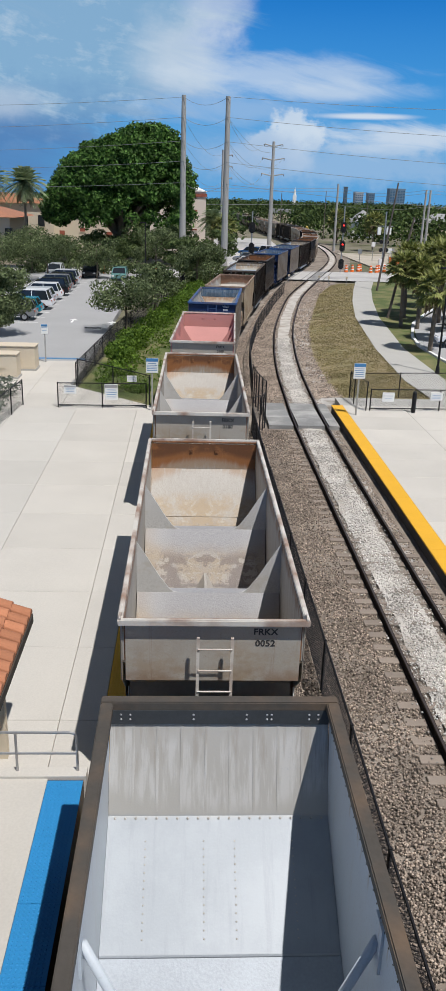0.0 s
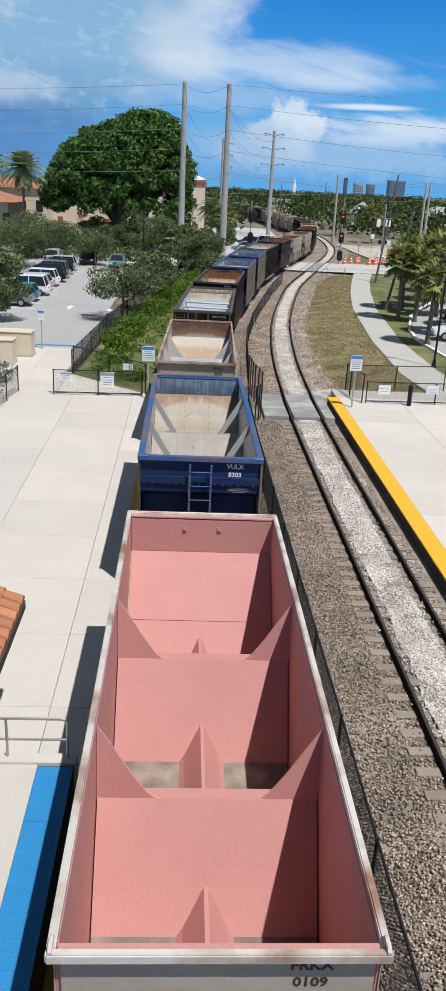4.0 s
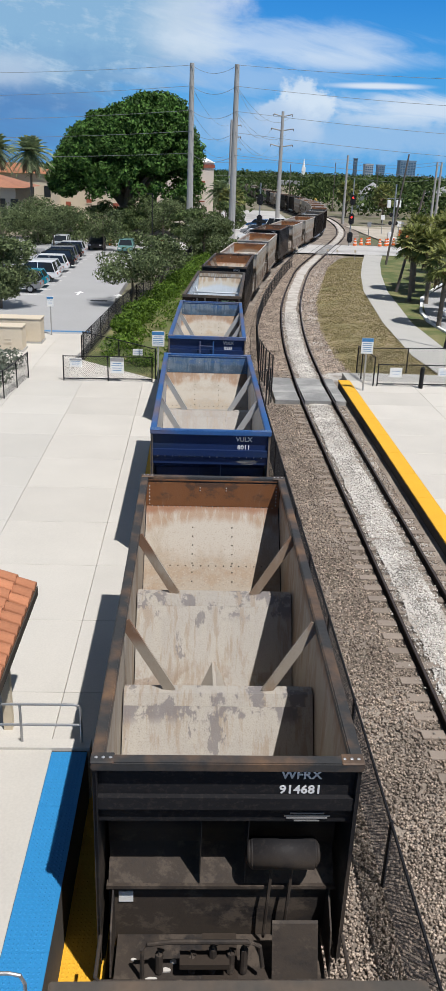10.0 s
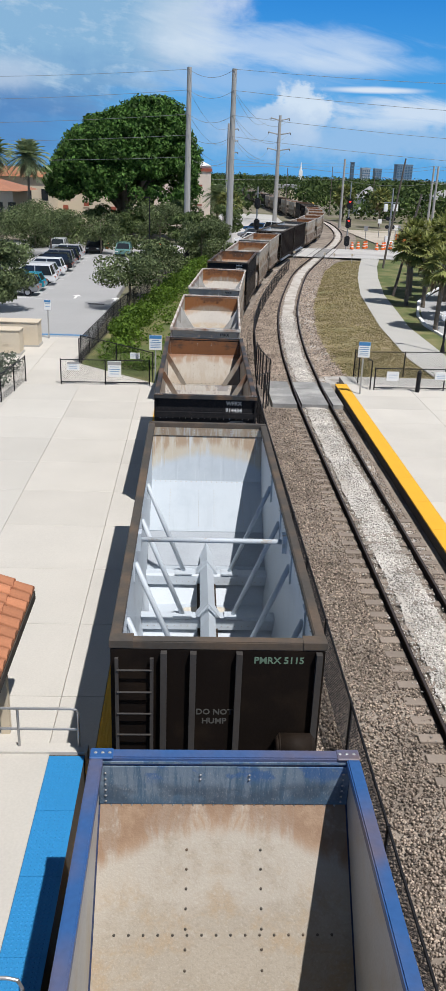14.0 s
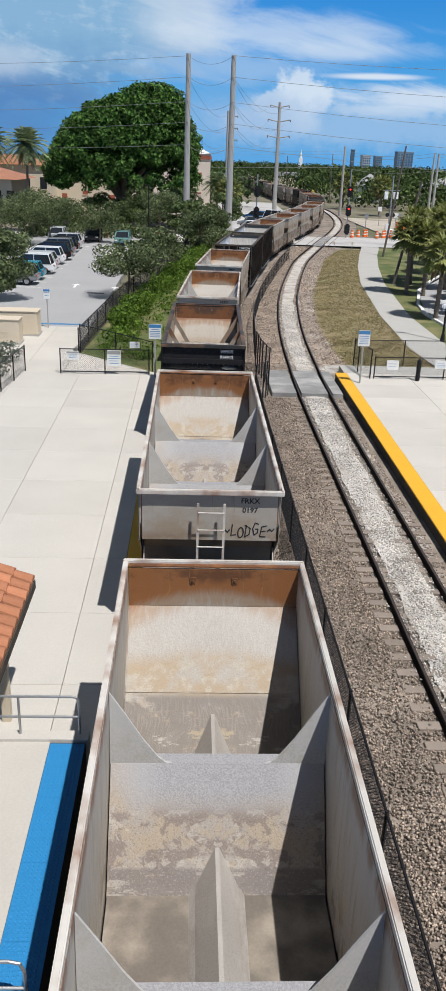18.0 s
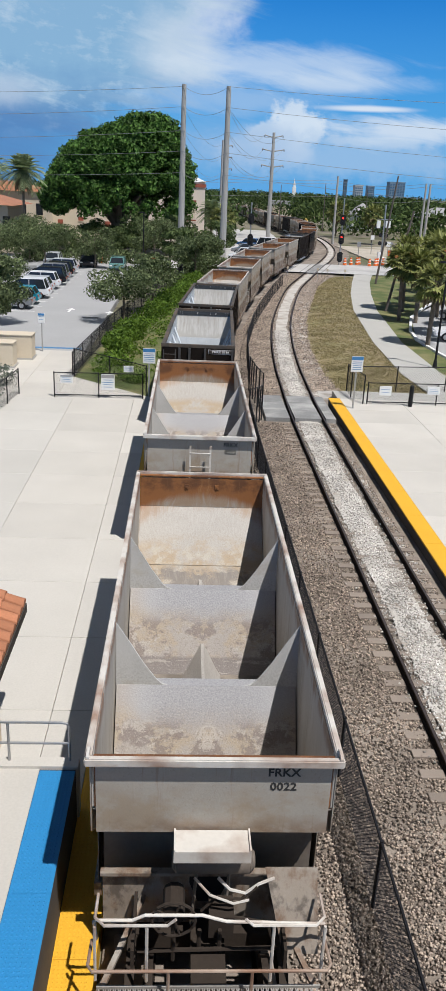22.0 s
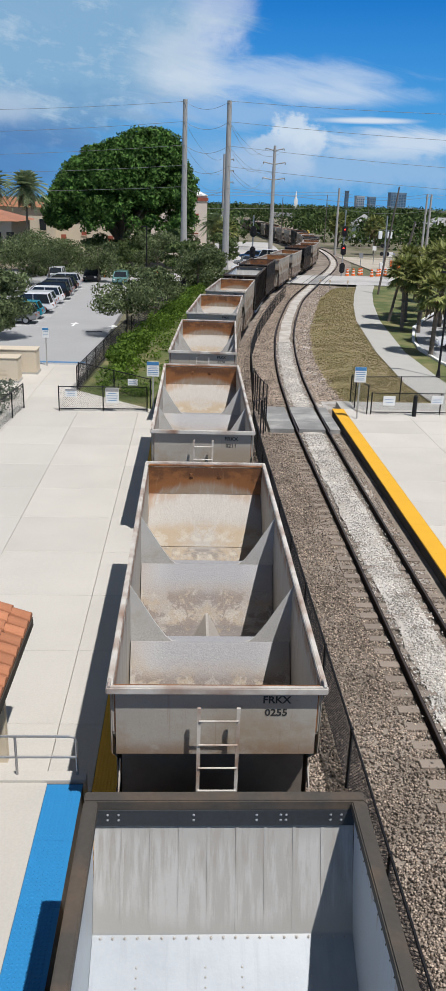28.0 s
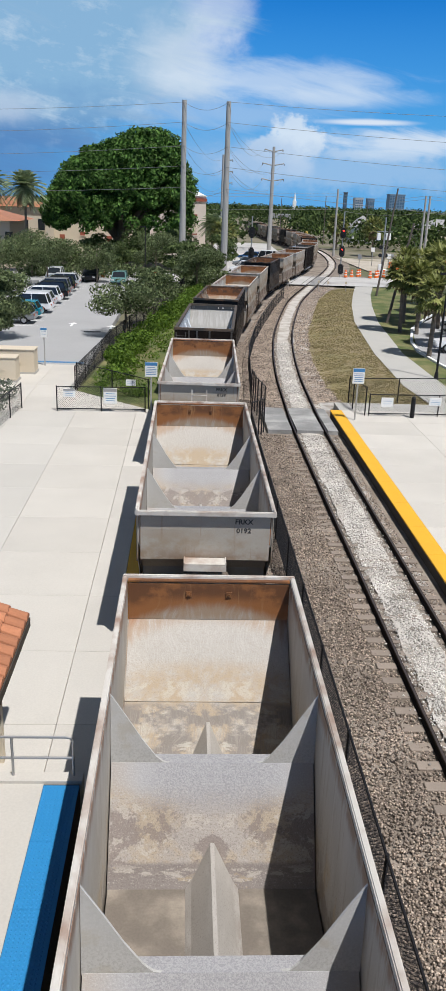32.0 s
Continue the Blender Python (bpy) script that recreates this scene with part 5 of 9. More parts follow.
def build_b(paint, rim, line, lside, ladder_end, tank):
    root = empty("hopper_car")
    ridge = LINE_B_RIDGE if paint is CAR_BLUE else LINE_D_RIDGE
    L, W, H, fl = 9.1, 3.07, 4.0, 1.0
    h = L / 2
    body_shell(root, L, W, H, fl, (-h + 3.05, -h + 6.05), 2.8, 0.65, 2.55, line, lside, ridge, paint, rim, 0.15, 0.12, 9, 0.9, drop=0.25, end_line=RIM_BLUE_DULL if paint is CAR_BLUE else None, inset=0.10, ridge_line=ridge, side_paint=CAR_TAUPE if paint is CAR_BLUE else None, cap_d=0.16, sill_h=0.72)
    for y in (-h + 3.05, -h + 6.05):
        for sx in (-1, 1):
            bm = nb()
            bar(bm, (sx * (W / 2 - 0.12), y + 0.1, 3.92), (sx * 0.72, y - 0.02, 2.8), 0.17, 0.03, (0, 1, 0.3))
            part("brace", bm, lside, root)
    slope_n = Vector((0, -1.02, 1)).normalized()
    rivets(root, [(-1.3 + 0.118 * i, h - 0.16, 3.335) for i in range(23)], 0.013, STEEL, slope_n)
    rivets(root, [(-1.2 + 0.16 * i, h - 1.1, 2.385) for i in range(16)] + [(sx * 0.42, h - 0.5 - 0.14 * k, 3.0 - 0.143 * k) for sx in (-1, 1) for k in range(7)], 0.017, RIM_DARK, slope_n)
    underframe(root, L, 1.6, paint, 0.35, 1.85)
    for sy in (-1, 1):
        # upright plate under the slope and the sloping shelf below it
        bm = nb()
        y0, y1 = sorted((sy * (h - 0.62), sy * (h - 0.64)))
        box(bm, -1.42, 1.42, y0, y1, 2.2, 2.79)
        part("recess_plate", bm, paint, root)
        bm = nb()
        prism(bm, [(-1.4, sy * (h - 0.64), 2.28), (-1.4, sy * (h - 0.30), 1.9), (-1.4, sy * (h - 0.30), 1.87), (-1.4, sy * (h - 0.64), 2.25)], (2.8, 0, 0))
        part("recess_shelf", bm, paint, root)
    y = -h
    bm = nb()
    box(bm, -W / 2 + 0.06, W / 2 - 0.06, y + 0.045, y + 0.118, 3.30, 3.47)
    part("end_rib", bm, paint, root)
    rivets(root, [(-1.35 + 0.19 * i, y + 0.10, 3.27) for i in range(15)], 0.014, LETTER_WHITE)
    bm = nb()
    for k, q in enumerate((0.20, 0.27, 0.24, 0.15)):
        box(bm, 0.95 - q, 0.95 + q, y + 0.098, y + 0.104, 3.195 - 0.036 * k, 3.213 - 0.036 * k)
    part("lines_of_text", bm, LETTER_DIM, root)
    for x in (-0.28, 0.28):
        bm = nb()
        prism(bm, [(x, y + 0.12, 3.3), (x, y + 0.28, 1.92), (x, y + 0.60, 2.3), (x, y + 0.60, 2.75)], (0.012, 0, 0))
        part("end_gusset", bm, paint, root)
    if ladder_end:
        ladder(root, 0.0, y - 0.06, 0.9, 3.83, rim, 0.52, 8)
    else:
        bm = nb()
        tube(bm, [(-0.95, y - 0.3, 1.0), (-0.95, y - 0.3, 1.5), (-0.88, y - 0.3, 1.58), (-0.6, y - 0.3, 1.62), (0.3, y - 0.3, 1.62), (0.45, y - 0.3, 1.55), (0.5, y - 0.3, 1.2)], 0.028, 8)
        part("grab_loop", bm, paint, root)
        for x, z in ((-0.75, 1.3), (-0.35, 1.25), (-0.1, 1.4), (0.12, 1.32), (0.28, 1.38)):
            bm = nb()
            tube(bm, [(x, y - 0.2, 1.0), (x, y - 0.2, z), (x + 0.02, y - 0.18, z + 0.05)], 0.05, 8)
            part("valve", bm, paint, root)
        bm = nb()
        box(bm, -0.5, 0.1, y - 0.32, y - 0.12, 1.18, 1.26)
        part("brake_lever", bm, UNDER, root)
        bm = nb()
        prism(bm, [(0.62, y - 0.05, 1.62), (1.18, y - 0.05, 1.62), (1.18, y - 0.35, 1.0), (0.62, y - 0.35, 1.0)], (0, 0.03, 0.02))
        part("valve_plate", bm, paint, root)
    bm = nb()
    box(bm, -1.3, 1.3, y - 0.74, y + 0.34, 0.93, 0.97)
    part("end_deck", bm, paint, root)
    sand = random.Random(4)
    for i in range(9):
        bm = nb()
        cx, cy, q = sand.uniform(-1.1, 1.1), y - sand.uniform(0.0, 0.55), sand.uniform(0.03, 0.09)
        prism(bm, [(cx + q * math.cos(k * 0.785) * sand.uniform(0.6, 1.2), cy + q * 0.5 * math.sin(k * 0.785) * sand.uniform(0.6, 1.2), 0.971) for k in range(8)], (0, 0, 0.02))
        part("spilled_sand", bm, STONE_PALE, root, "pale sand spilled on the deck")
    for sx in (-1, 1):
        bm = nb()
        prism(bm, [(sx * 1.33, y + 0.35, 1.9), (sx * 1.33, y - 0.1, 1.55), (sx * 1.33, y - 0.25, 0.95), (sx * 1.33, y + 0.35, 0.95)], (sx * 0.02, 0, 0))
        part("side_gusset", bm, paint, root)
    for sx in (-1, 1):
        for sy in (-1, 1):
            bm = nb()
            x0, x1 = sorted((sx * (W / 2 + 0.004), sx * (W / 2 - 0.26)))
            y0, y1 = sorted((sy * (h + 0.004), sy * (h - 0.17)))
            box(bm, x0, x1, y0, y1, H - 0.02, H + 0.014)
            bmesh.ops.bevel(bm, geom=bm.edges[:], offset=0.012, segments=1, affect="EDGES")
            part("corner_plate", bm, rim, root)
            rivets(root, [(sx * (W / 2 - d), sy * (h - 0.08), H + 0.014) for d in (0.06, 0.14, 0.22)], 0.022, STEEL, (0, 0, 1))
    rivets(root, [(x, h - 0.175, z) for x in (-0.28, 0.28) for z in (3.72, 3.78)] + [(sx * 1.36, h - 0.175, 3.4 + 0.08 * k) for sx in (-1, 1) for k in range(6)], 0.016, STEEL)
    if tank:
        reservoir(root, 0.35, 1.1, y + 0.25, 2.45, paint, 0.19)
    bm = nb()
    tube(bm, [(-1.45, y - 0.2, 1.6), (-1.45, y - 0.75, 1.62), (-1.4, y - 0.82, 1.64), (1.4, y - 0.82, 1.64), (1.45, y - 0.75, 1.62), (1.45, y - 0.2, 1.6)], 0.024, 8)
    part("handrail", bm, paint, root)
    for x in (-1.43, -0.35, 0.42, 1.43):
        bm = nb()
        box(bm, x - 0.035, x + 0.035, y - 0.84, y - 0.80, 0.6, 1.64)
        part("handrail_post", bm, paint, root)
    bm = nb()
    for i in range(8):
        box(bm, -1.28, 1.28, y - 1.2 + i * 0.055, y - 1.175 + i * 0.055, 0.99, 1.02)
    for i in range(34):
        box(bm, -1.27 + i * 0.076, -1.24 + i * 0.076, y - 1.2, y - 0.79, 0.985, 1.015)
    part("end_walkway", bm, STEEL if ladder_end else WALKWAY, root)
    bm = nb()
    box(bm, -1.28, -1.10, y + 0.33, y + 0.345, 1.55, 1.72)
    part("notice_plate", bm, WHITE, root)
    return root


POST_GREY = mat("post_grey", (0.05, 0.046, 0.043), 0.6, 0.0, spread=0.3, scale=1.5, fine=16)
WEAR_PLATE = mat("wear_plate", (0.32, 0.35, 0.385), 0.5, 0.1, spread=0.2, scale=2, fine=30)
LOAD_SAND = mat("load_sand", (0.56, 0.52, 0.445), 0.95, spread=0.3, scale=6, fine=40, bump=0.8)


def build_c(pipes):
    root = empty("hopper_car")
    lining = LINE_S if pipes else LINE_C
    L, W, H, fl = 10.9, 3.12, 3.95, 0.55
    h, w = L / 2, W / 2
    inner = W - 0.22
    ridges = [-h + d for d in (1.5, 3.5, 5.5, 7.55)]
    body_shell(root, L, W, H, 1.0, (), 1.2, 0.13, 0.1, lining, LINE_C_BAR, lining, CAR_BROWN, RIM_DARK, 0.16, 0.13, 11, 3.78, chutes=False, lined=False)
    for sx in (-1, 1):
        bm = nb()
        x = sx * (w - 0.105)
        prism(bm, [(x, -h + 0.1, 3.82), (x, h - 0.1, 3.82), (x, h - 0.55, 2.45), (x, h - 2.9, 1.05), (x, h - 3.3, fl), (x, -h + 3.3, fl), (x, -h + 2.9, 1.05), (x, -h + 0.55, 2.45)], (sx * 0.02, 0, 0))
        part("side_lining", bm, LINE_C_BAR, root)
    for sy in (-1, 1):
        # upright ribbed panel, then the steep and the flatter slope
        for name, (d0, z0), (d1, z1) in (("end_panel", (0.12, 3.64), (0.6, 2.5)), ("slope_sheet", (0.6, 2.5), (2.9, 1.1)), ("slope_sheet", (2.9, 1.1), (3.3, fl))):
            bm = nb()
            y0, y1 = sy * (h - d0), sy * (h - d1)
            prism(bm, [(-inner / 2, y0, z0), (-inner / 2, y1, z1), (-inner / 2, y1, z1 - 0.025), (-inner / 2, y0, z0 - 0.025)], (inner, 0, 0))
            part(name, bm, lining, root)
        for x in (-1.12, -0.8, -0.48, -0.16, 0.16, 0.48, 0.8, 1.12):
            bm = nb()
            y0, y1 = sy * (h - 0.13), sy * (h - 0.58)
            prism(bm, [(x - 0.035, y0, 3.62), (x - 0.035, y1, 2.54), (x - 0.035, y1 - sy * 0.006, 2.545), (x - 0.035, y0 - sy * 0.007, 3.625)], (0.035, 0, 0))
            part("panel_rib", bm, lining, root)
        o = Vector((0, -sy * 0.5, 0.87)).normalized()
        rivets(root, [(-1.36 + 0.136 * i, sy * (h - 0.635), 2.49) for i in range(21)], 0.018, LINE_CAP, o)
        rivets(root, [(x, sy * (h - 0.6 - 2.3 * f), 2.505 - 1.4 * f) for x in (-0.95, -0.2, 0.2, 0.95) for f in [0.12 + 0.035 * k for k in range(13)]], 0.013, LINE_CAP, o)
        bm = nb()
        bar(bm, (-inner / 2, sy * (h - 2.0), 1.658), (inner / 2, sy * (h - 2.0), 1.658), 0.03, 0.014)
        part("weld_seam", bm, lining, root)
        bm = nb()
        prism(bm, [(-inner / 2, sy * (h - 2.02), 1.648), (inner / 2, sy * (h - 2.02), 1.648), (inner / 2, sy * (h - 2.88), 1.124), (-inner / 2, sy * (h - 2.88), 1.124)], (0, 0, 0.006))
        part("wear_plate", bm, WEAR_PLATE, root)
    for sy in (-1, 1):
        bm = nb()
        y0, y1 = sorted((sy * (h - 0.17), sy * (h - 0.06)))
        box(bm, -inner / 2, inner / 2, y0, y1, 3.62, 3.83)
        part("end_beam", bm, lining if pipes else CAR_SLATE, root)
        rivets(root, [(x, sy * (h - 0.172), z) for x in (-1.3, -1.18, -0.35, 0.35, 0.62, 0.68, 1.18, 1.3) for z in (3.70, 3.77)], 0.018, STEEL, (0, -sy, 0))
    for y in ridges:
        bm = nb()
        prism(bm, [(-inner / 2, y - 0.17, 1.16), (-inner / 2, y - 0.12, 1.2), (-inner / 2, y + 0.12, 1.2), (-inner / 2, y + 0.17, 1.16), (-inner / 2, y + 0.2, 0.95), (-inner / 2, y + 0.06, 0.93), (-inner / 2, y + 0.45, fl), (-inner / 2, y - 0.45, fl), (-inner / 2, y - 0.06, 0.93), (-inner / 2, y - 0.2, 0.95)], (inner, 0, 0))
        part("cross_ridge", bm, LINE_C_BAR, root)
        rivets(root, [(-1.3 + 0.145 * i, y - 0.205, 1.04) for i in range(19)], 0.013, LINE_CAP)
        for sx in (-1, 1):
            bm = nb()
            tube(bm, [(sx * (w - 0.13), y + 0.03, 3.42), (sx * 0.55, y, 1.22)], 0.052, 10)
            part("brace", bm, LINE_C_BAR, root, smooth=True)
            bm = nb()
            box(bm, sx * 0.55 - 0.2, sx * 0.55 + 0.2, y - 0.19, y + 0.1, 1.2, 1.235)
            part("brace_foot", bm, LINE_C_BAR, root)
            bm = nb()
            x = sx * (w - 0.105)
            box(bm, min(x, x - sx * 0.03), max(x, x - sx * 0.03), y - 0.1, y + 0.16, 3.1, 3.66)
            part("brace_plate", bm, LINE_C_BAR, root)
    for k in range(3):
        for sx in (-1, 1):
            bm = nb()
            y0, y1 = ridges[k] + 0.2, ridges[k + 1] - 0.2
            x = sx * (inner / 2)
            prism(bm, [(x, y0, 1.25), (x - sx * 0.10, y0, fl), (x, y0, fl)], (0, y1 - y0, 0))
            part("side_chute", bm, LINE_C_BAR, root)
        bm = nb()
        y = (ridges[k] + ridges[k + 1]) / 2
        for sx in (-1, 1):
            prism(bm, [(sx * 0.18, y - 0.1, fl + 0.004), (sx * 1.35, y - 0.1, fl + 0.004), (sx * 1.35, y + 0.02, fl + 0.01), (sx * 0.75, y + 0.08, fl + 0.03), (sx * 0.5, y + 0.3, fl + 0.06), (sx * 0.18, y + 0.36, fl + 0.07)], (0, 0, 0.01))
        part("load_remnant", bm, LOAD_SAND, root, "pale sand left in the pocket")
    bm = nb()
    prism(bm, [(-0.16, -h + 0.8, fl), (-0.16, -h + 0.8, 1.28), (0, -h + 0.8, 1.5), (0.16, -h + 0.8, 1.28), (0.16, -h + 0.8, fl)], (0, L - 2.7, 0))
    part("centre_beam", bm, LINE_C_BAR, root)
    for y in ridges:
        bm = nb()
        prism(bm, [(-0.26, y - 0.13, 1.21), (-0.17, y - 0.13, 1.34), (0, y - 0.13, 1.56), (0.17, y - 0.13, 1.34), (0.26, y - 0.13, 1.21)], (0, 0.26, 0))
        part("beam_saddle", bm, LINE_C_BAR, root)
    bm = nb()
    box(bm, -w + 0.1, w - 0.1, -h + 1.2, h - 1.2, fl - 0.05, fl)
    part("hopper_floor", bm, LINE_C_BAR, root)
    if pipes:
        for y in (-h + 4.4, -h + 6.48):
            bm = nb()
            tube(bm, [(-w + 0.13, y, 3.5), (w - 0.13, y, 3.5)], 0.05, 12)
            part("cross_pipe", bm, LINE_C_BAR, root, smooth=True)
            for sx in (-1, 1):
                bm = nb()
                x = sx * (w - 0.105)
                box(bm, min(x, x - sx * 0.09), max(x, x - sx * 0.09), y - 0.12, y + 0.12, 3.3, 3.66)
                part("pipe_bracket", bm, LINE_C_BAR, root)
    for sx in (-1, 1):
        rivets(root, [(sx * (w - 0.112), -h + 0.3 + 0.17 * i, 3.66) for i in range(61)], 0.014, RIM_DARK, (-sx, 0, 0))
    underframe(root, L, 0.92, CAR_BROWN, 0.45, 1.5)
    y = -h
    bm = nb()
    box(bm, -w + 0.02, w - 0.02, y - 0.004, y + 0.02, 1.0, H - 0.13)
    part("end_sheet", bm, CAR_BROWN, root)
    for x in (-0.78, -0.36, 0.3, 1.45):
        bm = nb()
        box(bm, x - 0.045, x + 0.045, y - 0.1, y, 0.85, H - 0.14)
        part("end_post", bm, POST_GREY, root)
    for sx in (-1, 1):
        bm = nb()
        box(bm, sx * (w - 0.17) - 0.17, sx * (w - 0.17) + 0.17, y - 0.012, y + 0.2, H - 0.1, H + 0.012)
        part("corner_plate", bm, RIM_DARK, root)
    ladder(root, -1.2, y - 0.07, 0.7, 3.72, POST_GREY, 0.5, 8)
    brake_gear(root, y - 0.1, UNDER, -0.55, 1.75)
    reservoir(root, 0.95, 1.4, y - 0.2, 2.3, CAR_BROWN, 0.2)
    bm = nb()
    for i in range(9):
        box(bm, -0.95, 0.0, y - 0.55 + i * 0.045, y - 0.53 + i * 0.045, 1.1, 1.13)
    box(bm, -0.97, 0.02, y - 0.56, y - 0.14, 1.07, 1.1)
    part("brake_step", bm, STEEL, root)
    bm = nb()
    for z in (1.15, 1.55):
        tube(bm, [(0.35, y - 0.14, z), (1.42, y - 0.14, z)], 0.018, 6)
    part("grab_iron", bm, POST_GREY, root)
    return root


# the cars in the order in which they pass: kind, and mark and number on the near end
CARS = [("A", "", ""), ("C", "", ""), ("A", "FRKX", "0052"), ("A", "FRKX", "0180"), ("P", "FRKX", "0109"), ("U", "VULX", "8303"), ("G", "FRKX", "0039"), ("S", "", ""), ("B", "WFRX", "914681"),
        ("V", "VULX", "8011"), ("U", "VULX", "8335"), ("S", "", ""), ("B", "WFRX", "914434"), ("A", "FRKX", "0249"), ("A", "FRKX", "0197"), ("B", "WFRX", "914912"), ("K", "FRKX", "0022"),
        ("A", "FRKX", "0222"), ("C", "", ""), ("C", "", ""), ("A", "FRKX", "0255"), ("A", "FRKX", "0211"), ("A", "FRKX", "0174"), ("K", "FRKX", "0192"), ("A", "FRKX", "0139"), ("C", "", ""),
        ("B", "", ""), ("A", "", ""), ("A", "", ""), ("B", "", ""), ("A", "", ""), ("A", "", ""), ("C", "", ""), ("A", "", ""), ("A", "", ""), ("B", "", ""), ("A", "", ""), ("A", "", ""), ("A", "", ""),
        ("B", "", ""), ("A", "", ""), ("C", "", ""), ("A", "", ""), ("A", "", ""), ("B", "", ""), ("A", "", ""), ("A", "", ""), ("A", "", "")]
# where each car's near rim stands at the start, measured along the track
NEAR = {2: 11.14, 3: 24.47, 4: 37.91, 5: 51.33, 6: 63.68, 7: 76.31, 8: 89.76, 9: 102.06, 10: 114.34, 11: 125.8, 12: 139.26, 13: 151.4, 14: 164.92, 15: 178.33,
        16: 190.75, 17: 204.12, 18: 216.98, 19: 229.71, 20: 242.87, 21: 256.28, 22: 269.66, 23: 283.2}
LENGTH = {"A": (10.4, 1.5), "B": (9.1, 1.6), "C": (10.9, 0.92)}
FAMILY = {"A": "A", "K": "A", "G": "A", "P": "A", "B": "B", "U": "B", "V": "B", "C": "C", "S": "C"}
CAR_LABEL = {"A": "beige open-top hopper car with worn rusty lining and end ladder", "K": "beige open-top hopper car with brake wheel at its end", "G": "tan rusty open-top hopper car with black graffiti", "P": "open-top hopper car with pink primed lining",
             "B": "black open-top hopper car with tan lining", "U": "dark blue open-top hopper car with end ladder", "V": "dark blue open-top hopper car with air tank",
             "C": "brown open-top hopper car with silver lining and braces", "S": "brown open-top hopper car with silver lining and cross pipes"}


def letter_strokes():
    """Hand-drawn letters in a unit box."""
    ring = [(0.5 + 0.42 * math.cos(a * 0.5236 + 1.2), 0.48 + 0.46 * math.sin(a * 0.5236 + 1.2)) for a in range(13)]
    return {"T": [[(0, 0.95), (1.0, 1.0)], [(0.52, 0.97), (0.42, 0.0)]], "O": [ring], "Y": [[(0, 1.0), (0.45, 0.45)], [(1.0, 1.05), (0.45, 0.45), (0.25, -0.1)]],
            "!": [[(0.4, 1.2), (0.3, 0.4)], [(0.0, 0.35), (0.25, 0.1), (0.75, 0.5)]], "V": [[(0.0, 1.0), (0.42, 0.0), (0.75, 1.0)]], "S": [[(0.9, 0.95), (0.4, 1.0), (0.15, 0.75), (0.75, 0.45), (0.7, 0.1), (0.05, 0.0)]],
            "E": [[(0.9, 0.95), (0.25, 0.85), (0.1, 0.1), (0.85, 0.05)], [(0.15, 0.48), (0.75, 0.52)]], "H": [[(0.1, 1.0), (0.12, 0.0)], [(0.85, 1.1), (0.8, -0.1)], [(0.0, 0.5), (1.1, 0.55)]], "M": [[(0.0, 0.0), (0.12, 1.0), (0.45, 0.35), (0.8, 1.0), (0.9, 0.0)]],
            "U": [[(0.1, 0.95), (0.12, 0.2), (0.45, 0.0), (0.8, 0.2), (0.85, 1.0)]], "L": [[(0.2, 1.05), (0.1, 0.0), (0.85, 0.08)]], "D": [[(0.2, 1.0), (0.12, 0.0), (0.75, 0.25), (0.8, 0.75), (0.0, 1.02)]],
            "G": [[(0.9, 0.9), (0.4, 1.0), (0.1, 0.5), (0.4, 0.0), (0.85, 0.2), (0.85, 0.5), (0.5, 0.48)]], "~": [[(0.0, 0.4), (0.3, 0.6), (0.6, 0.4), (0.9, 0.62)]]}


def strokes(car, lines, y, width, material):
    bm = nb()
    for pts in lines:
        for (x0, z0), (x1, z1) in zip(pts, pts[1:]):
            d = Vector((x1 - x0, z1 - z0))
            if d.length > 1e-4:
                d = d.normalized() * width * 0.35
                bar(bm, (x0 - d.x, y, z0 - d.y), (x1 + d.x, y, z1 + d.y), width, 0.004, (0, 1, 0))
    part("graffiti", bm, material, car, "black spray-painted graffiti")


def scrawl(car, text, x, z, w, h, y, width, material, seed):
    """Sprayed letters side by side, each a little off."""
    rng, table = random.Random(seed), letter_strokes()
    lines = []
    for ch in text:
        lift, lean, size = rng.uniform(-0.05, 0.05) * h / 0.3, rng.uniform(0.0, 0.25), rng.uniform(0.9, 1.12)
        lines.extend([[(x + (u + lean * (v - 0.5) * 0.5) * w * size * 0.92, z + lift + v * h * size) for u, v in pts] for pts in table[ch]])
        x += w * size
    strokes(car, lines, y, width, material)


def scribble(car, x0, x1, z0, z1, y, width, material, seed):
    """Unreadable loops."""
    rng = random.Random(seed)
    lines = []
    for k in range(2):
        pts, n = [], 34
        for i in range(n):
            f = i / (n - 1)
            pts.append((x0 + (x1 - x0) * f + 0.09 * math.sin(i * 1.9 + k) + rng.uniform(-0.02, 0.02), (z0 + z1) / 2 + (z1 - z0) * 0.5 * math.sin(i * 1.25 + k * 2.1) * rng.uniform(0.5, 1.0)))
        lines.append(pts)
    strokes(car, lines, y, width, material)


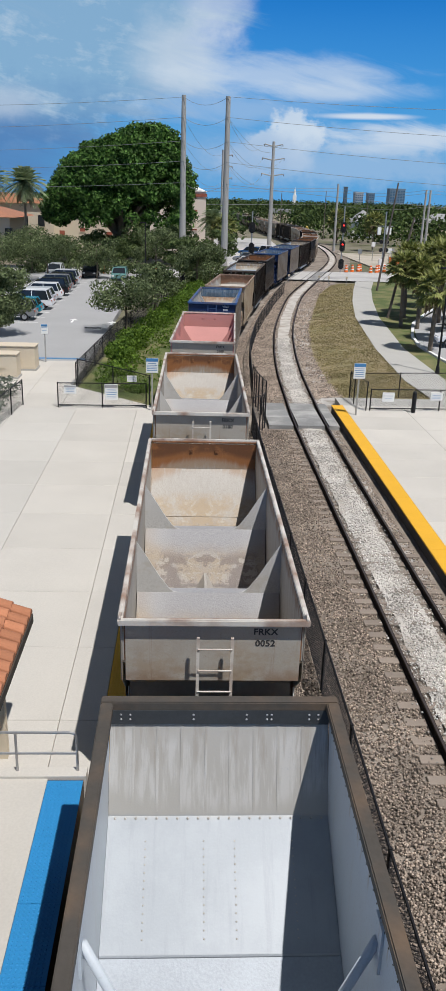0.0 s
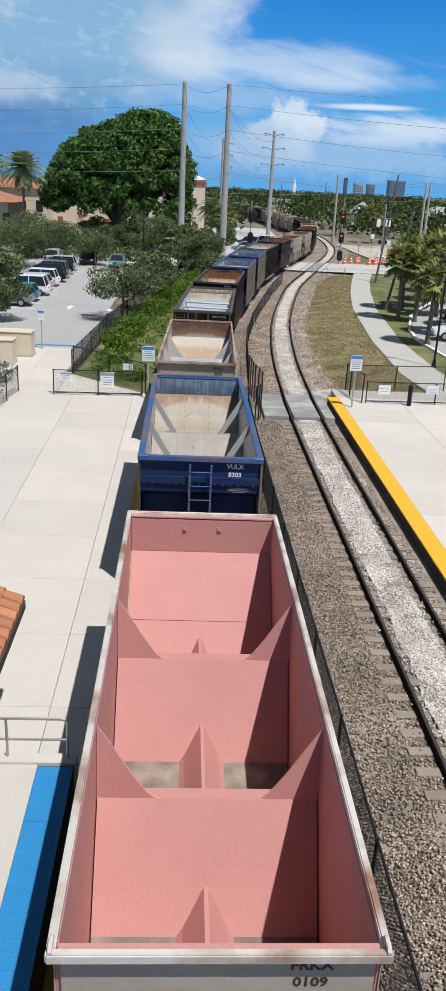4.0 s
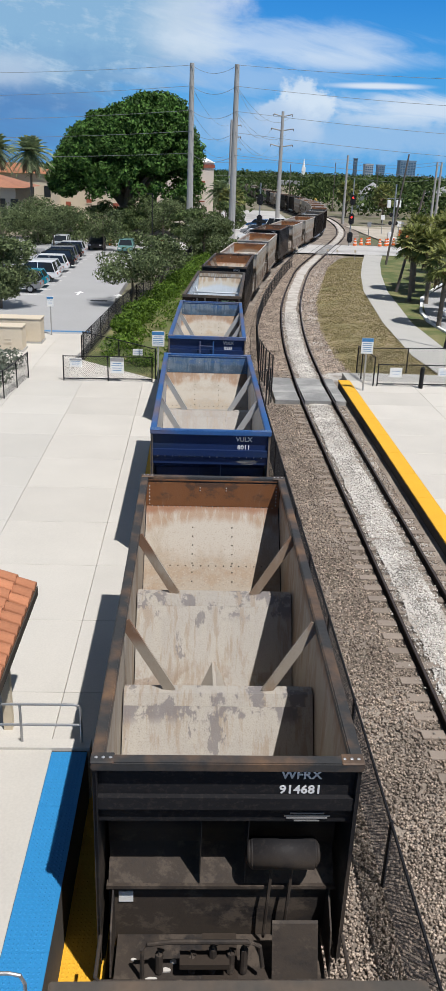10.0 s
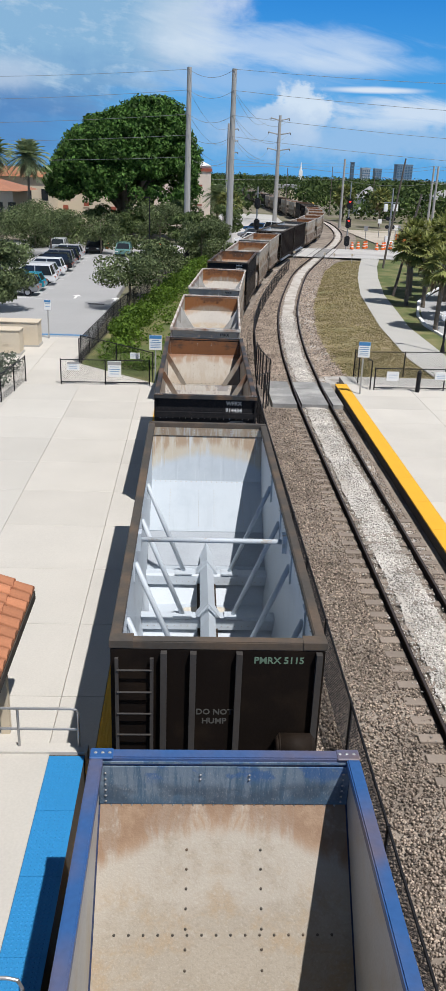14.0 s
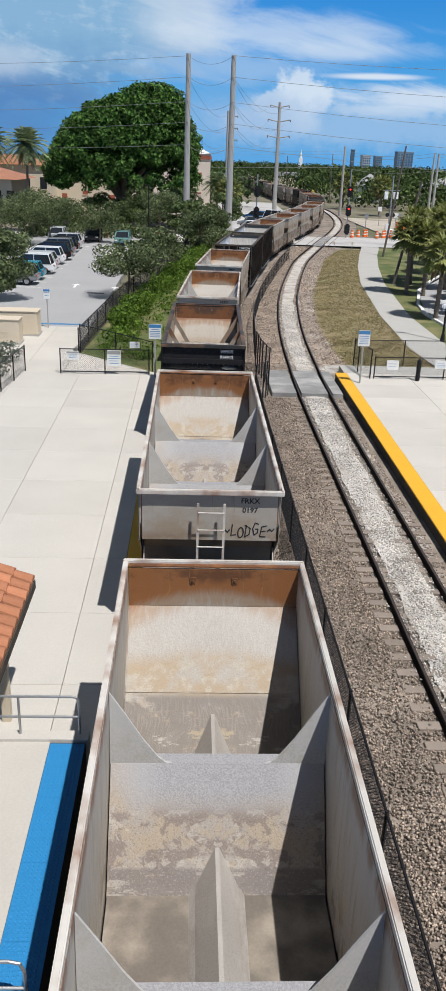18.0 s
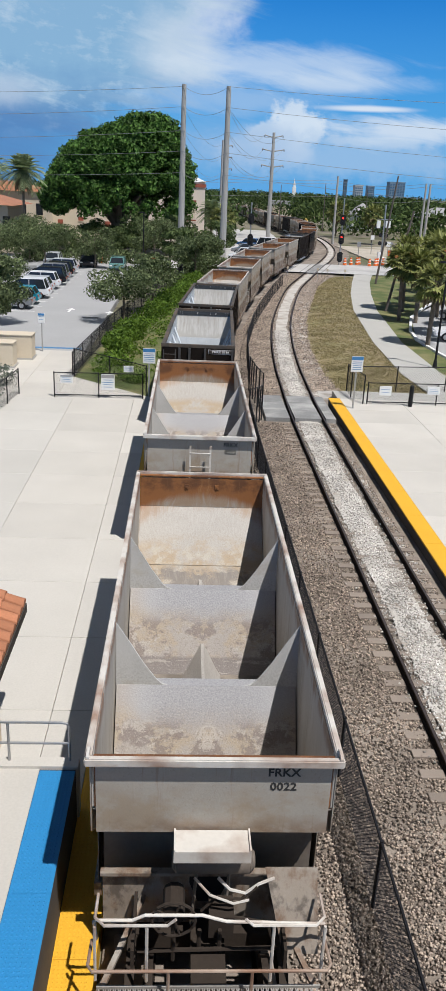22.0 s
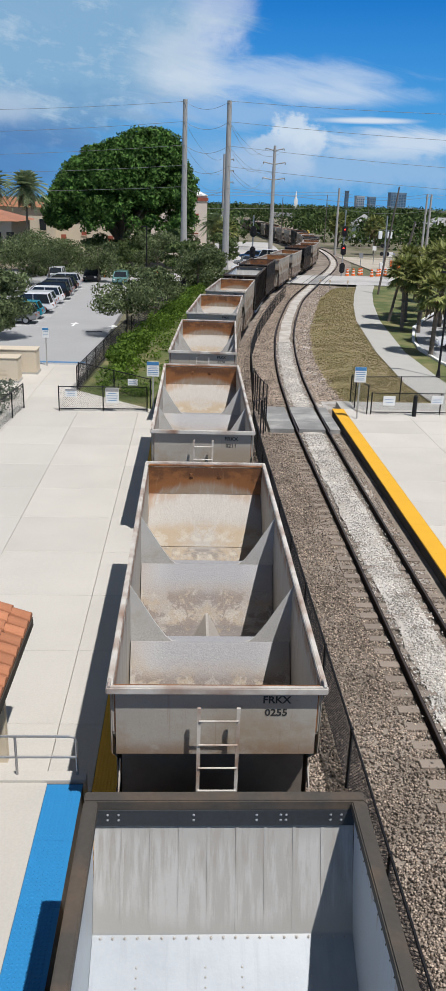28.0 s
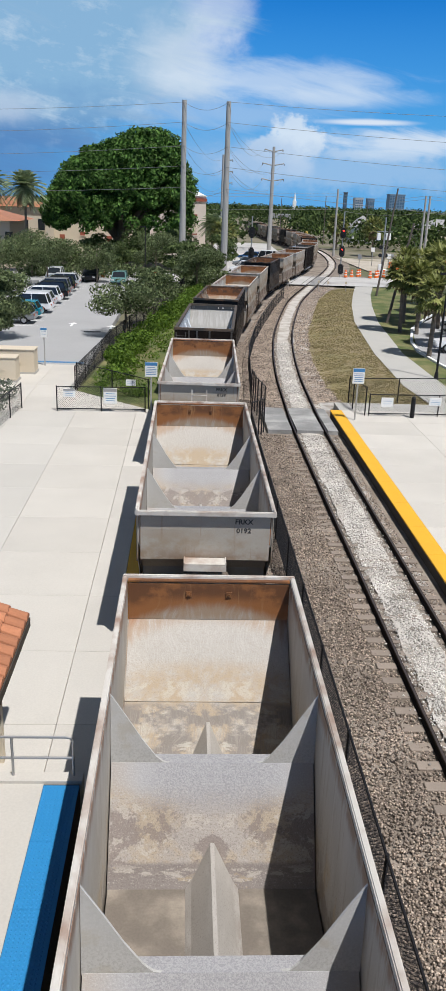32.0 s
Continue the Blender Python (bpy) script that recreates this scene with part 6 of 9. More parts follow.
def place_cars():
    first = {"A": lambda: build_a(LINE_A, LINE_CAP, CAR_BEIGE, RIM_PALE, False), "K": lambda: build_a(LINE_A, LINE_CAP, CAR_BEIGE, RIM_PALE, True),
             "G": lambda: build_a(LINE_G, LINE_CAP, CAR_TAN, RIM_RUSTY, True),
             "P": lambda: build_a(LINE_PINK, LINE_PINK, CAR_BEIGE, RIM_PALE, True), "B": lambda: build_b(CAR_BLACK, RIM_BLACK, LINE_D, LINE_D_SIDE, False, True),
             "U": lambda: build_b(CAR_BLUE, RIM_BLUE, LINE_B, LINE_B_SIDE, True, False), "V": lambda: build_b(CAR_BLUE, RIM_BLUE, LINE_B, LINE_B_SIDE, False, True),
             "C": lambda: build_c(False), "S": lambda: build_c(True)}
    pattern, cars = {}, []
    near = {}
    for i, (kind, mark, number) in enumerate(CARS):
        L, o = LENGTH[FAMILY[kind]]
        if i in NEAR:
            near[i] = NEAR[i]
        elif i > 23:
            pl, po = LENGTH[FAMILY[CARS[i - 1][0]]]
            near[i] = near[i - 1] + pl + po + o
    near[1] = near[2] - 1.65 - 0.92 - 10.9 + 0.28
    for i in (0,):
        L, o = LENGTH[FAMILY[CARS[i][0]]]
        near[i] = near[i + 1] - LENGTH[FAMILY[CARS[i + 1][0]]][1] - o - L
    for i, (kind, mark, number) in enumerate(CARS):
        L, o = LENGTH[FAMILY[kind]]
        if kind not in pattern:
            pattern[kind] = first[kind]()
            tagged(pattern[kind], CAR_LABEL[kind], "hopper car", "cars of the train")
            car = pattern[kind]
        else:
            car = copy_thing(pattern[kind], Matrix.Identity(4))
        cars.append((car, near[i] + L / 2, kind, mark, number))
    for car, s, kind, mark, number in cars:
        L, o = LENGTH[FAMILY[kind]]
        if mark:
            light = FAMILY[kind] == "B"
            m = LETTER_WHITE if light else LETTER_BLACK
            y = -L / 2 + (0.10 if light else 0.115) + 0.011
            z = (3.75, 3.54) if light else (3.53, 3.32)
            turn = pose(0.85, y, z[0], 90, 0, 0)
            words("reporting_mark", mark, 0.165, m, car, turn)
            words("car_number", number, 0.165, m, car, pose(0.85, y, z[1], 90, 0, 0))
    tag = mat("graffiti_black", (0.025, 0.025, 0.028), 0.6)
    y = -5.2 + 0.115 + 0.009
    scrawl(cars[14][0], "~LODGE~", 0.30, 2.72, 0.158, 0.27, y, 0.024, tag, 3)
    scrawl(cars[6][0], "TOY!", -1.27, 2.93, 0.15, 0.23, y, 0.020, tag, 4)
    scrawl(cars[6][0], "VOSEH", -0.53, 2.84, 0.175, 0.30, y, 0.036, tag, 5)
    scrawl(cars[6][0], "MULY", 0.52, 2.80, 0.18, 0.31, y, 0.034, tag, 6)
    scribble(cars[6][0], -1.42, -0.66, 2.67, 2.86, y, 0.009, tag, 7)
    faint = mat("graffiti_faint", (0.05, 0.047, 0.042), 0.7)
    scribble(cars[15][0], -1.2, 0.3, 3.06, 3.24, -4.55 + 0.105, 0.012, faint, 8)
    scribble(cars[7][0], -0.9, 0.9, 2.2, 2.6, -5.462, 0.012, faint, 9)
    bm = nb()
    box(bm, -0.5, 0.5, -0.012, 0, -0.075, 0.075)
    plate = part("name_plate", bm, CAR_BLACK, cars[18][0])
    plate.location = (0.95, -5.458, 3.68)
    bm = nb()
    box(bm, -0.515, 0.515, -0.004, 0, -0.09, 0.09)
    edge = part("plate_edge", bm, LETTER_WHITE, cars[18][0])
    edge.location = (0.95, -5.455, 3.68)
    words("car_number", "PMRX 5199", 0.145, LETTER_WHITE, cars[18][0], pose(0.95, -5.472, 3.68, 90, 0, 0))
    dim = mat("lettering_dim", (0.085, 0.085, 0.08), 0.8)
    for body, z in (("DO NOT", 2.76), ("HUMP", 2.60)):
        words("warning_lettering", body, 0.135, dim, cars[18][0], pose(-0.03, -5.457, z, 90, 0, 0))
    words("car_number", "PMRX 7041", 0.12, LETTER_WHITE, cars[19][0], pose(0.9, -5.457, 3.67, 90, 0, 0))
    for ob in list(cars[11][0].children):
        if ob.name.split(".")[0] in ("cross_pipe", "pipe_bracket") and ob.data.vertices[0].co.y > 0.3:
            bpy.data.objects.remove(ob)
    green = mat("lettering_green", (0.13, 0.21, 0.15), 0.8, spread=0.2)
    for i, number in ((7, "PMRX 5074"), (11, "PMRX 5115")):
        words("car_number", number, 0.15, green, cars[i][0], pose(0.88, -5.457, 3.66, 90, 0, 0))
        for body, z in (("DO NOT", 2.76), ("HUMP", 2.60)):
            words("warning_lettering", body, 0.135, dim, cars[i][0], pose(-0.03, -5.457, z, 90, 0, 0))
    return cars


TRAIN = place_cars()

# ---- platforms and walkway ----


# dark rubber of the raised edge; on the low platform the colour includes shade
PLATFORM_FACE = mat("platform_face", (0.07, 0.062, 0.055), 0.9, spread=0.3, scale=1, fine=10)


def place_paving():
    root = structure(empty("pavement"), "pale beige concrete slabs of the station walkway", "pavement")
    ys = [38.9 - 2.82 * i for i in range(0, 14)]
    xs = [(-2.47, -1.6), (-5.43, -2.47), (-8.35, -5.43), (-11.4, -8.35), (-14.4, -11.4)]
    for y1, y0 in zip(ys, ys[1:]):
        for x0, x1 in xs:
            slab("paving_slab", x0 + 0.006, x1 - 0.006, y0 + 0.006, y1 - 0.006, -0.5, 0.0, CONCRETE if x1 > -5.4 else CONCRETE_LEFT, root, bevel=0.006)
    for y1, y0 in zip(ys, ys[1:]):
        slab("tactile_panel", -1.594, -1.0, y0 + 0.004, y1 - 0.004, -0.5, 0.012, YELLOW, root)
    for y0 in (38.9, 41.9, 44.9, 47.9):
        for x0, x1 in ((-8.35, -6.3), (-11.4, -8.35)):
            slab("paving_slab", x0 + 0.006, x1 - 0.006, y0 + 0.006, y0 + 3 - 0.006, -0.5, 0.0, CONCRETE, root, bevel=0.006)
    r = structure(empty("platform"), "pale concrete platform with a yellow edge", "platform")
    y = 40.6
    while y > -8:
        slab("tactile_panel", 7.49, 8.08, y - 2.3 + 0.004, y - 0.004, -0.04, 0.012, YELLOW, r)
        for x0, x1 in ((8.084, 11.2), (11.2, 14.4), (14.4, 17.6)):
            slab("paving_slab", x0 + 0.006, x1 - 0.006, y - 2.3 + 0.006, y - 0.006, -0.5, 0.0, CONCRETE, r, bevel=0.006)
        # shade below the yellow edge is put into the face's near-black colour
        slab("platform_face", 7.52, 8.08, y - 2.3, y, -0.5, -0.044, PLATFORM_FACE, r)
        y -= 2.3


place_paving()


def place_mini_high():
    r = structure(empty("raised_platform"), "raised concrete boarding platform with a blue edge", "platform")
    slab("deck", -14, -2.18, -6, 10.55, -0.4, 1.0, CONCRETE, r)
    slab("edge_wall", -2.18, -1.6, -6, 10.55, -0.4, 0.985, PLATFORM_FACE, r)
    for i in range(14):
        slab("tactile_panel", -2.17, -1.6, 10.5 - 1.22 * (i + 1) + 0.003, 10.5 - 1.22 * i - 0.003, 0.99, 1.012, BLUE, r)
    slab("kerb", -14, -1.56, 10.55, 10.78, -0.4, 1.05, CONCRETE, r)
    rail = empty("handrail")
    tagged(rail, "bronze tube handrail at the end of the raised platform", "handrail")
    for pts in ([(-1.71, 10.7, 1.05), (-1.71, 10.7, 1.70), (-1.74, 10.7, 1.77), (-1.82, 10.7, 1.79), (-8, 10.7, 1.79)], [(-1.71, 10.7, 1.39), (-8, 10.7, 1.39)], [(-2.69, 10.7, 1.05), (-2.69, 10.7, 1.79)], [(-3.9, 10.7, 1.05), (-3.9, 10.7, 1.79)]):
        bm = nb()
        tube(bm, pts, 0.022, 8)
        part("rail", bm, MAT["steel"], rail)


place_mini_high()


def domes(name, x0, x1, y0, y1, z, material, label, cell=0.064):
    nx, ny = int((x1 - x0) / cell), int((y1 - y0) / cell)
    gx, gy = np.meshgrid(x0 + cell * (np.arange(nx) + 0.5), y0 + cell * (np.arange(ny) + 0.5))
    c = np.stack([gx.ravel(), gy.ravel(), np.full(gx.size, z)], 1)
    ring = np.array([(0.021 * math.cos(k * 1.0472), 0.021 * math.sin(k * 1.0472), 0) for k in range(6)] + [(0.012 * math.cos(k * 1.0472), 0.012 * math.sin(k * 1.0472), 0.007) for k in range(6)])
    v = (c[:, None, :] + ring[None]).reshape(-1, 3)
    f = []
    for i in range(len(c)):
        b = 12 * i
        f.extend([(b + k, b + (k + 1) % 6, b + 6 + (k + 1) % 6, b + 6 + k) for k in range(6)])
        f.append(tuple(range(b + 6, b + 12)))
    tagged(raw(name, v, f, material), label, "tactile paving", kind="stuff")


domes("tactile_domes", -2.16, -1.61, 5.0, 10.48, 1.012, BLUE, "rows of small blue domes on the platform edge")
domes("tactile_domes", -1.58, -1.02, 5.0, 18.0, 0.012, YELLOW, "rows of small yellow domes on the platform edge")

# ---- surroundings ----
structure(slab("parking_lot", -60, -6.35, 50.9, 112, -0.6, -0.02, ASPHALT_PALE), "pale grey asphalt parking lot", "parking lot")


def strip(name, left, right, z, material, label, category):
    """Flat ground between two plan lines."""
    vs = [(x, y, z) for x, y in left] + [(x, y, z) for x, y in right]
    n = len(left)
    fs = [(i, i + n, i + n + 1, i + 1) for i in range(n - 1)]
    return structure(raw(name, vs, fs, material), label, category)


strip("hedge_bank", [(-1.95, 40.0), (-6.0, 44), (-5.2, 58), (-1.6, 87), (0.2, 108)], [(-1.6, 39.6), (-1.2, 46), (-0.3, 58), (3.6, 84), (8.6, 108)], -0.1, GRASS_GREEN, "green grass bank beside the track", "grass")
BANK_L = ([41, 48, 56.5, 69, 82, 97, 108], [8.7, 8.5, 8.8, 10.2, 12.5, 15.4, 18.6])
BANK_R = ([41, 47.5, 58.5, 75.5, 88, 100, 109], [13.4, 13.1, 13.7, 15.5, 17.6, 20, 22])


def bank_height(u):
    return -0.415 + 0.30 * min(1.0, u * 2.2) ** 0.7


def grass_bank():
    """Dry grass that rises from the gravel with a ragged edge."""
    vs, fs, rows, cols = [], [], 110, 14
    for i in range(rows + 1):
        y = 41.2 + 67 * i / rows
        lo, hi = np.interp(y, *BANK_L), np.interp(y, *BANK_R)
        lo += 0.55 * noise.noise((y * 0.7, 0, 0)) + 0.25 * noise.noise((y * 2.3, 5, 0))
        for c in range(cols + 1):
            u = c / cols
            vs.append((lo + (hi - lo) * u, y, bank_height(u) + (0.04 * noise.noise((u * 9, y * 0.8, 2)) if 0 < c < cols else 0)))
    for i in range(rows):
        for c in range(cols):
            a = i * (cols + 1) + c
            fs.append((a, a + 1, a + cols + 2, a + cols + 1))
    structure(raw("grass_bank", vs, fs, GRASS), "dry patchy grass beside the track", "grass")


grass_bank()
strip("footpath", [(13.5, 41.0), (13.1, 47.5), (13.7, 58.5), (15.5, 75.5), (17.6, 88), (20, 100), (22.4, 111)], [(17.5, 41.0), (15.7, 47.8), (15.9, 58.8), (17.8, 75.9), (20, 89), (22.4, 101), (24.8, 111)], -0.06, CONCRETE_GREY, "grey concrete footpath", "footpath")
strip("verge", [(17.5, 41.0), (15.7, 47.8), (15.9, 58.8), (17.8, 75.9), (20, 89), (22.4, 101), (24.8, 111)], [(18.9, 41), (18, 48), (17.5, 55), (17.4, 60), (20, 72), (23.5, 80), (40, 111)], -0.12, GRASS_GREEN, "green grass verge with palms", "grass")
strip("side_road", [(18.9, 41), (18, 48), (17.5, 55), (17.35, 60), (20, 72), (30, 92), (40, 104)], [(60, 41), (60, 48), (60, 55), (60, 60), (60, 72), (60, 92), (60, 104)], -0.09, ASPHALT_PALE, "pale side road", "road")
kerb = structure(empty("kerb"), "pale concrete kerb along the side road", "kerb")
KERB = [(18.9, 41), (18.0, 48), (17.5, 55), (17.35, 60), (18.0, 64.5), (20, 72), (23.5, 80), (30, 92), (40, 104)]
for (x0, y0), (x1, y1) in zip(KERB, KERB[1:]):
    bm = nb()
    bar(bm, (x0, y0, -0.06), (x1, y1, -0.06), 0.22, 0.16)
    part("kerb_stone", bm, WHITE, kerb)
ROAD_PALE = mat("road_pale", (0.50, 0.49, 0.47), 0.9, spread=0.22, scale=0.22, fine=3, bump=0.1, second=(0.33, 0.32, 0.31), second_amount=0.4)
strip("rail_yard", [(2, 125), (4, 160), (7, 235)], [(13.5, 125), (19.6, 160), (22, 235)], -0.38, ROAD_PALE, "pale gravel yard beside the tracks", "yard")
strip("cross_road", [(-60, 112), (0, 112), (12, 113), (24.6, 113), (60, 113)], [(-60, 124), (0, 124), (12, 126), (26, 128), (60, 128)], -0.212, ROAD_PALE, "pale asphalt road across the tracks", "road")


def leaf_cloud(lobes, count, size, seed, flat=0.5):
    """Leaf quads on the outside of several rounded lobes: (centre, radii)."""
    rng = np.random.default_rng(seed)
    vol = np.array([r[0] * r[1] * r[2] for _, r in lobes]) ** 0.67
    pick = rng.choice(len(lobes), count, p=vol / vol.sum())
    c = np.array([l[0] for l in lobes], float)[pick]
    r = np.array([l[1] for l in lobes], float)[pick]
    d = rng.normal(size=(count, 3))
    d /= np.linalg.norm(d, axis=1)[:, None]
    rad = rng.uniform(0.62, 1.05, count)[:, None]
    p = c + d * r * rad
    nrm = d + rng.normal(size=(count, 3)) * flat
    nrm /= np.linalg.norm(nrm, axis=1)[:, None]
    t = np.cross(nrm, rng.normal(size=(count, 3)))
    t /= np.linalg.norm(t, axis=1)[:, None]
    b = np.cross(nrm, t)
    s = (size * rng.uniform(0.6, 1.3, count))[:, None]
    v = np.stack([p - t * s, p - b * s * 0.55 + nrm * s * 0.12, p + t * s, p + b * s * 0.55 + nrm * s * 0.12], 1).reshape(-1, 3)
    f = np.arange(count * 4).reshape(-1, 4)
    return v, f


def tree(x, y, height, spread, trunk, material, seed, count=2500, leaf=0.16, low=0.3, label="", lobes_n=14, z0=-0.1):
    rng = random.Random(seed)
    root = empty("tree", pose(x, y, z0))
    tagged(root, label or "small oak tree with a loose olive-green crown", "tree")
    lobes = []
    for i in range(lobes_n):
        a = rng.uniform(0, 6.283)
        rr = spread * math.sqrt(rng.uniform(0, 1)) * 0.72
        z = height * (low + (1 - low) * rng.uniform(0.12, 0.85) * (1 - 0.35 * (rr / spread) ** 2))
        q = spread * rng.uniform(0.28, 0.45)
        lobes.append(((math.cos(a) * rr, math.sin(a) * rr, z), (q, q, q * 0.55)))
    bm = nb()
    tube(bm, [(0, 0, 0), (0.05, 0.02, height * low * 0.6), (0.02, 0.05, height * low * 1.3), (0, 0, height * 0.7)], trunk, 8, trunk * 0.35)
    part("trunk", bm, BARK, root)
    for c, q in lobes[:6]:
        bm = nb()
        tube(bm, [(0, 0, height * low), (c[0] * 0.5, c[1] * 0.5, height * low + (c[2] - height * low) * 0.6), c], trunk * 0.45, 6, trunk * 0.12)
        part("limb", bm, BARK, root)
    v, f = leaf_cloud(lobes, count, leaf, seed)
    raw("crown", v, f, material, root)
    return root


def ficus():
    """The great dense round tree behind the parking lot."""
    cx, cy = -11.3, 138
    root = empty("ficus_tree", pose(cx, cy, -0.1))
    tagged(root, "huge dense dark green ficus tree with a broad dome crown", "tree")
    rng = random.Random(5)

    def dome(u, w):
        """Height of the crown's skin: full on one side, sloping away on the other."""
        r = min(1.0, math.hypot(u, w))
        return 7.4 + 12.7 * (1 - r ** (4.2 if u > 0 else 2.6)) ** 0.5 * (1 - 0.27 * max(0.0, 0.5 - u))

    lobes = []
    for i in range(420):
        a, r = rng.uniform(0, 6.283), rng.random() ** 0.36
        u, w = math.cos(a) * r, math.sin(a) * r
        z = dome(u, w)
        q = rng.uniform(0.75, 1.7)
        z += rng.uniform(-0.9, 0.45)
        lobes.append(((u * 11.2, w * 9.5, z), (q * 1.15, q, q * 0.72)))
    for i in range(150):
        a = rng.uniform(0, 6.283)
        q = rng.uniform(0.8, 1.6)
        top = dome(math.cos(a) * 0.97, math.sin(a) * 0.97)
        lobes.append(((math.cos(a) * 10.9, math.sin(a) * 9.5, rng.uniform(5.6, max(8.0, top))), (q, q, q * 0.8)))
    for i in range(110):
        a, r = rng.uniform(0, 6.283), 0.9 * rng.random() ** 0.5
        u, w = math.cos(a) * r, math.sin(a) * r
        lobes.append(((u * 9.2, w * 8.5, rng.uniform(7.5, dome(u, w) - 1.8)), (2.4, 2.4, 1.9)))
    bm = nb()
    tube(bm, [(0, 0, 0), (0.1, 0, 4), (0, 0.2, 9)], 1.6, 12, 0.9)
    part("trunk", bm, BARK, root)
    for i in range(9):
        a = i * 0.698
        bm = nb()
        tube(bm, [(0, 0, 3.5), (math.cos(a) * 3.5, math.sin(a) * 3.5, 7.5), (math.cos(a) * 7, math.sin(a) * 7, 11)], 0.6, 6, 0.2)
        part("limb", bm, BARK, root)
    v, f = leaf_cloud(lobes, 150000, 0.27, 5, 0.6)
    raw("crown", v, f, LEAF, root)


ficus()
for i, (x, y, h, s, n) in enumerate([(-4.8, 63, 4.1, 3.3, 3600), (-3.0, 72, 4.4, 3.0, 3200), (-14.1, 60, 5.4, 3.1, 4200), (-17.0, 101, 6.2, 4.6, 3600), (-22.5, 98, 6.0, 4.6, 3200), (0.9, 97, 5.7, 3.2, 3200), (-4.6, 116, 6.4, 3.6, 2600),
                                     (-20.5, 110, 6.0, 4.2, 2200), (-13.3, 54.5, 4.6, 2.3, 2400), (-27, 92, 5.6, 4.0, 2200), (-11.5, 105, 5.2, 3.0, 2200), (-27.5, 106, 6.2, 4.2, 1800), (2.6, 104, 4.8, 2.4, 1800)]):
    tree(x, y, h, s, 0.13, LEAF_OLIVE, 20 + i, int(n * (1.2 if i < 2 else 2)), 0.12, 0.50 if i < 2 else 0.34)
for i, (x, y, h, s) in enumerate([(-6.5, 128, 6.4, 4.8), (-19, 126, 4.2, 4.2), (-25, 124, 4.0, 4.0), (-0.5, 106, 5.6, 3.2), (-2.6, 127, 7.0, 3.6), (-13, 131, 5.0, 3.8), (-9.5, 127, 4.6, 3.4), (4.5, 133, 5.5, 3.5), (2.5, 112, 4.0, 2.4)]):
    tree(x, y, h, s, 0.15, LEAF_FAR, 60 + i, 4200, 0.19, 0.2, "dark green shrubby tree behind the parking lot")


def utility_pole(x, y, h, r0, r1, material, label, arms=()):
    root = empty("utility_pole", pose(x, y, -0.5))
    tagged(root, label, "utility pole")
    bm = nb()
    tube(bm, [(0, 0, 0), (0, 0, h + 0.5)], r0, 12, r1)
    part("shaft", bm, material, root)
    for z, w in arms:
        bm = nb()
        tube(bm, [(0, 0, z + 0.5), (w, -abs(w) * 0.15, z + 0.95)], 0.13, 6)
        arm = part("arm", bm, material, root)
        bm = nb()
        tube(bm, [(w, -abs(w) * 0.15, z + 0.95), (w, -abs(w) * 0.15, z + 0.5)], 0.08, 6)
        part("insulator", bm, POLE_WOOD, arm)
    return root


utility_pole(-1.03, 122.7, 23.0, 0.52, 0.31, POLE_CONCRETE, "tall grey concrete power pole")
utility_pole(4.93, 119.5, 22.7, 0.52, 0.31, POLE_CONCRETE, "tall grey concrete power pole", )
utility_pole(18.1, 191.6, 21.8, 0.52, 0.30, POLE_CONCRETE, "tall grey concrete power pole with arms", [(20.8, 2), (20.8, -2), (18, 2.4), (18, -2.4), (14.8, 2.4), (14.8, -2.4)])


utility_pole(7.6, 205, 20.5, 0.42, 0.26, POLE_CONCRETE, "slender grey power pole with arms", [(19, 2.2), (16.5, 2.2), (14, 2.2)])
utility_pole(31.8, 185, 13.5, 0.3, 0.2, POLE_CONCRETE, "grey concrete street pole")
utility_pole(47.5, 172, 12.6, 0.27, 0.18, POLE_CONCRETE, "grey concrete street pole")
utility_pole(45.0, 160, 12.4, 0.27, 0.18, POLE_CONCRETE, "grey concrete street pole")
utility_pole(66.0, 210, 13.0, 0.27, 0.18, POLE_CONCRETE, "grey concrete street pole")
for x, y, x1, h in ((22.9, 100.2, 24.3, 12.6), (18.6, 76.0, 20.2, 9.2), (24.5, 230, 24.5, 12), (38, 240, 38, 13), (52, 250, 52, 12)):
    r = empty("utility_pole", pose(x, y, -0.4))
    tagged(r, "thin dark wooden utility pole, slightly leaning", "utility pole")
    bm = nb()
    tube(bm, [(0, 0, 0), (x1 - x, 0, h)], 0.14, 8, 0.09)
    part("shaft", bm, POLE_WOOD, r)


def span(pts, sag, name="power_line", r=0.024):
    """Hanging wires from point to point."""
    w = empty(name)
    tagged(w, "sagging grey overhead power line", "power line")
    for p, q in zip(pts, pts[1:]):
        p, q = Vector(p), Vector(q)
        bm = nb()
        tube(bm, [p.lerp(q, k / 10) - Vector((0, 0, sag * 4 * (k / 10) * (1 - k / 10))) for k in range(11)], r, 4)
        part("wire", bm, WIRE, w)


for z, dz in ((22.7, 0.0), (20.2, 1.2), (17.2, 1.6), (14.6, 1.4), (11.8, 1.0)):
    span([(-75, 150, z - dz), (-1.03, 122.3, z), (4.93, 119.1, z - 0.1), (75, 92, z - 2.0 - dz)], 1.0)
for z, zc in ((20.2, 21.2), (17.2, 18.4), (14.6, 15.2)):
    span([(-1.03, 122.9, z), (7.6, 205, zc - 1.5)], 2.2)
    span([(4.93, 119.7, z), (18.1 - 2.2, 191.6, zc)], 2.6)
    span([(4.93, 119.7, z), (18.1 + 2.2, 191.6, zc)], 2.8)
    span([(7.6, 205, zc - 1.5), (16, 300, zc - 3)], 2.0)
    span([(18.1, 191.6, zc), (27, 300, zc - 3)], 2.0)
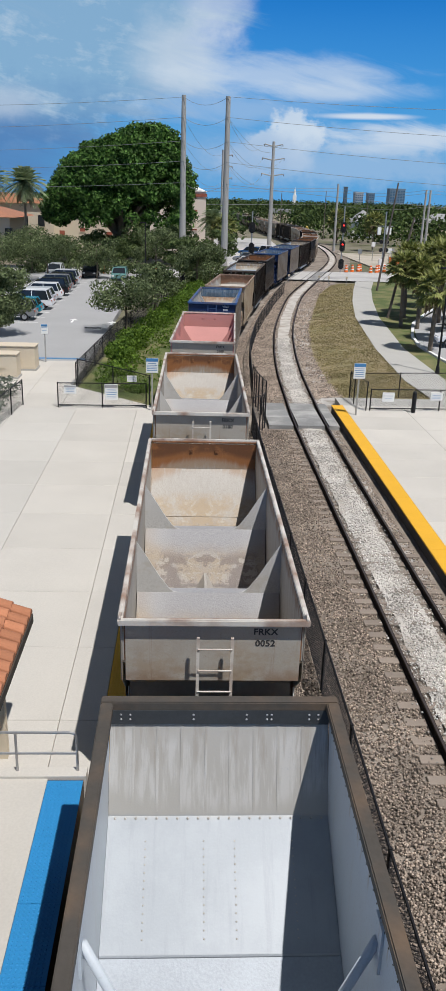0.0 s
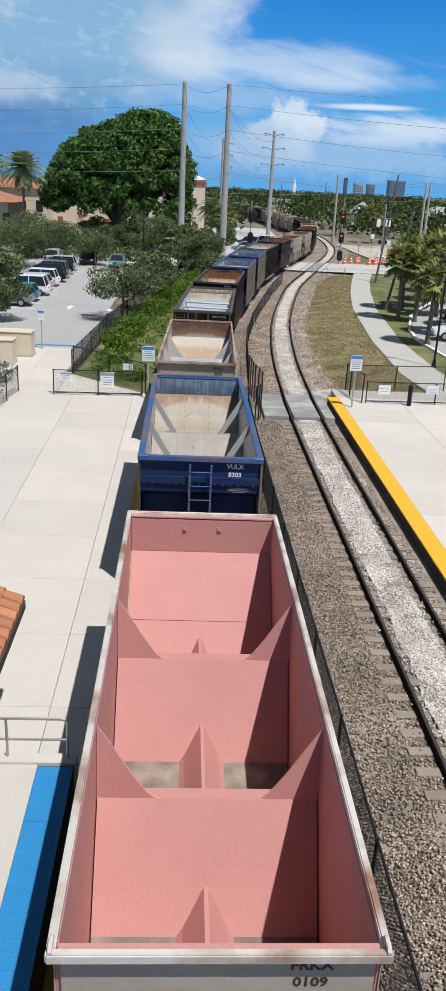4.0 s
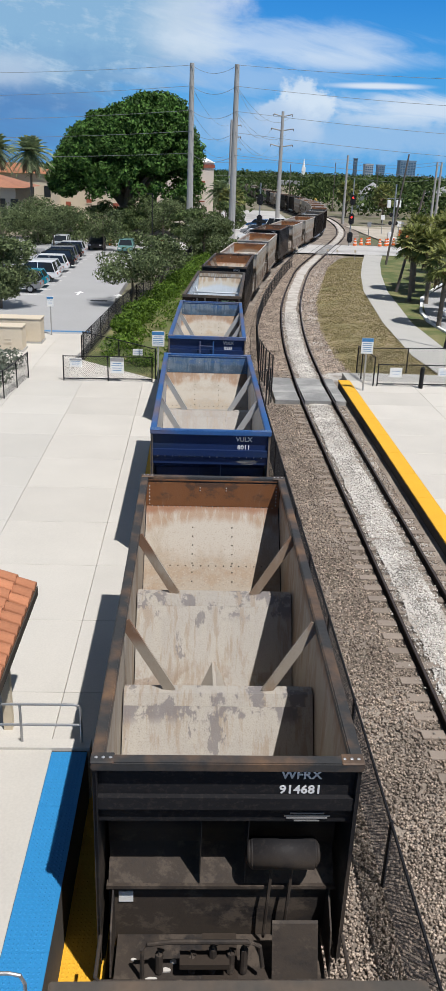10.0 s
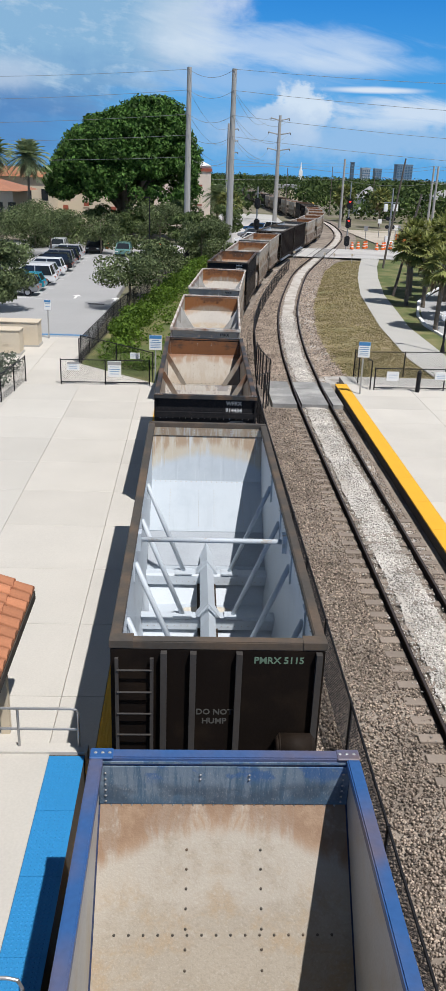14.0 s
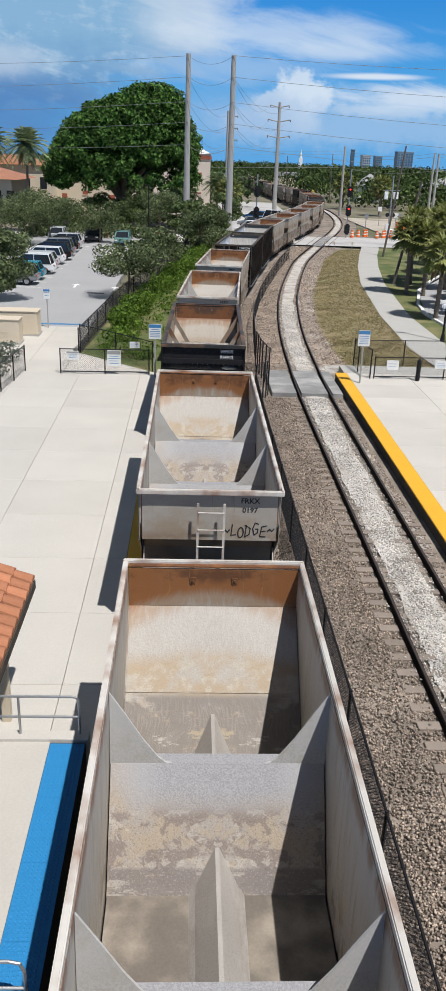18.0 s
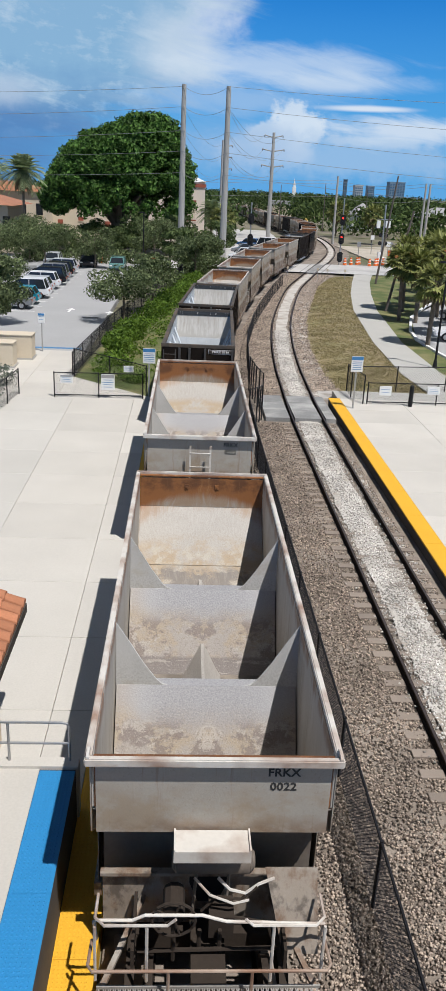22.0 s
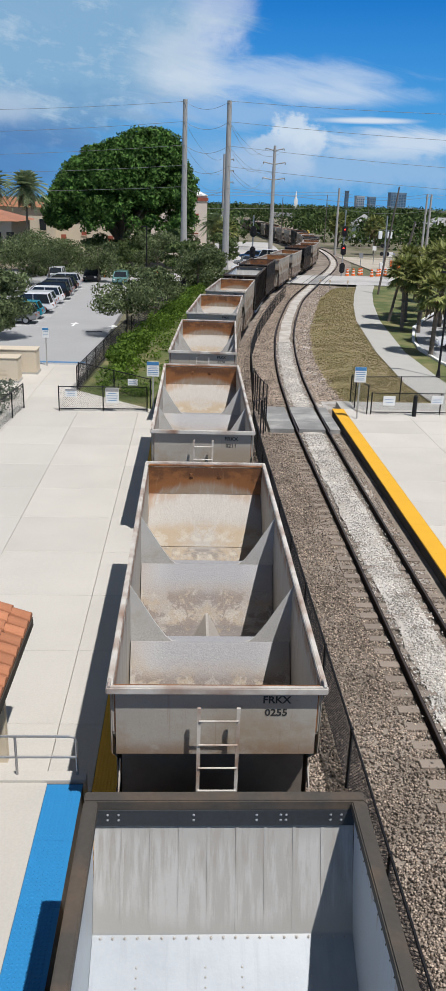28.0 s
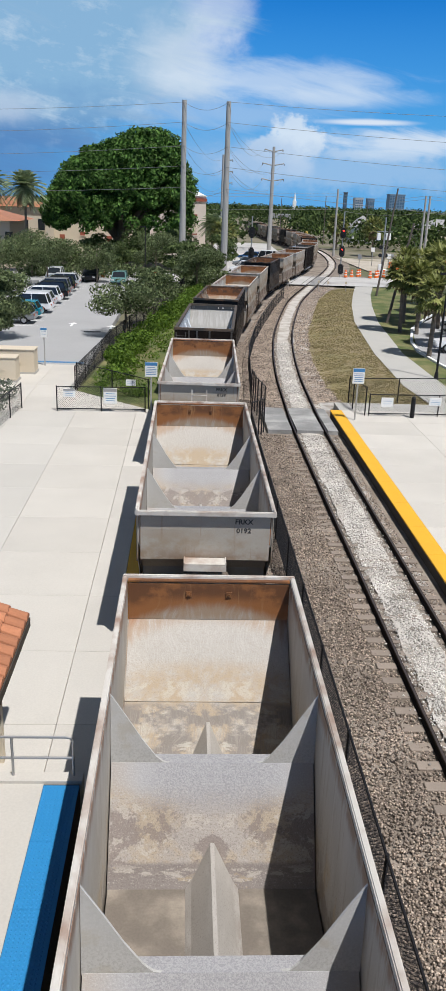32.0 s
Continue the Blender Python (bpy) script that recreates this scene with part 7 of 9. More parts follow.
for z in (11.6, 11.0, 8.4):
    span([(-75, 175, z), (31.8, 186, z + 1), (47.5, 172, z + 1), (110, 168, z)], 0.8, r=0.025)

# ---- fences, gates and signs ----


def mesh_fence(pts, z0, h, label, step=3.0, cell=0.07, mesh=True, name="chain_link_fence", rails=1, wire_r=0.0035):
    """Black posts with a top rail and woven wire between plan points."""
    root = empty(name)
    tagged(root, label, "fence")
    P = [Vector((x, y, z0)) for x, y in pts]
    seg = [(P[i + 1] - P[i]).length for i in range(len(P) - 1)]
    total = sum(seg)

    def at(s):
        for i, l in enumerate(seg):
            if s <= l or i == len(seg) - 1:
                return P[i].lerp(P[i + 1], s / l)
            s -= l

    n = max(1, round(total / step))
    for k in range(n + 1):
        bm = nb()
        p = at(total * k / n)
        tube(bm, [p, p + Vector((0, 0, h + 0.04))], 0.032, 6)
        part("post", bm, BLACK, root)
    for z in ([h] if rails == 1 else [h, 0.12]):
        bm = nb()
        m = max(1, int(total / 1.5))
        tube(bm, [at(total * k / m) + Vector((0, 0, z)) for k in range(m + 1)], 0.024, 6)
        part("top_rail" if z == h else "bottom_rail", bm, BLACK, root)
    if mesh:
        vs, fs = [], []
        r = wire_r

        def wire(p, q):
            d = (q - p).normalized()
            side = d.cross(Vector((0, 0, 1)))
            side = side.normalized() * r if side.length > 0.1 else Vector((r, 0, 0))
            up = d.cross(side).normalized() * r
            i = len(vs)
            for e in (p, q):
                vs.extend([e + side, e - side * 0.5 + up, e - side * 0.5 - up])
            fs.extend([(i, i + 1, i + 4, i + 3), (i + 1, i + 2, i + 5, i + 4), (i + 2, i, i + 3, i + 5)])
        run = h - 0.08
        k = -int(run / cell)
        while k * cell < total:
            for sgn in (1, -1):
                s0 = k * cell if sgn == 1 else k * cell + run
                s1 = s0 + sgn * run
                a0, a1 = 0.0, 1.0
                lo, hi = (s0, s1) if sgn == 1 else (s1, s0)
                if hi <= 0 or lo >= total:
                    continue
                c0, c1 = max(s0, 0) if sgn == 1 else min(s0, total), min(s1, total) if sgn == 1 else max(s1, 0)
                f0, f1 = abs(c0 - s0) / run, abs(c1 - s0) / run
                wire(at(c0) + Vector((0, 0, 0.05 + run * f0)), at(c1) + Vector((0, 0, 0.05 + run * f1)))
            k += 1
        tagged(raw("wire_mesh", vs, fs, BLACK, root), kind="stuff")
    return root


mesh_fence([(3.15, -3), (3.12, 12), (3.0, 31), (3.05, 36.3)], -0.42, 1.32, "black chain-link fence between the two tracks", cell=0.07, wire_r=0.0042)
mesh_fence([(3.55, 43.2), (4.16, 54.5), (5.3, 64), (6.42, 71.2), (9.0, 86), (11.2, 97)], -0.42, 1.3, "black chain-link fence along the curve between the tracks", cell=0.16)
mesh_fence([(3.05, 36.3), (3.5, 36.6), (3.75, 37.4)], -0.4, 1.7, "black chain-link gate beside the track crossing", 0.45, 0.16)
mesh_fence([(3.9, 39.0), (3.65, 41.0), (3.55, 43.2)], -0.4, 1.9, "black chain-link gate beside the track crossing", 0.9, 0.16)
mesh_fence([(-6.36, 39.07), (-4.6, 39.15), (-2.04, 39.28)], 0.0, 1.22, "low black gate across the walkway's end", 2.2, 0.1, rails=2, name="gate")
mesh_fence([(-6.0, 43.8), (-4.2, 42.2), (-1.9, 39.9)], 0.0, 1.5, "black chain-link fence beside the grass bank", 2.4, 0.12)
mesh_fence([(-6.1, 43.8), (-5.3, 57), (-4.5, 66), (-1.7, 86.8), (0.0, 107)], -0.05, 1.35, "black chain-link fence between parking lot and hedge", 3.0, 0.12, wire_r=0.006)
mesh_fence([(-8.15, 39.4), (-8.45, 35.6), (-9.4, 31.5), (-11, 28)], 0.0, 1.25, "black chain-link fence at the walkway's edge", 2.0, 0.12)
mesh_fence([(8.75, 42.3), (11.2, 42.6), (14.3, 42.9)], 0.0, 1.35, "black fence at the end of the platform", 2.6, 0.14)
mesh_fence([(9.3, 39.6), (11.9, 39.7), (16.5, 39.9)], 0.0, 1.1, "low black gate at the end of the platform", 3.4, 0.14, rails=2, name="gate")
mesh_fence([(8.75, 42.3), (8.7, 41.0), (9.1, 39.6)], 0.0, 1.45, "black fence beside the track crossing", 1.3, 0.14)


def sign_board(x, y, z_top, w, h, post_h, header, label, name="sign", yaw=0.0, bars=5):
    root = empty(name, pose(x, y, 0, 0, 0, yaw))
    tagged(root, label, "sign")
    if post_h:
        bm = nb()
        box(bm, -0.035, 0.035, 0.01, 0.08, -0.1, post_h)
        part("post", bm, POLE_CONCRETE, root)
    bm = nb()
    box(bm, -w / 2, w / 2, -0.02, 0.008, z_top - h, z_top)
    bmesh.ops.bevel(bm, geom=bm.edges[:], offset=0.006, segments=1, affect="EDGES")
    part("board", bm, WHITE, root)
    bm = nb()
    box(bm, -w / 2 + 0.01, w / 2 - 0.01, -0.026, -0.0205, z_top - h * 0.24, z_top - 0.01)
    part("header", bm, header, root)
    rng = random.Random(int(w * 1000 + x * 10))
    bm = nb()
    for i in range(bars):
        z = z_top - h * (0.34 + 0.6 * i / bars)
        q = w * (0.28 + 0.14 * rng.random())
        box(bm, -q, q, -0.026, -0.0205, z - h * 0.035, z)
    part("lines_of_text", bm, SIGN_BLUE, root)
    return root


sign_board(-1.72, 38.75, 2.60, 0.60, 0.72, 2.5, SIGN_BLUE, "blue and white notice board on a grey post")
sign_board(8.4, 38.6, 2.6, 0.58, 0.76, 2.5, SIGN_BLUE, "blue and white notice board on a grey post")
sign_board(-3.75, 39.165, 1.18, 0.66, 0.78, 0, MAT["steel"], "white notice fixed to the black gate", bars=4)
sign_board(-5.75, 39.06, 1.12, 0.6, 0.42, 0, MAT["steel"], "small grey notice fixed to the black gate", bars=3)
sign_board(-2.85, 40.82, 1.28, 0.5, 0.32, 0, WHITE, "small white notice fixed to the fence", bars=2)
sign_board(10.2, 39.61, 0.95, 0.62, 0.48, 0, WHITE, "small white notice fixed to the black gate", bars=2)
sign_board(12.7, 39.71, 0.98, 0.62, 0.42, 0, WHITE, "small white notice fixed to the black gate", bars=3)
sign_board(-8.85, 50.4, 2.35, 0.4, 0.6, 2.3, SIGN_BLUE, "small parking sign on a thin post", bars=2)
b = empty("bollard", pose(11.47, 39.35, 0))
tagged(b, "black metal bollard at the platform's end", "bollard")
bm = nb()
tube(bm, [(0, 0, 0), (0, 0, 0.95), (0, 0, 1.02)], 0.11, 12)
part("post", bm, BLACK, b)
bm = nb()
tube(bm, [(0, 0, 1.02), (0, 0, 1.1)], 0.13, 12, 0.06)
part("cap", bm, BLACK, b)

bm = nb()
prism(bm, [(-6.28, 38.92, -0.012), (-1.6, 38.92, -0.012), (-1.6, 39.55, -0.012), (-6.05, 43.7, -0.012), (-6.28, 43.9, -0.012)], (0, 0, -0.4))
structure(part("gate_landing", bm, CONCRETE), "pale concrete behind the walkway gate", "pavement")
# crossing between the platforms
CROSSING = mat("crossing_panel", (0.25, 0.25, 0.245), 0.85, spread=0.3, scale=0.9, fine=14, bump=0.3, per_object=0.12, second=(0.35, 0.345, 0.33), second_amount=0.45)
cr = structure(empty("track_crossing"), "grey rubber and concrete walkway panels across the rails", "crossing")
for x0, x1, m in ((3.95, 5.12, CONCRETE_GREY), (5.36, 6.64, CONCRETE_GREY), (6.86, 7.36, CONCRETE_GREY)):
    for k in range(3):
        slab("crossing_panel", x0, x1, 37.2 + 1.5 * k, 37.2 + 1.5 * k + 1.485, -0.5, -0.205, CROSSING, cr, bevel=0.008)
slab("approach_slab", 8.0, 17.6, 40.62, 42.4, -0.5, -0.01, CONCRETE_GREY, cr)

# ---- cabinets, shelter roof ----


def cabinet(x0, x1, y0, y1, h):
    c = empty("utility_cabinet", pose((x0 + x1) / 2, (y0 + y1) / 2, 0))
    tagged(c, "beige metal utility cabinet on the walkway", "cabinet")
    w, d = (x1 - x0) / 2, (y1 - y0) / 2
    bm = nb()
    box(bm, -w, w, -d, d, 0.1, h)
    bmesh.ops.bevel(bm, geom=bm.edges[:], offset=0.02, segments=2, affect="EDGES")
    part("body", bm, STUCCO, c)
    bm = nb()
    box(bm, -w - 0.04, w + 0.04, -d - 0.04, d + 0.04, h, h + 0.05)
    part("lid", bm, STUCCO, c)
    bm = nb()
    box(bm, -w - 0.05, w + 0.05, -d - 0.05, d + 0.05, 0, 0.1)
    part("base", bm, CONCRETE_GREY, c)
    for k in range(2):
        bm = nb()
        for q in range(5):
            box(bm, -w + 0.15 + k * w, -w + 0.55 + k * w, -d - 0.012, -d, h * 0.3 + q * 0.07, h * 0.3 + q * 0.07 + 0.035)
        part("vent", bm, STUCCO, c)


cabinet(-11.6, -9.0, 47.7, 48.9, 1.4)
cabinet(-11.9, -9.6, 45.3, 46.4, 1.35)
cabinet(-14.8, -12.2, 45.3, 46.4, 1.35)


def shelter_roof():
    """A clay tile roof over a platform shelter: rows of barrel tiles down a slope towards the track."""
    r = empty("shelter")
    tagged(r, "shelter with a sloping orange clay barrel tile roof", "shelter")
    y1, y0, xe, ze = 13.0, 4.0, -2.83, 2.72
    rise = 0.45
    slope = Vector((-1, 0, rise)).normalized()
    bm = nb()
    prism(bm, [(xe - 0.05, y0, ze - 0.06), (xe - 3.2, y0, ze + 3.15 * rise - 0.06), (xe - 3.2, y0, ze + 3.15 * rise - 0.2), (xe - 0.05, y0, ze - 0.2)], (0, y1 - y0, 0))
    part("roof_deck", bm, POLE_WOOD, r)
    bm = nb()
    box(bm, xe - 0.09, xe + 0.05, y0, y1 + 0.05, ze - 0.22, ze - 0.05)
    part("gutter", bm, RIM_DARK, r)
    me = None
    pitch, length, cover = 0.30, 0.44, 0.36
    for i in range(int((y1 - y0) / pitch)):
        for k in range(8):
            base = Vector((xe, y1 - 0.15 - i * pitch, ze + 0.02)) + slope * (k * cover - 0.06)
            if me is None:
                bm = nb()
                n = 7
                a = [bm.verts.new((0.0, 0.14 * math.cos(math.pi * q / n), 0.03 + 0.10 * math.sin(math.pi * q / n))) for q in range(n + 1)]
                c = [bm.verts.new(Vector((0.0, 0.115 * math.cos(math.pi * q / n), 0.085 * math.sin(math.pi * q / n))) + slope * length) for q in range(n + 1)]
                for q in range(n):
                    bm.faces.new((a[q], a[q + 1], c[q + 1], c[q]))
                bm.faces.new(a[::-1])
                ob = part("roof_tile", bm, TERRACOTTA, r)
                me = ob.data
            else:
                ob = new("roof_tile", me)
                ob.parent = r
            ob.location = base + Vector((0, random.uniform(-0.01, 0.01), 0))
    for y in (y0 + 1, (y0 + y1) / 2, y1 - 0.6):
        for x in (xe - 0.5, xe - 2.8):
            bm = nb()
            box(bm, x - 0.08, x + 0.08, y - 0.08, y + 0.08, 0.0, ze + (xe - x) * rise - 0.2)
            part("column", bm, STUCCO, r)


shelter_roof()
near_rail = empty("handrail")
tagged(near_rail, "steel tube handrail across the raised platform", "handrail")
for pts in ([(-1.68, 5.95, 1.0), (-1.68, 5.95, 1.66), (-1.73, 5.97, 1.76), (-1.85, 5.98, 1.78), (-6, 5.98, 1.78)], [(-1.68, 5.95, 1.4), (-6, 5.98, 1.4)], [(-2.7, 5.98, 1.0), (-2.7, 5.98, 1.78)]):
    bm = nb()
    tube(bm, pts, 0.022, 8)
    part("rail", bm, MAT["steel"], near_rail)

# ---- plants ----


def shrubs(name, places, material, count, leaf, seed, label):
    lobes = [((x, y, z), (r, r, r * 0.75)) for x, y, z, r in places]
    v, f = leaf_cloud(lobes, count, leaf, seed, 0.8)
    ob = raw(name, v, f, material)
    tagged(ob, label, "shrub", kind="stuff")


rng = random.Random(11)
hedge = []
for i in range(110):
    u = rng.random() ** 0.9
    y = 45.0 + 50 * u
    xl = np.interp(y, [44, 58, 87, 108], [-5.8, -4.9, -1.3, 0.5])
    hedge.append((xl + rng.uniform(0.3, 1.9), y, rng.uniform(0.2, 0.75), rng.uniform(0.4, 0.8)))
shrubs("hedge", hedge, LEAF_BRIGHT, 20000, 0.10, 71, "bright green hedge along the parking lot fence")
low = [(np.interp(y, [40, 58, 87], [-4.2, -3.2, 1.0]) + rng.uniform(-1.2, 2.4), y, 0.1, rng.uniform(0.3, 0.6)) for y in (44 + 46 * rng.random() ** 1.4 for _ in range(110))] + [(-3.6 + 1.6 * rng.random(), 42.6 + 1.4 * rng.random(), 0.1, 0.4) for _ in range(14)]
shrubs("ground_cover", low, LEAF_BRIGHT, 9000, 0.07, 72, "low green ground cover on the bank")
shrubs("grey_bush", [(-9.4 - rng.random() * 2.6, 34 + rng.random() * 9, 0.5, 0.8) for _ in range(16)], island_material("leaf_grey", (0.05, 0.065, 0.045), (0.17, 0.20, 0.15)), 5000, 0.08, 73, "grey-green bushes behind the walkway fence")
shrubs("side_bushes", [(-7 - rng.random() * 16, 110 + rng.random() * 8, 0.8, 1.3) for _ in range(26)] + [(-1 + rng.random() * 6, 100 + rng.random() * 12, 0.8, 1.2) for _ in range(14)], LEAF_OLIVE, 6000, 0.2, 74, "olive green bushes at the end of the parking lot")


def palm(x, y, h, r, fan, seed, label, skirt=True):
    root = empty("palm_tree", pose(x, y, -0.12))
    tagged(root, label, "palm tree")
    rng = random.Random(seed)
    lx, ly = rng.uniform(-0.2, 0.2), rng.uniform(-0.2, 0.2)
    bm = nb()
    tube(bm, [(0, 0, 0), (lx * 0.3, ly * 0.3, h * 0.3), (lx * 0.8, ly * 0.8, h * 0.7), (lx, ly, h)], 0.18, 9, 0.15)
    part("trunk", bm, BARK, root)
    n = 40 if fan else 76
    vs, fs = [], []
    for i in range(n):
        a = 2.4 * i + rng.uniform(-0.3, 0.3)
        e = 1.35 - 2.1 * (i / n) + rng.uniform(-0.12, 0.12)
        d = Vector((math.cos(a) * math.cos(e), math.sin(a) * math.cos(e), math.sin(e)))
        side = Vector((-math.sin(a), math.cos(a), 0))
        o = Vector((lx, ly, h))
        if fan:
            c = o + d * r * 0.55 + Vector((0, 0, -0.05 * r))
            for k in range(11):
                w = -1.35 + 2.7 * k / 10
                q = (d * math.cos(w) + side * math.sin(w)).normalized()
                tip = c + q * r * 0.55 * rng.uniform(0.85, 1.1) + Vector((0, 0, -0.16 * r * abs(math.sin(w)) - 0.12 * r))
                m = q.cross(Vector((0, 0, 1))).normalized() * 0.055 * r
                j = len(vs)
                vs.extend([c - m * 0.5, c + m * 0.5, (c + tip) / 2 + m + Vector((0, 0, 0.03)), tip, (c + tip) / 2 - m + Vector((0, 0, 0.03))])
                fs.append((j, j + 1, j + 2, j + 3, j + 4))
            j = len(vs)
            vs.extend([o + side * 0.02, o - side * 0.02, c - side * 0.02, c + side * 0.02])
            fs.append((j, j + 1, j + 2, j + 3))
        else:
            prev = o
            for k in range(1, 9):
                p = o + d * r * k / 8 + Vector((0, 0, -0.34 * r * (k / 8) ** 2.2))
                for sgn in (-1, 1):
                    tip = p + (side * sgn * 0.75 + d * 0.55).normalized() * r * 0.26 * (1.15 - 0.6 * abs(k / 8 - 0.45)) + Vector((0, 0, -0.08 * r))
                    m = d * 0.035 * r
                    j = len(vs)
                    vs.extend([p - m, p + m, tip])
                    fs.append((j, j + 1, j + 2))
                    p2 = (prev + p) / 2
                    tip = p2 + (tip - p) * 0.95
                    j = len(vs)
                    vs.extend([p2 - m, p2 + m, tip])
                    fs.append((j, j + 1, j + 2))
                prev = p
    raw("crown", vs, fs, LEAF_PALM if fan else LEAF_DATE, root)
    vs, fs = [], []
    for i in range(70 if skirt else 0):
        a, z = rng.uniform(0, 6.283), h - rng.uniform(0.1, 0.4) * r
        out, drop = rng.uniform(0.25, 0.6) * r, rng.uniform(0.35, 0.75) * r
        d = Vector((math.cos(a), math.sin(a), 0))
        w = Vector((-d.y, d.x, 0)) * 0.06 * r
        o = Vector((lx, ly, z)) + d * 0.15
        tip = o + d * out * 0.7 - Vector((0, 0, drop))
        m = (o + tip) / 2 + d * out * 0.25
        j = len(vs)
        vs.extend([o - w * 0.4, o + w * 0.4, m + w, tip, m - w])
        fs.append((j, j + 1, j + 2, j + 3, j + 4))
    if vs:
        raw("skirt", vs, fs, LEAF_DEAD, root)
    return root


for i, (x, y, h, r) in enumerate([(18.4, 70.0, 5.0, 1.85), (19.6, 69.0, 4.7, 1.8), (17.5, 57.7, 4.6, 1.85), (20.2, 76, 5.4, 1.95), (22.5, 79, 5.2, 2.0), (25.5, 84, 5.0, 2.4), (22.6, 73, 5.6, 2.3), (24.0, 66, 5.8, 2.3), (28, 92, 5.2, 2.4), (21.5, 62.0, 6.6, 2.4)]):
    palm(x, y, h, r, True, 200 + i, "sabal palm with a shaggy fan crown and rough trunk")
palm(-22.6, 118, 11.3, 3.0, False, 231, "tall date palm with a feathery crown")
palm(-27.6, 121, 11.6, 3.0, False, 232, "tall date palm with a feathery crown")
palm(4.0, 150, 6.5, 2.6, False, 233, "palm tree beside the building")
palm(6.0, 146, 5.4, 2.6, True, 234, "sabal palm beside the building")
palm(41.5, 190, 6.0, 3.0, True, 235, "sabal palm beside the road")
palm(37.5, 215, 6.0, 3.2, True, 236, "sabal palm beside the road")
for i, (x, y, h, s) in enumerate([(27, 74, 7.0, 3.4), (30, 82, 7.6, 3.8), (33, 95, 8.0, 4.2), (38, 108, 8.2, 4.5), (27, 62, 6.5, 3.0)]):
    tree(x, y, h, s, 0.2, LEAF_OLIVE, 90 + i, 2600, 0.2, 0.3, "green street tree with a loose crown")

# ---- vehicles ----


def vehicle(x, y, yaw, paint, tall=1.5, length=4.5, label=""):
    c = empty("car", pose(x, y, -0.02, 0, 0, yaw))
    tagged(c, label, "car")
    w, h = 0.9, length / 2
    k = tall
    bm = nb()
    ring = [(-w, -h, 0.35), (-w, h, 0.35), (-w, h, 0.72), (-w, h - 0.9, 0.9), (-w, -h + 0.5, 0.95), (-w, -h, 0.85)]
    prism(bm, ring, (2 * w, 0, 0))
    bmesh.ops.bevel(bm, geom=bm.edges[:], offset=0.08, segments=2, affect="EDGES")
    part("body", bm, paint, c)
    bm = nb()
    lo, hi = [(-w + 0.03, -h + 0.22), (w - 0.03, -h + 0.22), (w - 0.03, h - 1.15), (-w + 0.03, h - 1.15)], [(-w + 0.17, -h + 0.5), (w - 0.17, -h + 0.5), (w - 0.17, h - 1.85), (-w + 0.17, h - 1.85)]
    v = [bm.verts.new((x1, y1, 0.9)) for x1, y1 in lo] + [bm.verts.new((x1, y1, k)) for x1, y1 in hi]
    for q in ((4, 5, 6, 7), (0, 1, 5, 4), (1, 2, 6, 5), (2, 3, 7, 6), (3, 0, 4, 7)):
        bm.faces.new([v[j] for j in q])
    part("cabin_glass", bm, GLASS_DARK, c)
    bm = nb()
    box(bm, -w + 0.15, w - 0.15, -h + 0.46, h - 1.82, k - 0.03, k + 0.03)
    bmesh.ops.bevel(bm, geom=bm.edges[:], offset=0.025, segments=1, affect="EDGES")
    part("roof", bm, paint, c)
    for (x0, y0), (x1, y1) in zip(lo, hi):
        bm = nb()
        bar(bm, (x0, y0, 0.88), (x1, y1, k), 0.11, 0.05, (0, 1, 0))
        part("pillar", bm, paint, c)
    for sx in (-1, 1):
        bm = nb()
        bar(bm, (sx * (w - 0.02), -h + 1.75, 0.88), (sx * (w - 0.16), -h + 1.75, k), 0.1, 0.04, (0, 1, 0))
        part("pillar", bm, paint, c)
    for sx in (-1, 1):
        for yy in (-h + 0.85, h - 0.85):
            bm = nb()
            tube(bm, [(sx * (w - 0.18), yy, 0.33), (sx * (w + 0.02), yy, 0.33)], 0.33, 14)
            wheel = part("wheel", bm, BLACK, c)
            bm = nb()
            tube(bm, [(sx * (w + 0.0), yy, 0.33), (sx * (w + 0.03), yy, 0.33)], 0.2, 10)
            part("rim", bm, STEEL, wheel)
        bm = nb()
        box(bm, sx * 0.65 - 0.15, sx * 0.65 + 0.15, h - 0.05, h + 0.02, 0.6, 0.72)
        part("headlight", bm, WHITE, c)
        bm = nb()
        box(bm, sx * 0.68 - 0.13, sx * 0.68 + 0.13, -h - 0.02, -h + 0.05, 0.68, 0.85)
        part("tail_light", bm, RED_TRIM, c)


def paint(key, color):
    return mat(key, color, 0.25, 0.0, spread=0.03, bump=0.0)


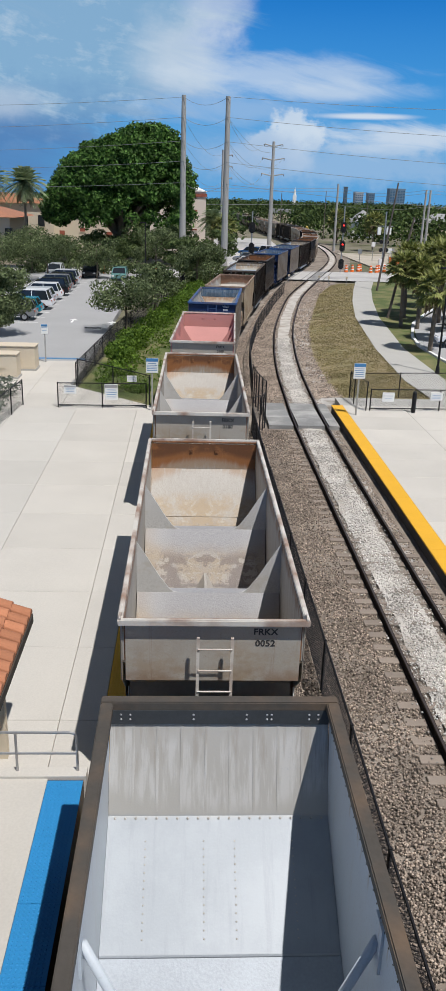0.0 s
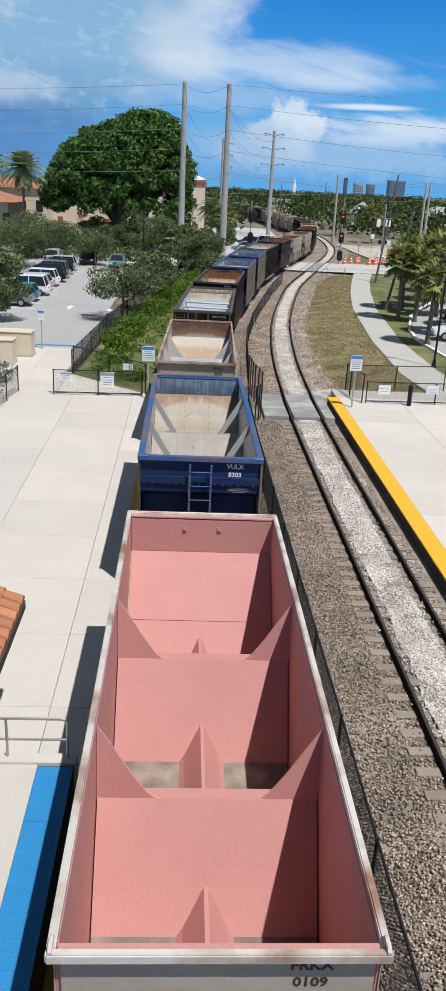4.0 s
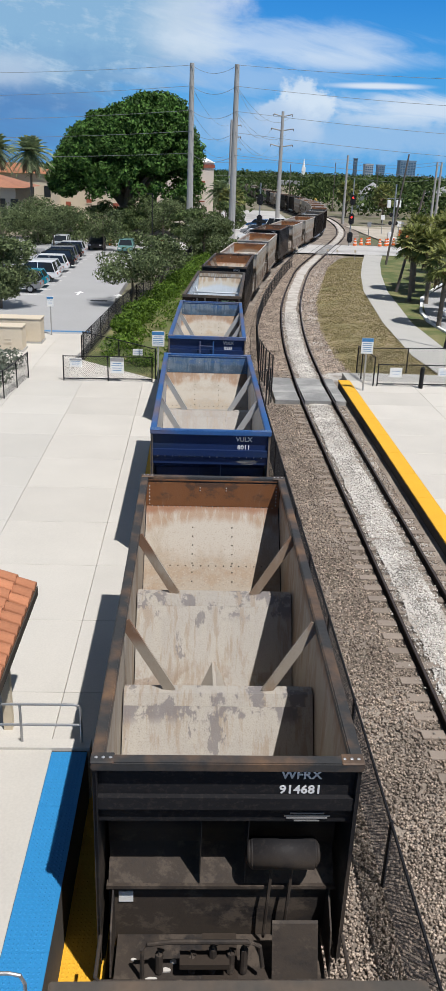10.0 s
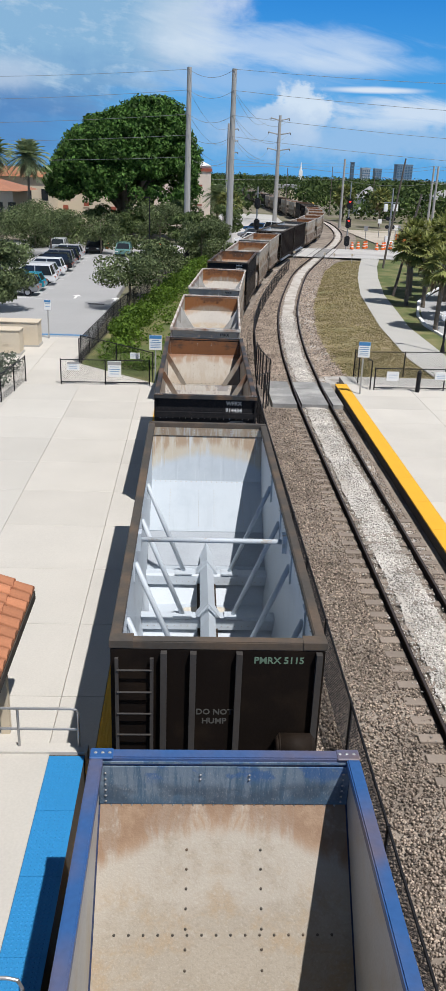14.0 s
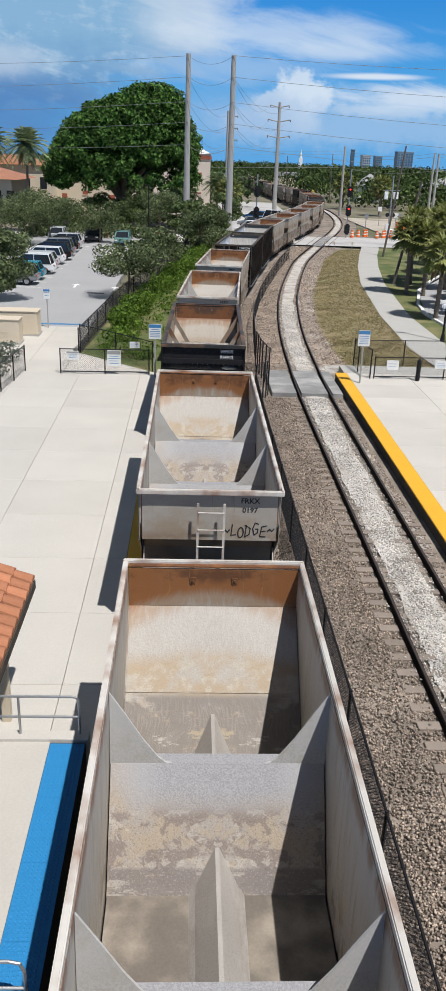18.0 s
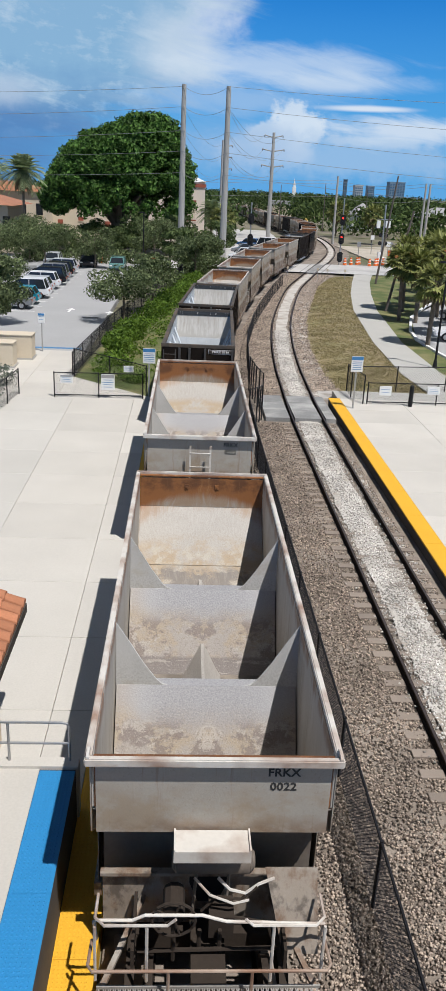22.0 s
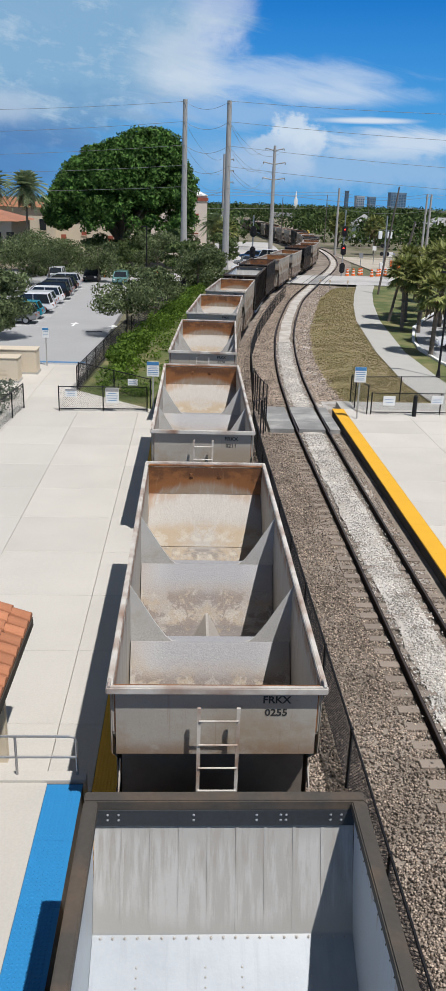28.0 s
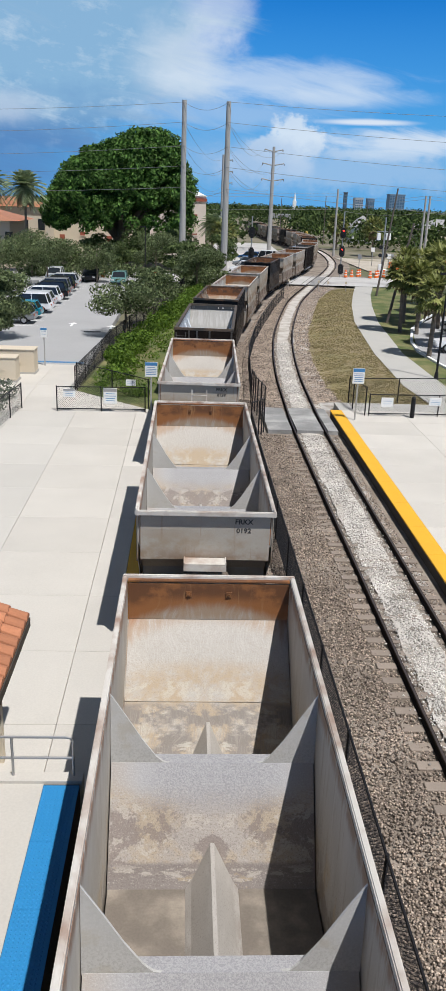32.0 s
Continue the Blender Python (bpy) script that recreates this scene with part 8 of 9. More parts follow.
PAINTS = {"white": paint("paint_white", (0.75, 0.76, 0.78)), "black": paint("paint_black", (0.015, 0.015, 0.018)), "grey": paint("paint_grey", (0.20, 0.21, 0.22)), "silver": paint("paint_silver", (0.48, 0.5, 0.52)),
          "teal": paint("paint_teal", (0.02, 0.22, 0.30)), "blue": paint("paint_blue", (0.03, 0.10, 0.25)), "green": paint("paint_green", (0.12, 0.24, 0.23))}
for x, y, yaw, c, k in ((-14.9, 68.6, 90, "grey", 1.5), (-14.9, 71.6, 90, "teal", 1.45), (-14.6, 75.4, 90, "white", 1.72), (-14.9, 79.2, 90, "silver", 1.5), (-14.8, 82.6, 90, "white", 1.6), (-14.6, 86.2, 90, "black", 1.75),
                        (-14.8, 90.0, 90, "grey", 1.75), (-14.9, 94, 90, "black", 1.6), (-15, 98, 90, "silver", 1.6), (-20.6, 75, 90, "black", 1.5), (-20.6, 83, 90, "grey", 1.6), (-12.5, 107, 180, "black", 1.7), (-8.6, 104, 180, "green", 1.5),
                        (-17, 107, 180, "silver", 1.5), (20.9, 60.3, 84, "white", 1.45), (24.0, 70.0, 20, "grey", 1.5), (31, 82, 35, "silver", 1.5), (8.5, 128, 90, "white", 1.7), (3.5, 131, 90, "silver", 1.5), (9.5, 140, 90, "grey", 1.6), (13.5, 150, 60, "white", 2.2), (11.5, 158, 60, "blue", 1.5)):
    vehicle(x, y, yaw, PAINTS[c], k, 4.6, f"parked {c} {'van' if k > 2 else 'sport utility car' if k > 1.55 else 'car'} on the asphalt")

# painted marks on the parking lot
for x, y in ((-9.6, 68.5), (-6.3, 67.5)):
    bm = nb()
    prism(bm, [(x - 0.1, y - 1.1, -0.018), (x + 0.1, y - 1.1, -0.018), (x + 0.1, y + 0.2, -0.018), (x + 0.4, y + 0.2, -0.018), (x, y + 1.1, -0.018), (x - 0.4, y + 0.2, -0.018), (x - 0.1, y + 0.2, -0.018)], (0, 0, 0.004))
    structure(part("road_marking", bm, WHITE), "white arrow painted on the asphalt", "road marking")
for k in range(12):
    y = 66.9 + k * 3.0
    structure(slab("road_marking", -17.2, -12.2, y, y + 0.1, -0.022, -0.015, WHITE), "white parking bay line", "road marking")
structure(slab("road_marking", -10.2, -6.6, 51.6, 52.0, -0.022, -0.014, SIGN_BLUE), "blue parking line on the asphalt", "road marking")
structure(slab("drain_grate", -8.2, -6.9, 64.6, 65.1, -0.022, -0.012, BLACK), "dark drain grate in the asphalt", "drain")

# ---- railway signals, gates and road works ----


def signal_mast(x, y, heads, h, lit, label):
    s = empty("railway_signal", pose(x, y, -0.3))
    tagged(s, label, "railway signal")
    bm = nb()
    tube(bm, [(0, 0, 0), (0, 0, h)], 0.09, 8)
    part("mast", bm, STEEL, s)
    for i, z in enumerate(heads):
        bm = nb()
        box(bm, -0.4, 0.4, -0.3, -0.12, z - 0.75, z + 0.75)
        bmesh.ops.bevel(bm, geom=bm.edges[:], offset=0.16, segments=2, affect="EDGES")
        head = part("signal_head", bm, BLACK, s)
        for k in (-0.3, 0.3):
            bm = nb()
            tube(bm, [(0, -0.29, z + k), (0, -0.33, z + k)], 0.13, 10)
            part("lens", bm, LAMP_RED if (i < 2 and k > 0 and lit) else GLASS_DARK, head)
            bm = nb()
            tube(bm, [(0, -0.3, z + k + 0.14), (0, -0.55, z + k + 0.11)], 0.05, 6)
            part("visor", bm, BLACK, head)


LAMP_RED = bpy.data.materials.new("lamp_red")
LAMP_RED.use_nodes = True
LAMP_RED.node_tree.nodes["Principled BSDF"].inputs["Base Color"].default_value = (0.8, 0.02, 0.02, 1)
LAMP_RED.node_tree.nodes["Principled BSDF"].inputs["Emission Color"].default_value = (1, 0.03, 0.02, 1)
LAMP_RED.node_tree.nodes["Principled BSDF"].inputs["Emission Strength"].default_value = 3.0
signal_mast(23.1, 127, (6.6, 3.9, 1.3), 9.6, True, "railway signal mast with three black heads, red lit")
signal_mast(8.9, 121, (6.4, 3.6, 0.9), 8.6, False, "railway signal mast with black heads")
cm = empty("crossing_signal", pose(30.0, 129.5, -0.3))
tagged(cm, "pale grey level-crossing mast with white boxes and lamp discs", "crossing signal")
bm = nb()
tube(bm, [(0, 0, 0), (0, 0, 9.0)], 0.15, 10, 0.11)
part("mast", bm, STEEL, cm)
for x, z, w, h in ((-0.9, 5.6, 0.55, 1.1), (0.55, 5.7, 0.75, 1.0), (-0.35, 1.0, 0.5, 1.1)):
    bm = nb()
    box(bm, x - w / 2, x + w / 2, -0.3, 0.1, z, z + h)
    bmesh.ops.bevel(bm, geom=bm.edges[:], offset=0.04, segments=1, affect="EDGES")
    part("equipment_box", bm, WHITE, cm)
for x, z in ((-0.45, 3.4), (0.45, 3.4), (-0.45, 4.6), (0.45, 4.6)):
    bm = nb()
    tube(bm, [(x, -0.22, z), (x, -0.28, z)], 0.3, 14)
    disc = part("lamp_disc", bm, BLACK, cm)
    bm = nb()
    tube(bm, [(x, -0.28, z), (x, -0.31, z)], 0.11, 10)
    part("lens", bm, GLASS_DARK, disc)
bm = nb()
bar(bm, (-1.2, 0, 6.9), (1.2, 0, 6.9), 0.09, 0.09)
part("cross_arm", bm, STEEL, cm)
for i in range(9):
    d = empty("traffic_drum", pose(24.0 + 0.9 * i + (i % 3) * 0.2, 127 + (i % 4) * 0.9, -0.16))
    tagged(d, "orange and white traffic drum at the road works", "traffic drum", "traffic drums")
    for k, (z0, z1) in enumerate(((0, 0.3), (0.3, 0.45), (0.45, 0.7), (0.7, 0.82), (0.82, 1.05))):
        bm = nb()
        tube(bm, [(0, 0, z0), (0, 0, z1)], 0.29 - 0.03 * k, 10, 0.28 - 0.03 * k)
        part("band", bm, WHITE if k % 2 else ORANGE, d)
for x, y in ((-12.6, 113.5), (-11.6, 113.8), (-4.6, 113.5)):
    d = empty("traffic_drum", pose(x, y, -0.16))
    tagged(d, "orange traffic drum at the end of the parking lot", "traffic drum", "traffic drums")
    bm = nb()
    tube(bm, [(0, 0, 0), (0, 0, 1.0)], 0.3, 10, 0.2)
    part("band", bm, ORANGE, d)
for x0, x1, y in ((36, 44, 150), (40, 56, 158), (48, 60, 145)):
    f = slab("barrier_net", x0, x1, y, y + 0.05, -0.4, 0.9, ORANGE)
    tagged(f, "orange plastic barrier net along the road works", "barrier")
structure(slab("sand_yard", 31, 60, 132, 178, -0.6, -0.3, mat("sand", (0.48, 0.43, 0.36), 0.95, spread=0.3, scale=0.16, fine=2, second=(0.26, 0.23, 0.17), second_amount=0.45)), "pale sandy road works", "ground")
for x, y, h in ((16.9, 107.5, 1.3), (19.9, 104.5, 1.5), (18.4, 109, 1.1), (13.2, 109.5, 1.2)):
    g = empty("marker_post", pose(x, y, -0.42))
    tagged(g, "thin grey marker post with a small plate beside the rails", "marker post")
    bm = nb()
    tube(bm, [(0, 0, 0), (0, 0, h)], 0.035, 6)
    part("post", bm, STEEL, g)
    bm = nb()
    box(bm, -0.13, 0.13, -0.06, -0.04, h - 0.3, h)
    part("plate", bm, STUCCO, g)
FLANGE = mat("flangeway", (0.10, 0.095, 0.09), 0.9, spread=0.25, scale=0.8, fine=6)
road_joints = structure(empty("road_joints"), "dark flangeways and patched asphalt where the rails cross the road", "crossing")
for line in (TRAIN_LINE, RIGHT_LINE):
    for off in (-0.67, 0.67):
        ribbon("flangeway", line, 112.5, 131, off - 0.12, off + 0.12, -0.206, FLANGE, parent=road_joints)
    for off in (-1.45, 1.45):
        ribbon("panel_joint", line, 112.5, 131, off - 0.05, off + 0.05, -0.207, FLANGE, parent=road_joints)
    ribbon("asphalt_patch", line, 113.5, 128, -0.5, 0.5, -0.2085, CROSSING, parent=road_joints)

ex = empty("excavator", pose(29.0, 222, -0.4))
tagged(ex, "small yellow excavator beside the far tracks", "excavator")
MACHINE = mat("machine_yellow", (0.62, 0.43, 0.10), 0.5, spread=0.12, scale=1, fine=10)
bm = nb()
box(bm, -1.1, 1.1, -1.3, 1.3, 0.9, 1.9)
bmesh.ops.bevel(bm, geom=bm.edges[:], offset=0.15, segments=2, affect="EDGES")
part("body", bm, MACHINE, ex)
bm = nb()
box(bm, -1.0, -0.1, -1.2, 0.4, 1.9, 2.9)
bmesh.ops.bevel(bm, geom=bm.edges[:], offset=0.1, segments=2, affect="EDGES")
part("cab", bm, GLASS_DARK, ex)
for sx in (-0.9, 0.9):
    bm = nb()
    box(bm, sx - 0.25, sx + 0.25, -1.6, 1.6, 0, 0.8)
    bmesh.ops.bevel(bm, geom=bm.edges[:], offset=0.25, segments=2, affect="EDGES")
    part("crawler", bm, BLACK, ex)
bm = nb()
bar(bm, (0.4, -1.0, 1.8), (1.4, -2.2, 4.0), 0.35, 0.4)
bar(bm, (1.4, -2.2, 4.0), (2.6, -3.0, 1.4), 0.28, 0.3)
part("boom", bm, MACHINE, ex)
for x, y, h in ((33.5, 140, 3.2), (35.4, 146, 2.8), (37.8, 139, 3.4), (40.5, 148, 3.0), (43, 141, 3.0), (34.2, 156, 3.4), (30.6, 150, 2.4)):
    g = empty("site_post", pose(x, y, -0.35))
    tagged(g, "thin pale post with a small board at the road works", "post")
    bm = nb()
    tube(bm, [(0, 0, 0), (0, 0, h)], 0.06, 6)
    part("post", bm, STEEL, g)
    bm = nb()
    box(bm, -0.35, 0.35, -0.1, -0.06, h - 0.8, h)
    part("board", bm, WHITE if h > 3 else STEEL, g)
for i in range(14):
    f = slab("site_barrier", 31.5 + 2.1 * i, 33.4 + 2.1 * i, 136 + (i % 3) * 0.7, 136.4 + (i % 3) * 0.7, -0.32, 0.55, ORANGE if i % 3 else WHITE, bevel=0.08)
    tagged(f, "plastic road barrier at the road works", "road barrier", "road barriers")


def lamp_post(x, y, h, arm):
    s = empty("street_lamp", pose(x, y, -0.1))
    tagged(s, "black street lamp post", "street lamp")
    bm = nb()
    tube(bm, [(0, 0, 0), (0, 0, 0.5)], 0.16, 10, 0.1)
    part("base", bm, BLACK, s)
    bm = nb()
    tube(bm, [(0, 0, 0.5), (0, 0, h)], 0.075, 8, 0.055)
    part("shaft", bm, BLACK, s)
    bm = nb()
    box(bm, -arm, 0.1, -0.12, 0.12, h, h + 0.12)
    part("lamp_head", bm, BLACK, s)


lamp_post(15.75, 49.8, 6.4, 0.5)
lamp_post(-12.2, 50.5, 6.2, 0.6)
lamp_post(-5.2, 100, 7.0, 0.6)
lamp_post(24.6, 70, 7.0, 0.6)

# ---- buildings ----


def house(name, x0, x1, y0, y1, h, wall, roof_mat, rise, label, windows=(), flat=False, over=0.6):
    b = empty(name, pose((x0 + x1) / 2, y0, -0.5))
    tagged(b, label, "building")
    w, d = (x1 - x0) / 2, y1 - y0
    bm = nb()
    box(bm, -w, w, 0, d, 0, h + 0.5)
    part("wall", bm, wall, b)
    bm = nb()
    z = h + 0.5
    if flat:
        box(bm, -w - 0.15, w + 0.15, -0.15, d + 0.15, z, z + rise)
    else:
        e = min(w, d / 2) * 0.95
        v = [bm.verts.new(p) for p in ((-w - over, -over, z), (w + over, -over, z), (w + over, d + over, z), (-w - over, d + over, z))]
        r = [bm.verts.new(p) for p in ((-w + e, d / 2, z + rise), (w - e, d / 2, z + rise))]
        for q in ((v[0], v[1], r[1], r[0]), (v[2], v[3], r[0], r[1]), (v[1], v[2], r[1]), (v[3], v[0], r[0]), (v[3], v[2], v[1], v[0])):
            bm.faces.new(q)
    part("roof", bm, roof_mat, b)
    for wx, wz, ww, wh, m in windows:
        bm = nb()
        box(bm, wx - ww / 2, wx + ww / 2, -0.06, 0.05, wz + 0.5, wz + wh + 0.5)
        win = part("window", bm, m, b)
        bm = nb()
        box(bm, wx - ww / 2 - 0.1, wx + ww / 2 + 0.1, -0.14, 0.0, wz + 0.38, wz + 0.5)
        part("sill", bm, wall, win)
    return b


ROOF_CLAY = mat("roof_clay", (0.36, 0.165, 0.10), 0.85, spread=0.25, scale=0.8, fine=6)
# the tall dark panes paint the shaded porch openings of this building
house("station_building", -41, -27.6, 132, 146, 6.2, STUCCO, ROOF_CLAY, 2.3, "cream station building with an orange tile roof", [(x, 1.0, 1.2, 3.6, GLASS_DARK) for x in (0.5, 2.5, 4.5, 6.5)], over=1.2)
house("station_building", -42, -26.5, 158, 170, 8.0, STUCCO, TERRACOTTA, 1.7, "cream station building with an orange tile roof", [(4, 4, 1.2, 2, GLASS_DARK), (7, 4, 1.2, 2, GLASS_DARK)])
house("bell_tower", -39.5, -35.6, 150, 155, 12.6, STUCCO, STUCCO, 1.0, "cream stucco tower of the station", flat=True)
house("station_building", -30, -12, 168, 180, 5.4, STUCCO, STUCCO, 0.3, "long low cream building with red doors", [(-4.0, 0.2, 1.0, 2.8, RED_TRIM), (5.2, 0.2, 1.1, 2.8, RED_TRIM), (0, 2.9, 1.0, 0.7, RED_TRIM)], flat=True)
house("theatre_building", -8, 3.2, 172, 190, 11.0, STUCCO_PINK, WHITE, 2.6, "pale pink building with a white gable roof and red trim", [(2.6, 4.0, 2.2, 3.0, STUCCO), (2.6, 7.2, 2.6, 0.35, RED_TRIM), (2.6, 3.6, 2.6, 0.3, RED_TRIM)], over=0.2)
g = slab("cornice", -8.2, 3.4, 171.8, 172.0, 10.0, 10.6, RED_TRIM)
tagged(g, "red cornice band on the pale building", "trim", kind="structure")
house("house", 50.5, 58, 262, 271, 4.2, WHITE, mat("roof_grey", (0.3, 0.3, 0.3), 0.8), 3.4, "white house with a pale grey roof", [(-2, 1, 1.4, 1.6, GLASS_DARK), (2, 1, 1.4, 1.6, GLASS_DARK)])
house("house", 66, 82, 240, 250, 5, STUCCO, MAT["roof_grey"], 2.5, "cream house with a grey roof", [(-3, 1, 1.6, 1.8, GLASS_DARK), (3, 1, 1.6, 1.8, GLASS_DARK)])
house("warehouse", 4, 12, 300, 312, 5, WHITE, WHITE, 0.4, "white warehouse among the trees", flat=True)
house("warehouse", 32, 40, 330, 345, 5, STUCCO, MAT["roof_grey"], 1.5, "low pale warehouse among the trees", flat=True)


def tower(x, y, w, d, h, wall, glass, label, floors, bays):
    b = empty("office_tower", pose(x, y, -0.5))
    tagged(b, label, "building")
    bm = nb()
    box(bm, -w / 2, w / 2, 0, d, 0, h)
    part("wall", bm, wall, b)
    for i in range(floors):
        for k in range(bays):
            bm = nb()
            z = h * (0.35 + 0.62 * i / floors)
            x0 = -w / 2 + w * (k + 0.15) / bays
            box(bm, x0, x0 + w * 0.7 / bays, -0.4, 0.2, z, z + h * 0.62 / floors * 0.62)
            part("window", bm, glass, b)
    bm = nb()
    box(bm, -w / 2 - 0.5, w / 2 + 0.5, -0.5, d + 0.5, h, h + 1.5)
    part("roof", bm, wall, b)


TOWER_GLASS = mat("tower_glass", (0.08, 0.16, 0.25), 0.2)
TOWER_WALL = mat("tower_wall", (0.18, 0.27, 0.36), 0.8)
TOWER_PALE = mat("tower_pale", (0.42, 0.45, 0.48), 0.8)
tower(363, 1500, 27, 25, 33, TOWER_WALL, TOWER_GLASS, "blue glass office tower on the horizon", 8, 6)
tower(296, 1500, 14, 20, 25, TOWER_PALE, TOWER_GLASS, "pale office block on the horizon", 4, 4)
tower(330, 1560, 12, 20, 25, TOWER_WALL, TOWER_GLASS, "blue office block on the horizon", 5, 4)
tower(470, 1450, 24, 25, 24, TOWER_PALE, TOWER_GLASS, "pale office block on the horizon", 5, 5)
tower(268, 1480, 6, 6, 33, mat("tower_dark", (0.08, 0.11, 0.14), 0.8), TOWER_GLASS, "slim dark tower on the horizon", 5, 2)
st = empty("steeple", pose(158, 1300, -0.5))
tagged(st, "white church steeple on the horizon", "steeple")
bm = nb()
box(bm, -2.6, 2.6, -2.6, 2.6, 0, 17)
part("shaft", bm, WHITE, st)
bm = nb()
tube(bm, [(0, 0, 17), (0, 0, 29)], 2.2, 8, 0.1)
part("spire", bm, WHITE, st)


def far_woods():
    """The belt of trees out to the horizon."""
    rng = np.random.default_rng(3)
    lobes = []
    while len(lobes) < 7200:
        y = 160 + 900 * rng.random() ** 1.3
        x = -120 + (140 + y * 0.42 + 60) * rng.random() * 1.15
        xr = np.interp(y, RIGHT_LINE.p[:, 1], RIGHT_LINE.p[:, 0])
        if y < 430 and xr - (9.5 if y > 190 else 34) < x < xr + (4 if y > 215 else 24 + (215 - y) * 0.3):
            continue
        if y < 460 and 0.056 * y < x < xr:
            continue
        if y < 190 and x < 6:
            continue
        h = rng.uniform(6.0, 9.9) * (1.0 if y > 260 else 0.85)
        r = rng.uniform(2.2, 4.2)
        for k in range(3):
            lobes.append(((x + rng.normal() * r * 0.5, y + rng.normal() * r * 0.5, h - r * 0.6 * (0.6 + 0.8 * rng.random()) - k * 1.4), (r, r, r * 0.75)))
    v, f = leaf_cloud(lobes, 220000, 0.65, 8, 0.45)
    tagged(raw("far_woods", v, f, LEAF_WOODS), "belt of green trees out to the horizon", "woods", kind="stuff")


far_woods()

# ---- ties and loose stones ----


def place_ties():
    bm = nb()
    box(bm, -1.3, 1.3, -0.125, 0.125, -0.2, 0.0)
    bmesh.ops.bevel(bm, geom=bm.edges[:], offset=0.012, segments=1, affect="EDGES")
    me = None
    for root, line in ((TRACKS[1], RIGHT_LINE), (TRACKS[0], TRAIN_LINE)):
        s = 3.0
        while s < (118 if root is TRACKS[1] else 42):
            if not 36.9 < s < 41.9:
                if me is None:
                    ob = part("tie", bm, TIE, root)
                    me = ob.data
                else:
                    ob = new("tie", me)
                    ob.parent = root
                x, y = line.at(s)
                ob.location = (x, y, (-0.352 if s < 24 else -0.385) + random.uniform(-0.022, 0.006))
                ob.rotation_euler = (0, 0, line.heading(s) + random.uniform(-0.01, 0.01))
            s += 0.61


place_ties()


def scatter(name, count, place, size, material, label, seed):
    """Loose angular stones."""
    rng = np.random.default_rng(seed)
    p = place(rng, count)
    count = len(p)
    base = np.array([(1, 0, 0), (-0.9, 0.15, 0), (0.1, 1, 0), (-0.1, -0.95, 0.1), (0, 0.1, 0.75), (0, 0, -0.7)])
    tri = np.array([(0, 2, 4), (2, 1, 4), (1, 3, 4), (3, 0, 4), (2, 0, 5), (1, 2, 5), (3, 1, 5), (0, 3, 5)])
    s = size * rng.uniform(0.55, 1.35, (count, 1, 1)) * (0.75 + 0.5 * rng.random((count, 1, 3)))
    v = base[None] * s * (0.8 + 0.4 * rng.random((count, 6, 3)))
    a = rng.uniform(0, 6.283, count)
    t = rng.uniform(-0.7, 0.7, count)
    ca, sa, ct, st = np.cos(a)[:, None], np.sin(a)[:, None], np.cos(t)[:, None], np.sin(t)[:, None]
    x, y, z = v[..., 0], v[..., 1], v[..., 2]
    y, z = y * ct - z * st, y * st + z * ct
    x, y = x * ca - y * sa, x * sa + y * ca
    v = np.stack([x, y, z], -1) + p[:, None, :]
    f = (tri[None] + (np.arange(count) * 6)[:, None, None]).reshape(-1, 3)
    me = bpy.data.meshes.new(name)
    me.vertices.add(count * 6)
    me.vertices.foreach_set("co", v.reshape(-1))
    me.loops.add(len(f) * 3)
    me.loops.foreach_set("vertex_index", f.reshape(-1))
    me.polygons.add(len(f))
    me.polygons.foreach_set("loop_start", np.arange(len(f)) * 3)
    me.update(calc_edges=True)
    me.materials.append(material)
    tagged(new(name, me), label, "gravel", kind="stuff")


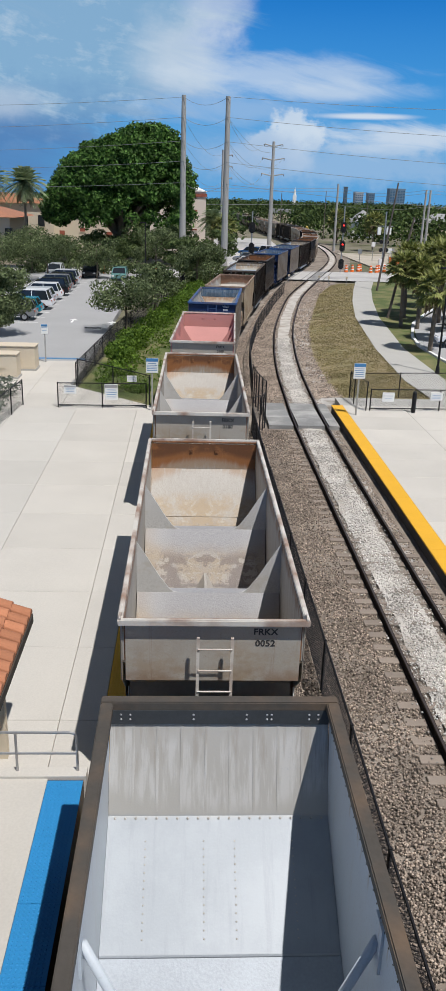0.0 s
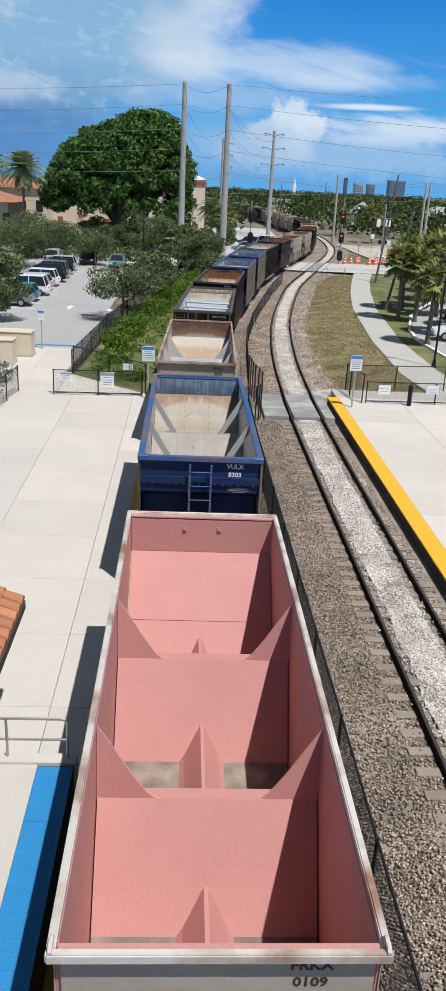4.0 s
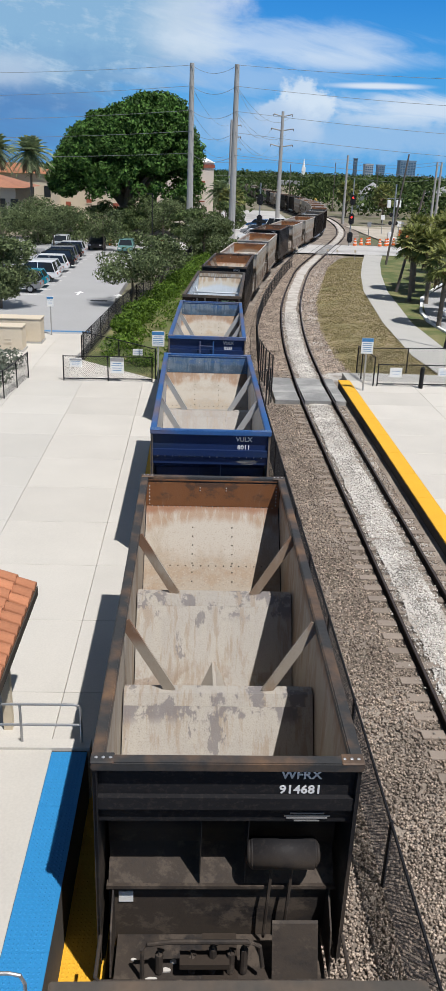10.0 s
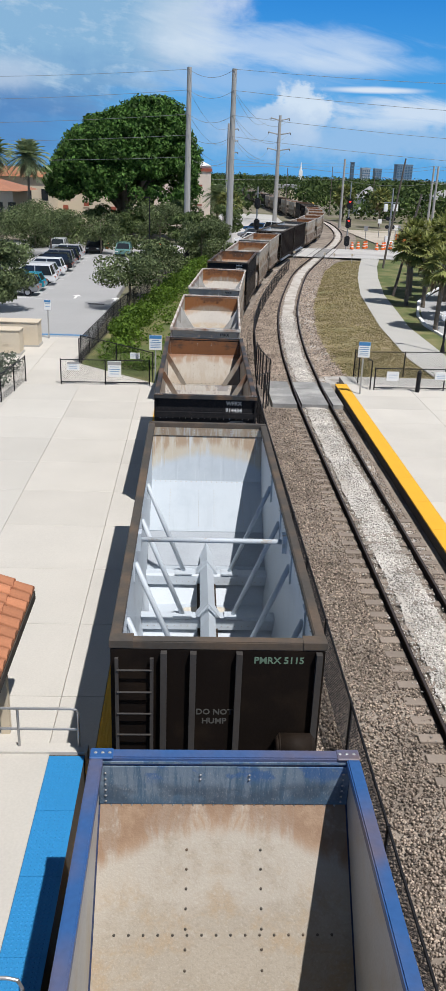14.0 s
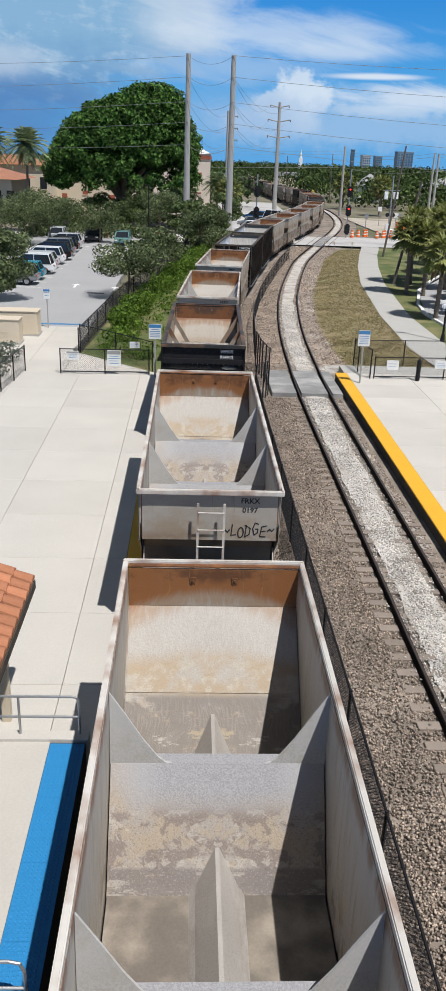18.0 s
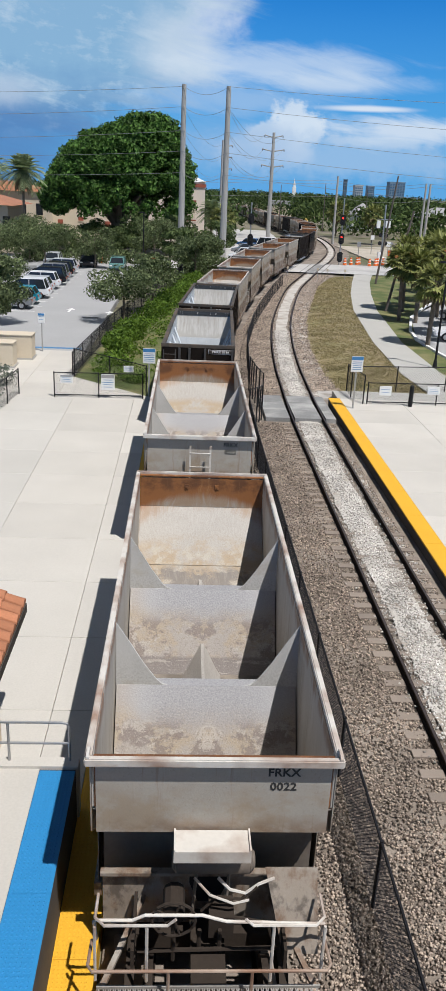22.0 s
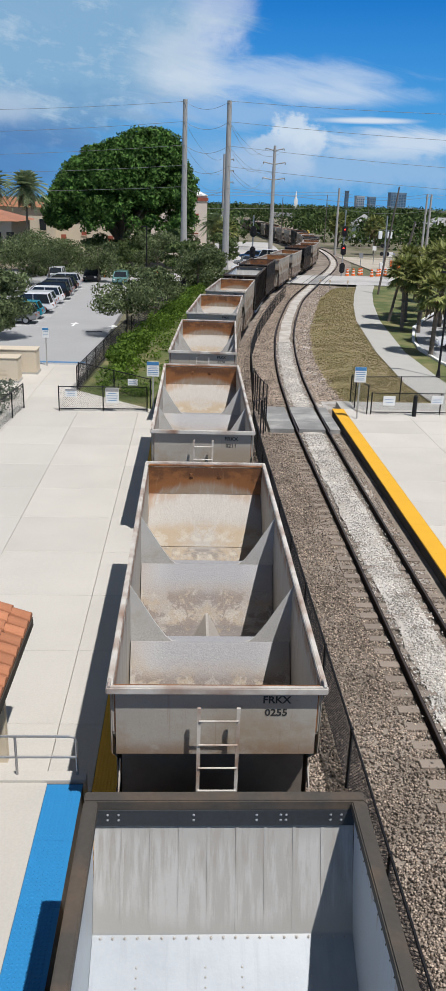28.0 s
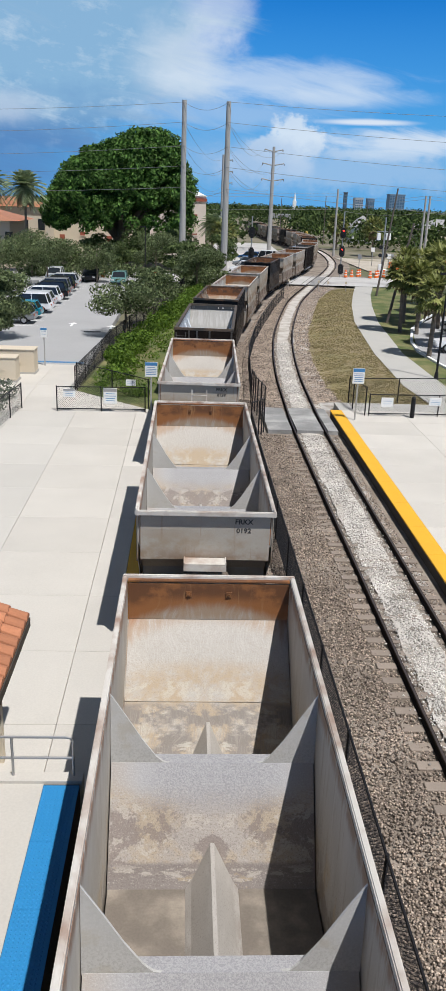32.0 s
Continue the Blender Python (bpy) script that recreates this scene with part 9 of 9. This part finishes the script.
def brown_bed(rng, n):
    y = 4 + 60 * rng.random(n) ** 1.7
    x = rng.uniform(1.75, 7.22, n)
    off = np.interp(y, RIGHT_LINE.p[:, 1], RIGHT_LINE.p[:, 0]) - 6
    rel = x - 6
    keep = (np.abs(np.abs(rel) - 0.755) > 0.09) & (np.abs(rel) > 0.66) & ((y < 36.9) | (y > 41.9))
    tie = np.abs(((y - 3) / 0.61 + 0.5) % 1 - 0.5) < 0.2
    keep &= ~(tie & (rel < 0) & (rel > -1.28) & (rng.random(n) < 0.85))
    z = np.where(rel > 0.8, -0.392, np.where(np.abs(rel) < 1.4, -0.395, -0.375)) + rng.uniform(-0.02, 0.03, n)
    return np.stack([x + off, y, z], 1)[keep]


def pale_bed(rng, n):
    y = 4 + 60 * rng.random(n) ** 1.7
    x = rng.normal(0, 0.32, n)
    off = np.interp(y, RIGHT_LINE.p[:, 1], RIGHT_LINE.p[:, 0])
    keep = (np.abs(np.abs(x) - 0.755) > 0.08) & (np.abs(x) < 1.3) & ((y < 36.9) | (y > 41.9))
    return np.stack([x + off, y, -0.345 + rng.uniform(-0.02, 0.02, n)], 1)[keep]


scatter("ballast_stones", 140000, brown_bed, 0.028, STONE, "loose brown crushed stones", 1)


def curve_bed(rng, n):
    y = 44 + 68 * rng.random(n) ** 1.4
    lo = np.interp(y, TRAIN_LINE.p[:, 1], TRAIN_LINE.p[:, 0]) + 1.6
    mid = np.interp(y, RIGHT_LINE.p[:, 1], RIGHT_LINE.p[:, 0])
    x = lo + (mid + 2.6 - lo) * rng.random(n)
    rel = np.abs(x - mid)
    keep = (np.abs(rel - 0.78) > 0.12) & (rel > 0.62)
    return np.stack([x, y, -0.395 + rng.uniform(-0.02, 0.035, n)], 1)[keep]


scatter("ballast_stones_far", 60000, curve_bed, 0.052, STONE, "loose brown and grey crushed stones", 5)
scatter("ballast_stones_pale", 30000, pale_bed, 0.03, STONE_PALE, "loose pale limestone stones", 2)


def blades(rng, n):
    y = 41.5 + 66 * rng.random(n) ** 1.5
    u = rng.random(n) ** 1.2
    lo, hi = np.interp(y, *BANK_L), np.interp(y, *BANK_R)
    return np.stack([lo + (hi - lo) * u, y, -0.40 + 0.30 * np.minimum(1, u * 2.2) ** 0.7], 1)


scatter("grass_tufts", 22000, blades, 0.05, BLADE, "tufts of dry grass", 3)


def motions():
    for car, s, kind, mark, number in TRAIN:
        rows = []
        for k in range(33):
            q = s - travelled(k)
            x, y = TRAIN_LINE.at(q)
            a = TRAIN_LINE.heading(q, 4.0)
            rows.append((k, Matrix.Translation((x, y, RAIL_Z)) @ Matrix.Rotation(a, 4, "Z")))
        walk(car, rows)


motions()
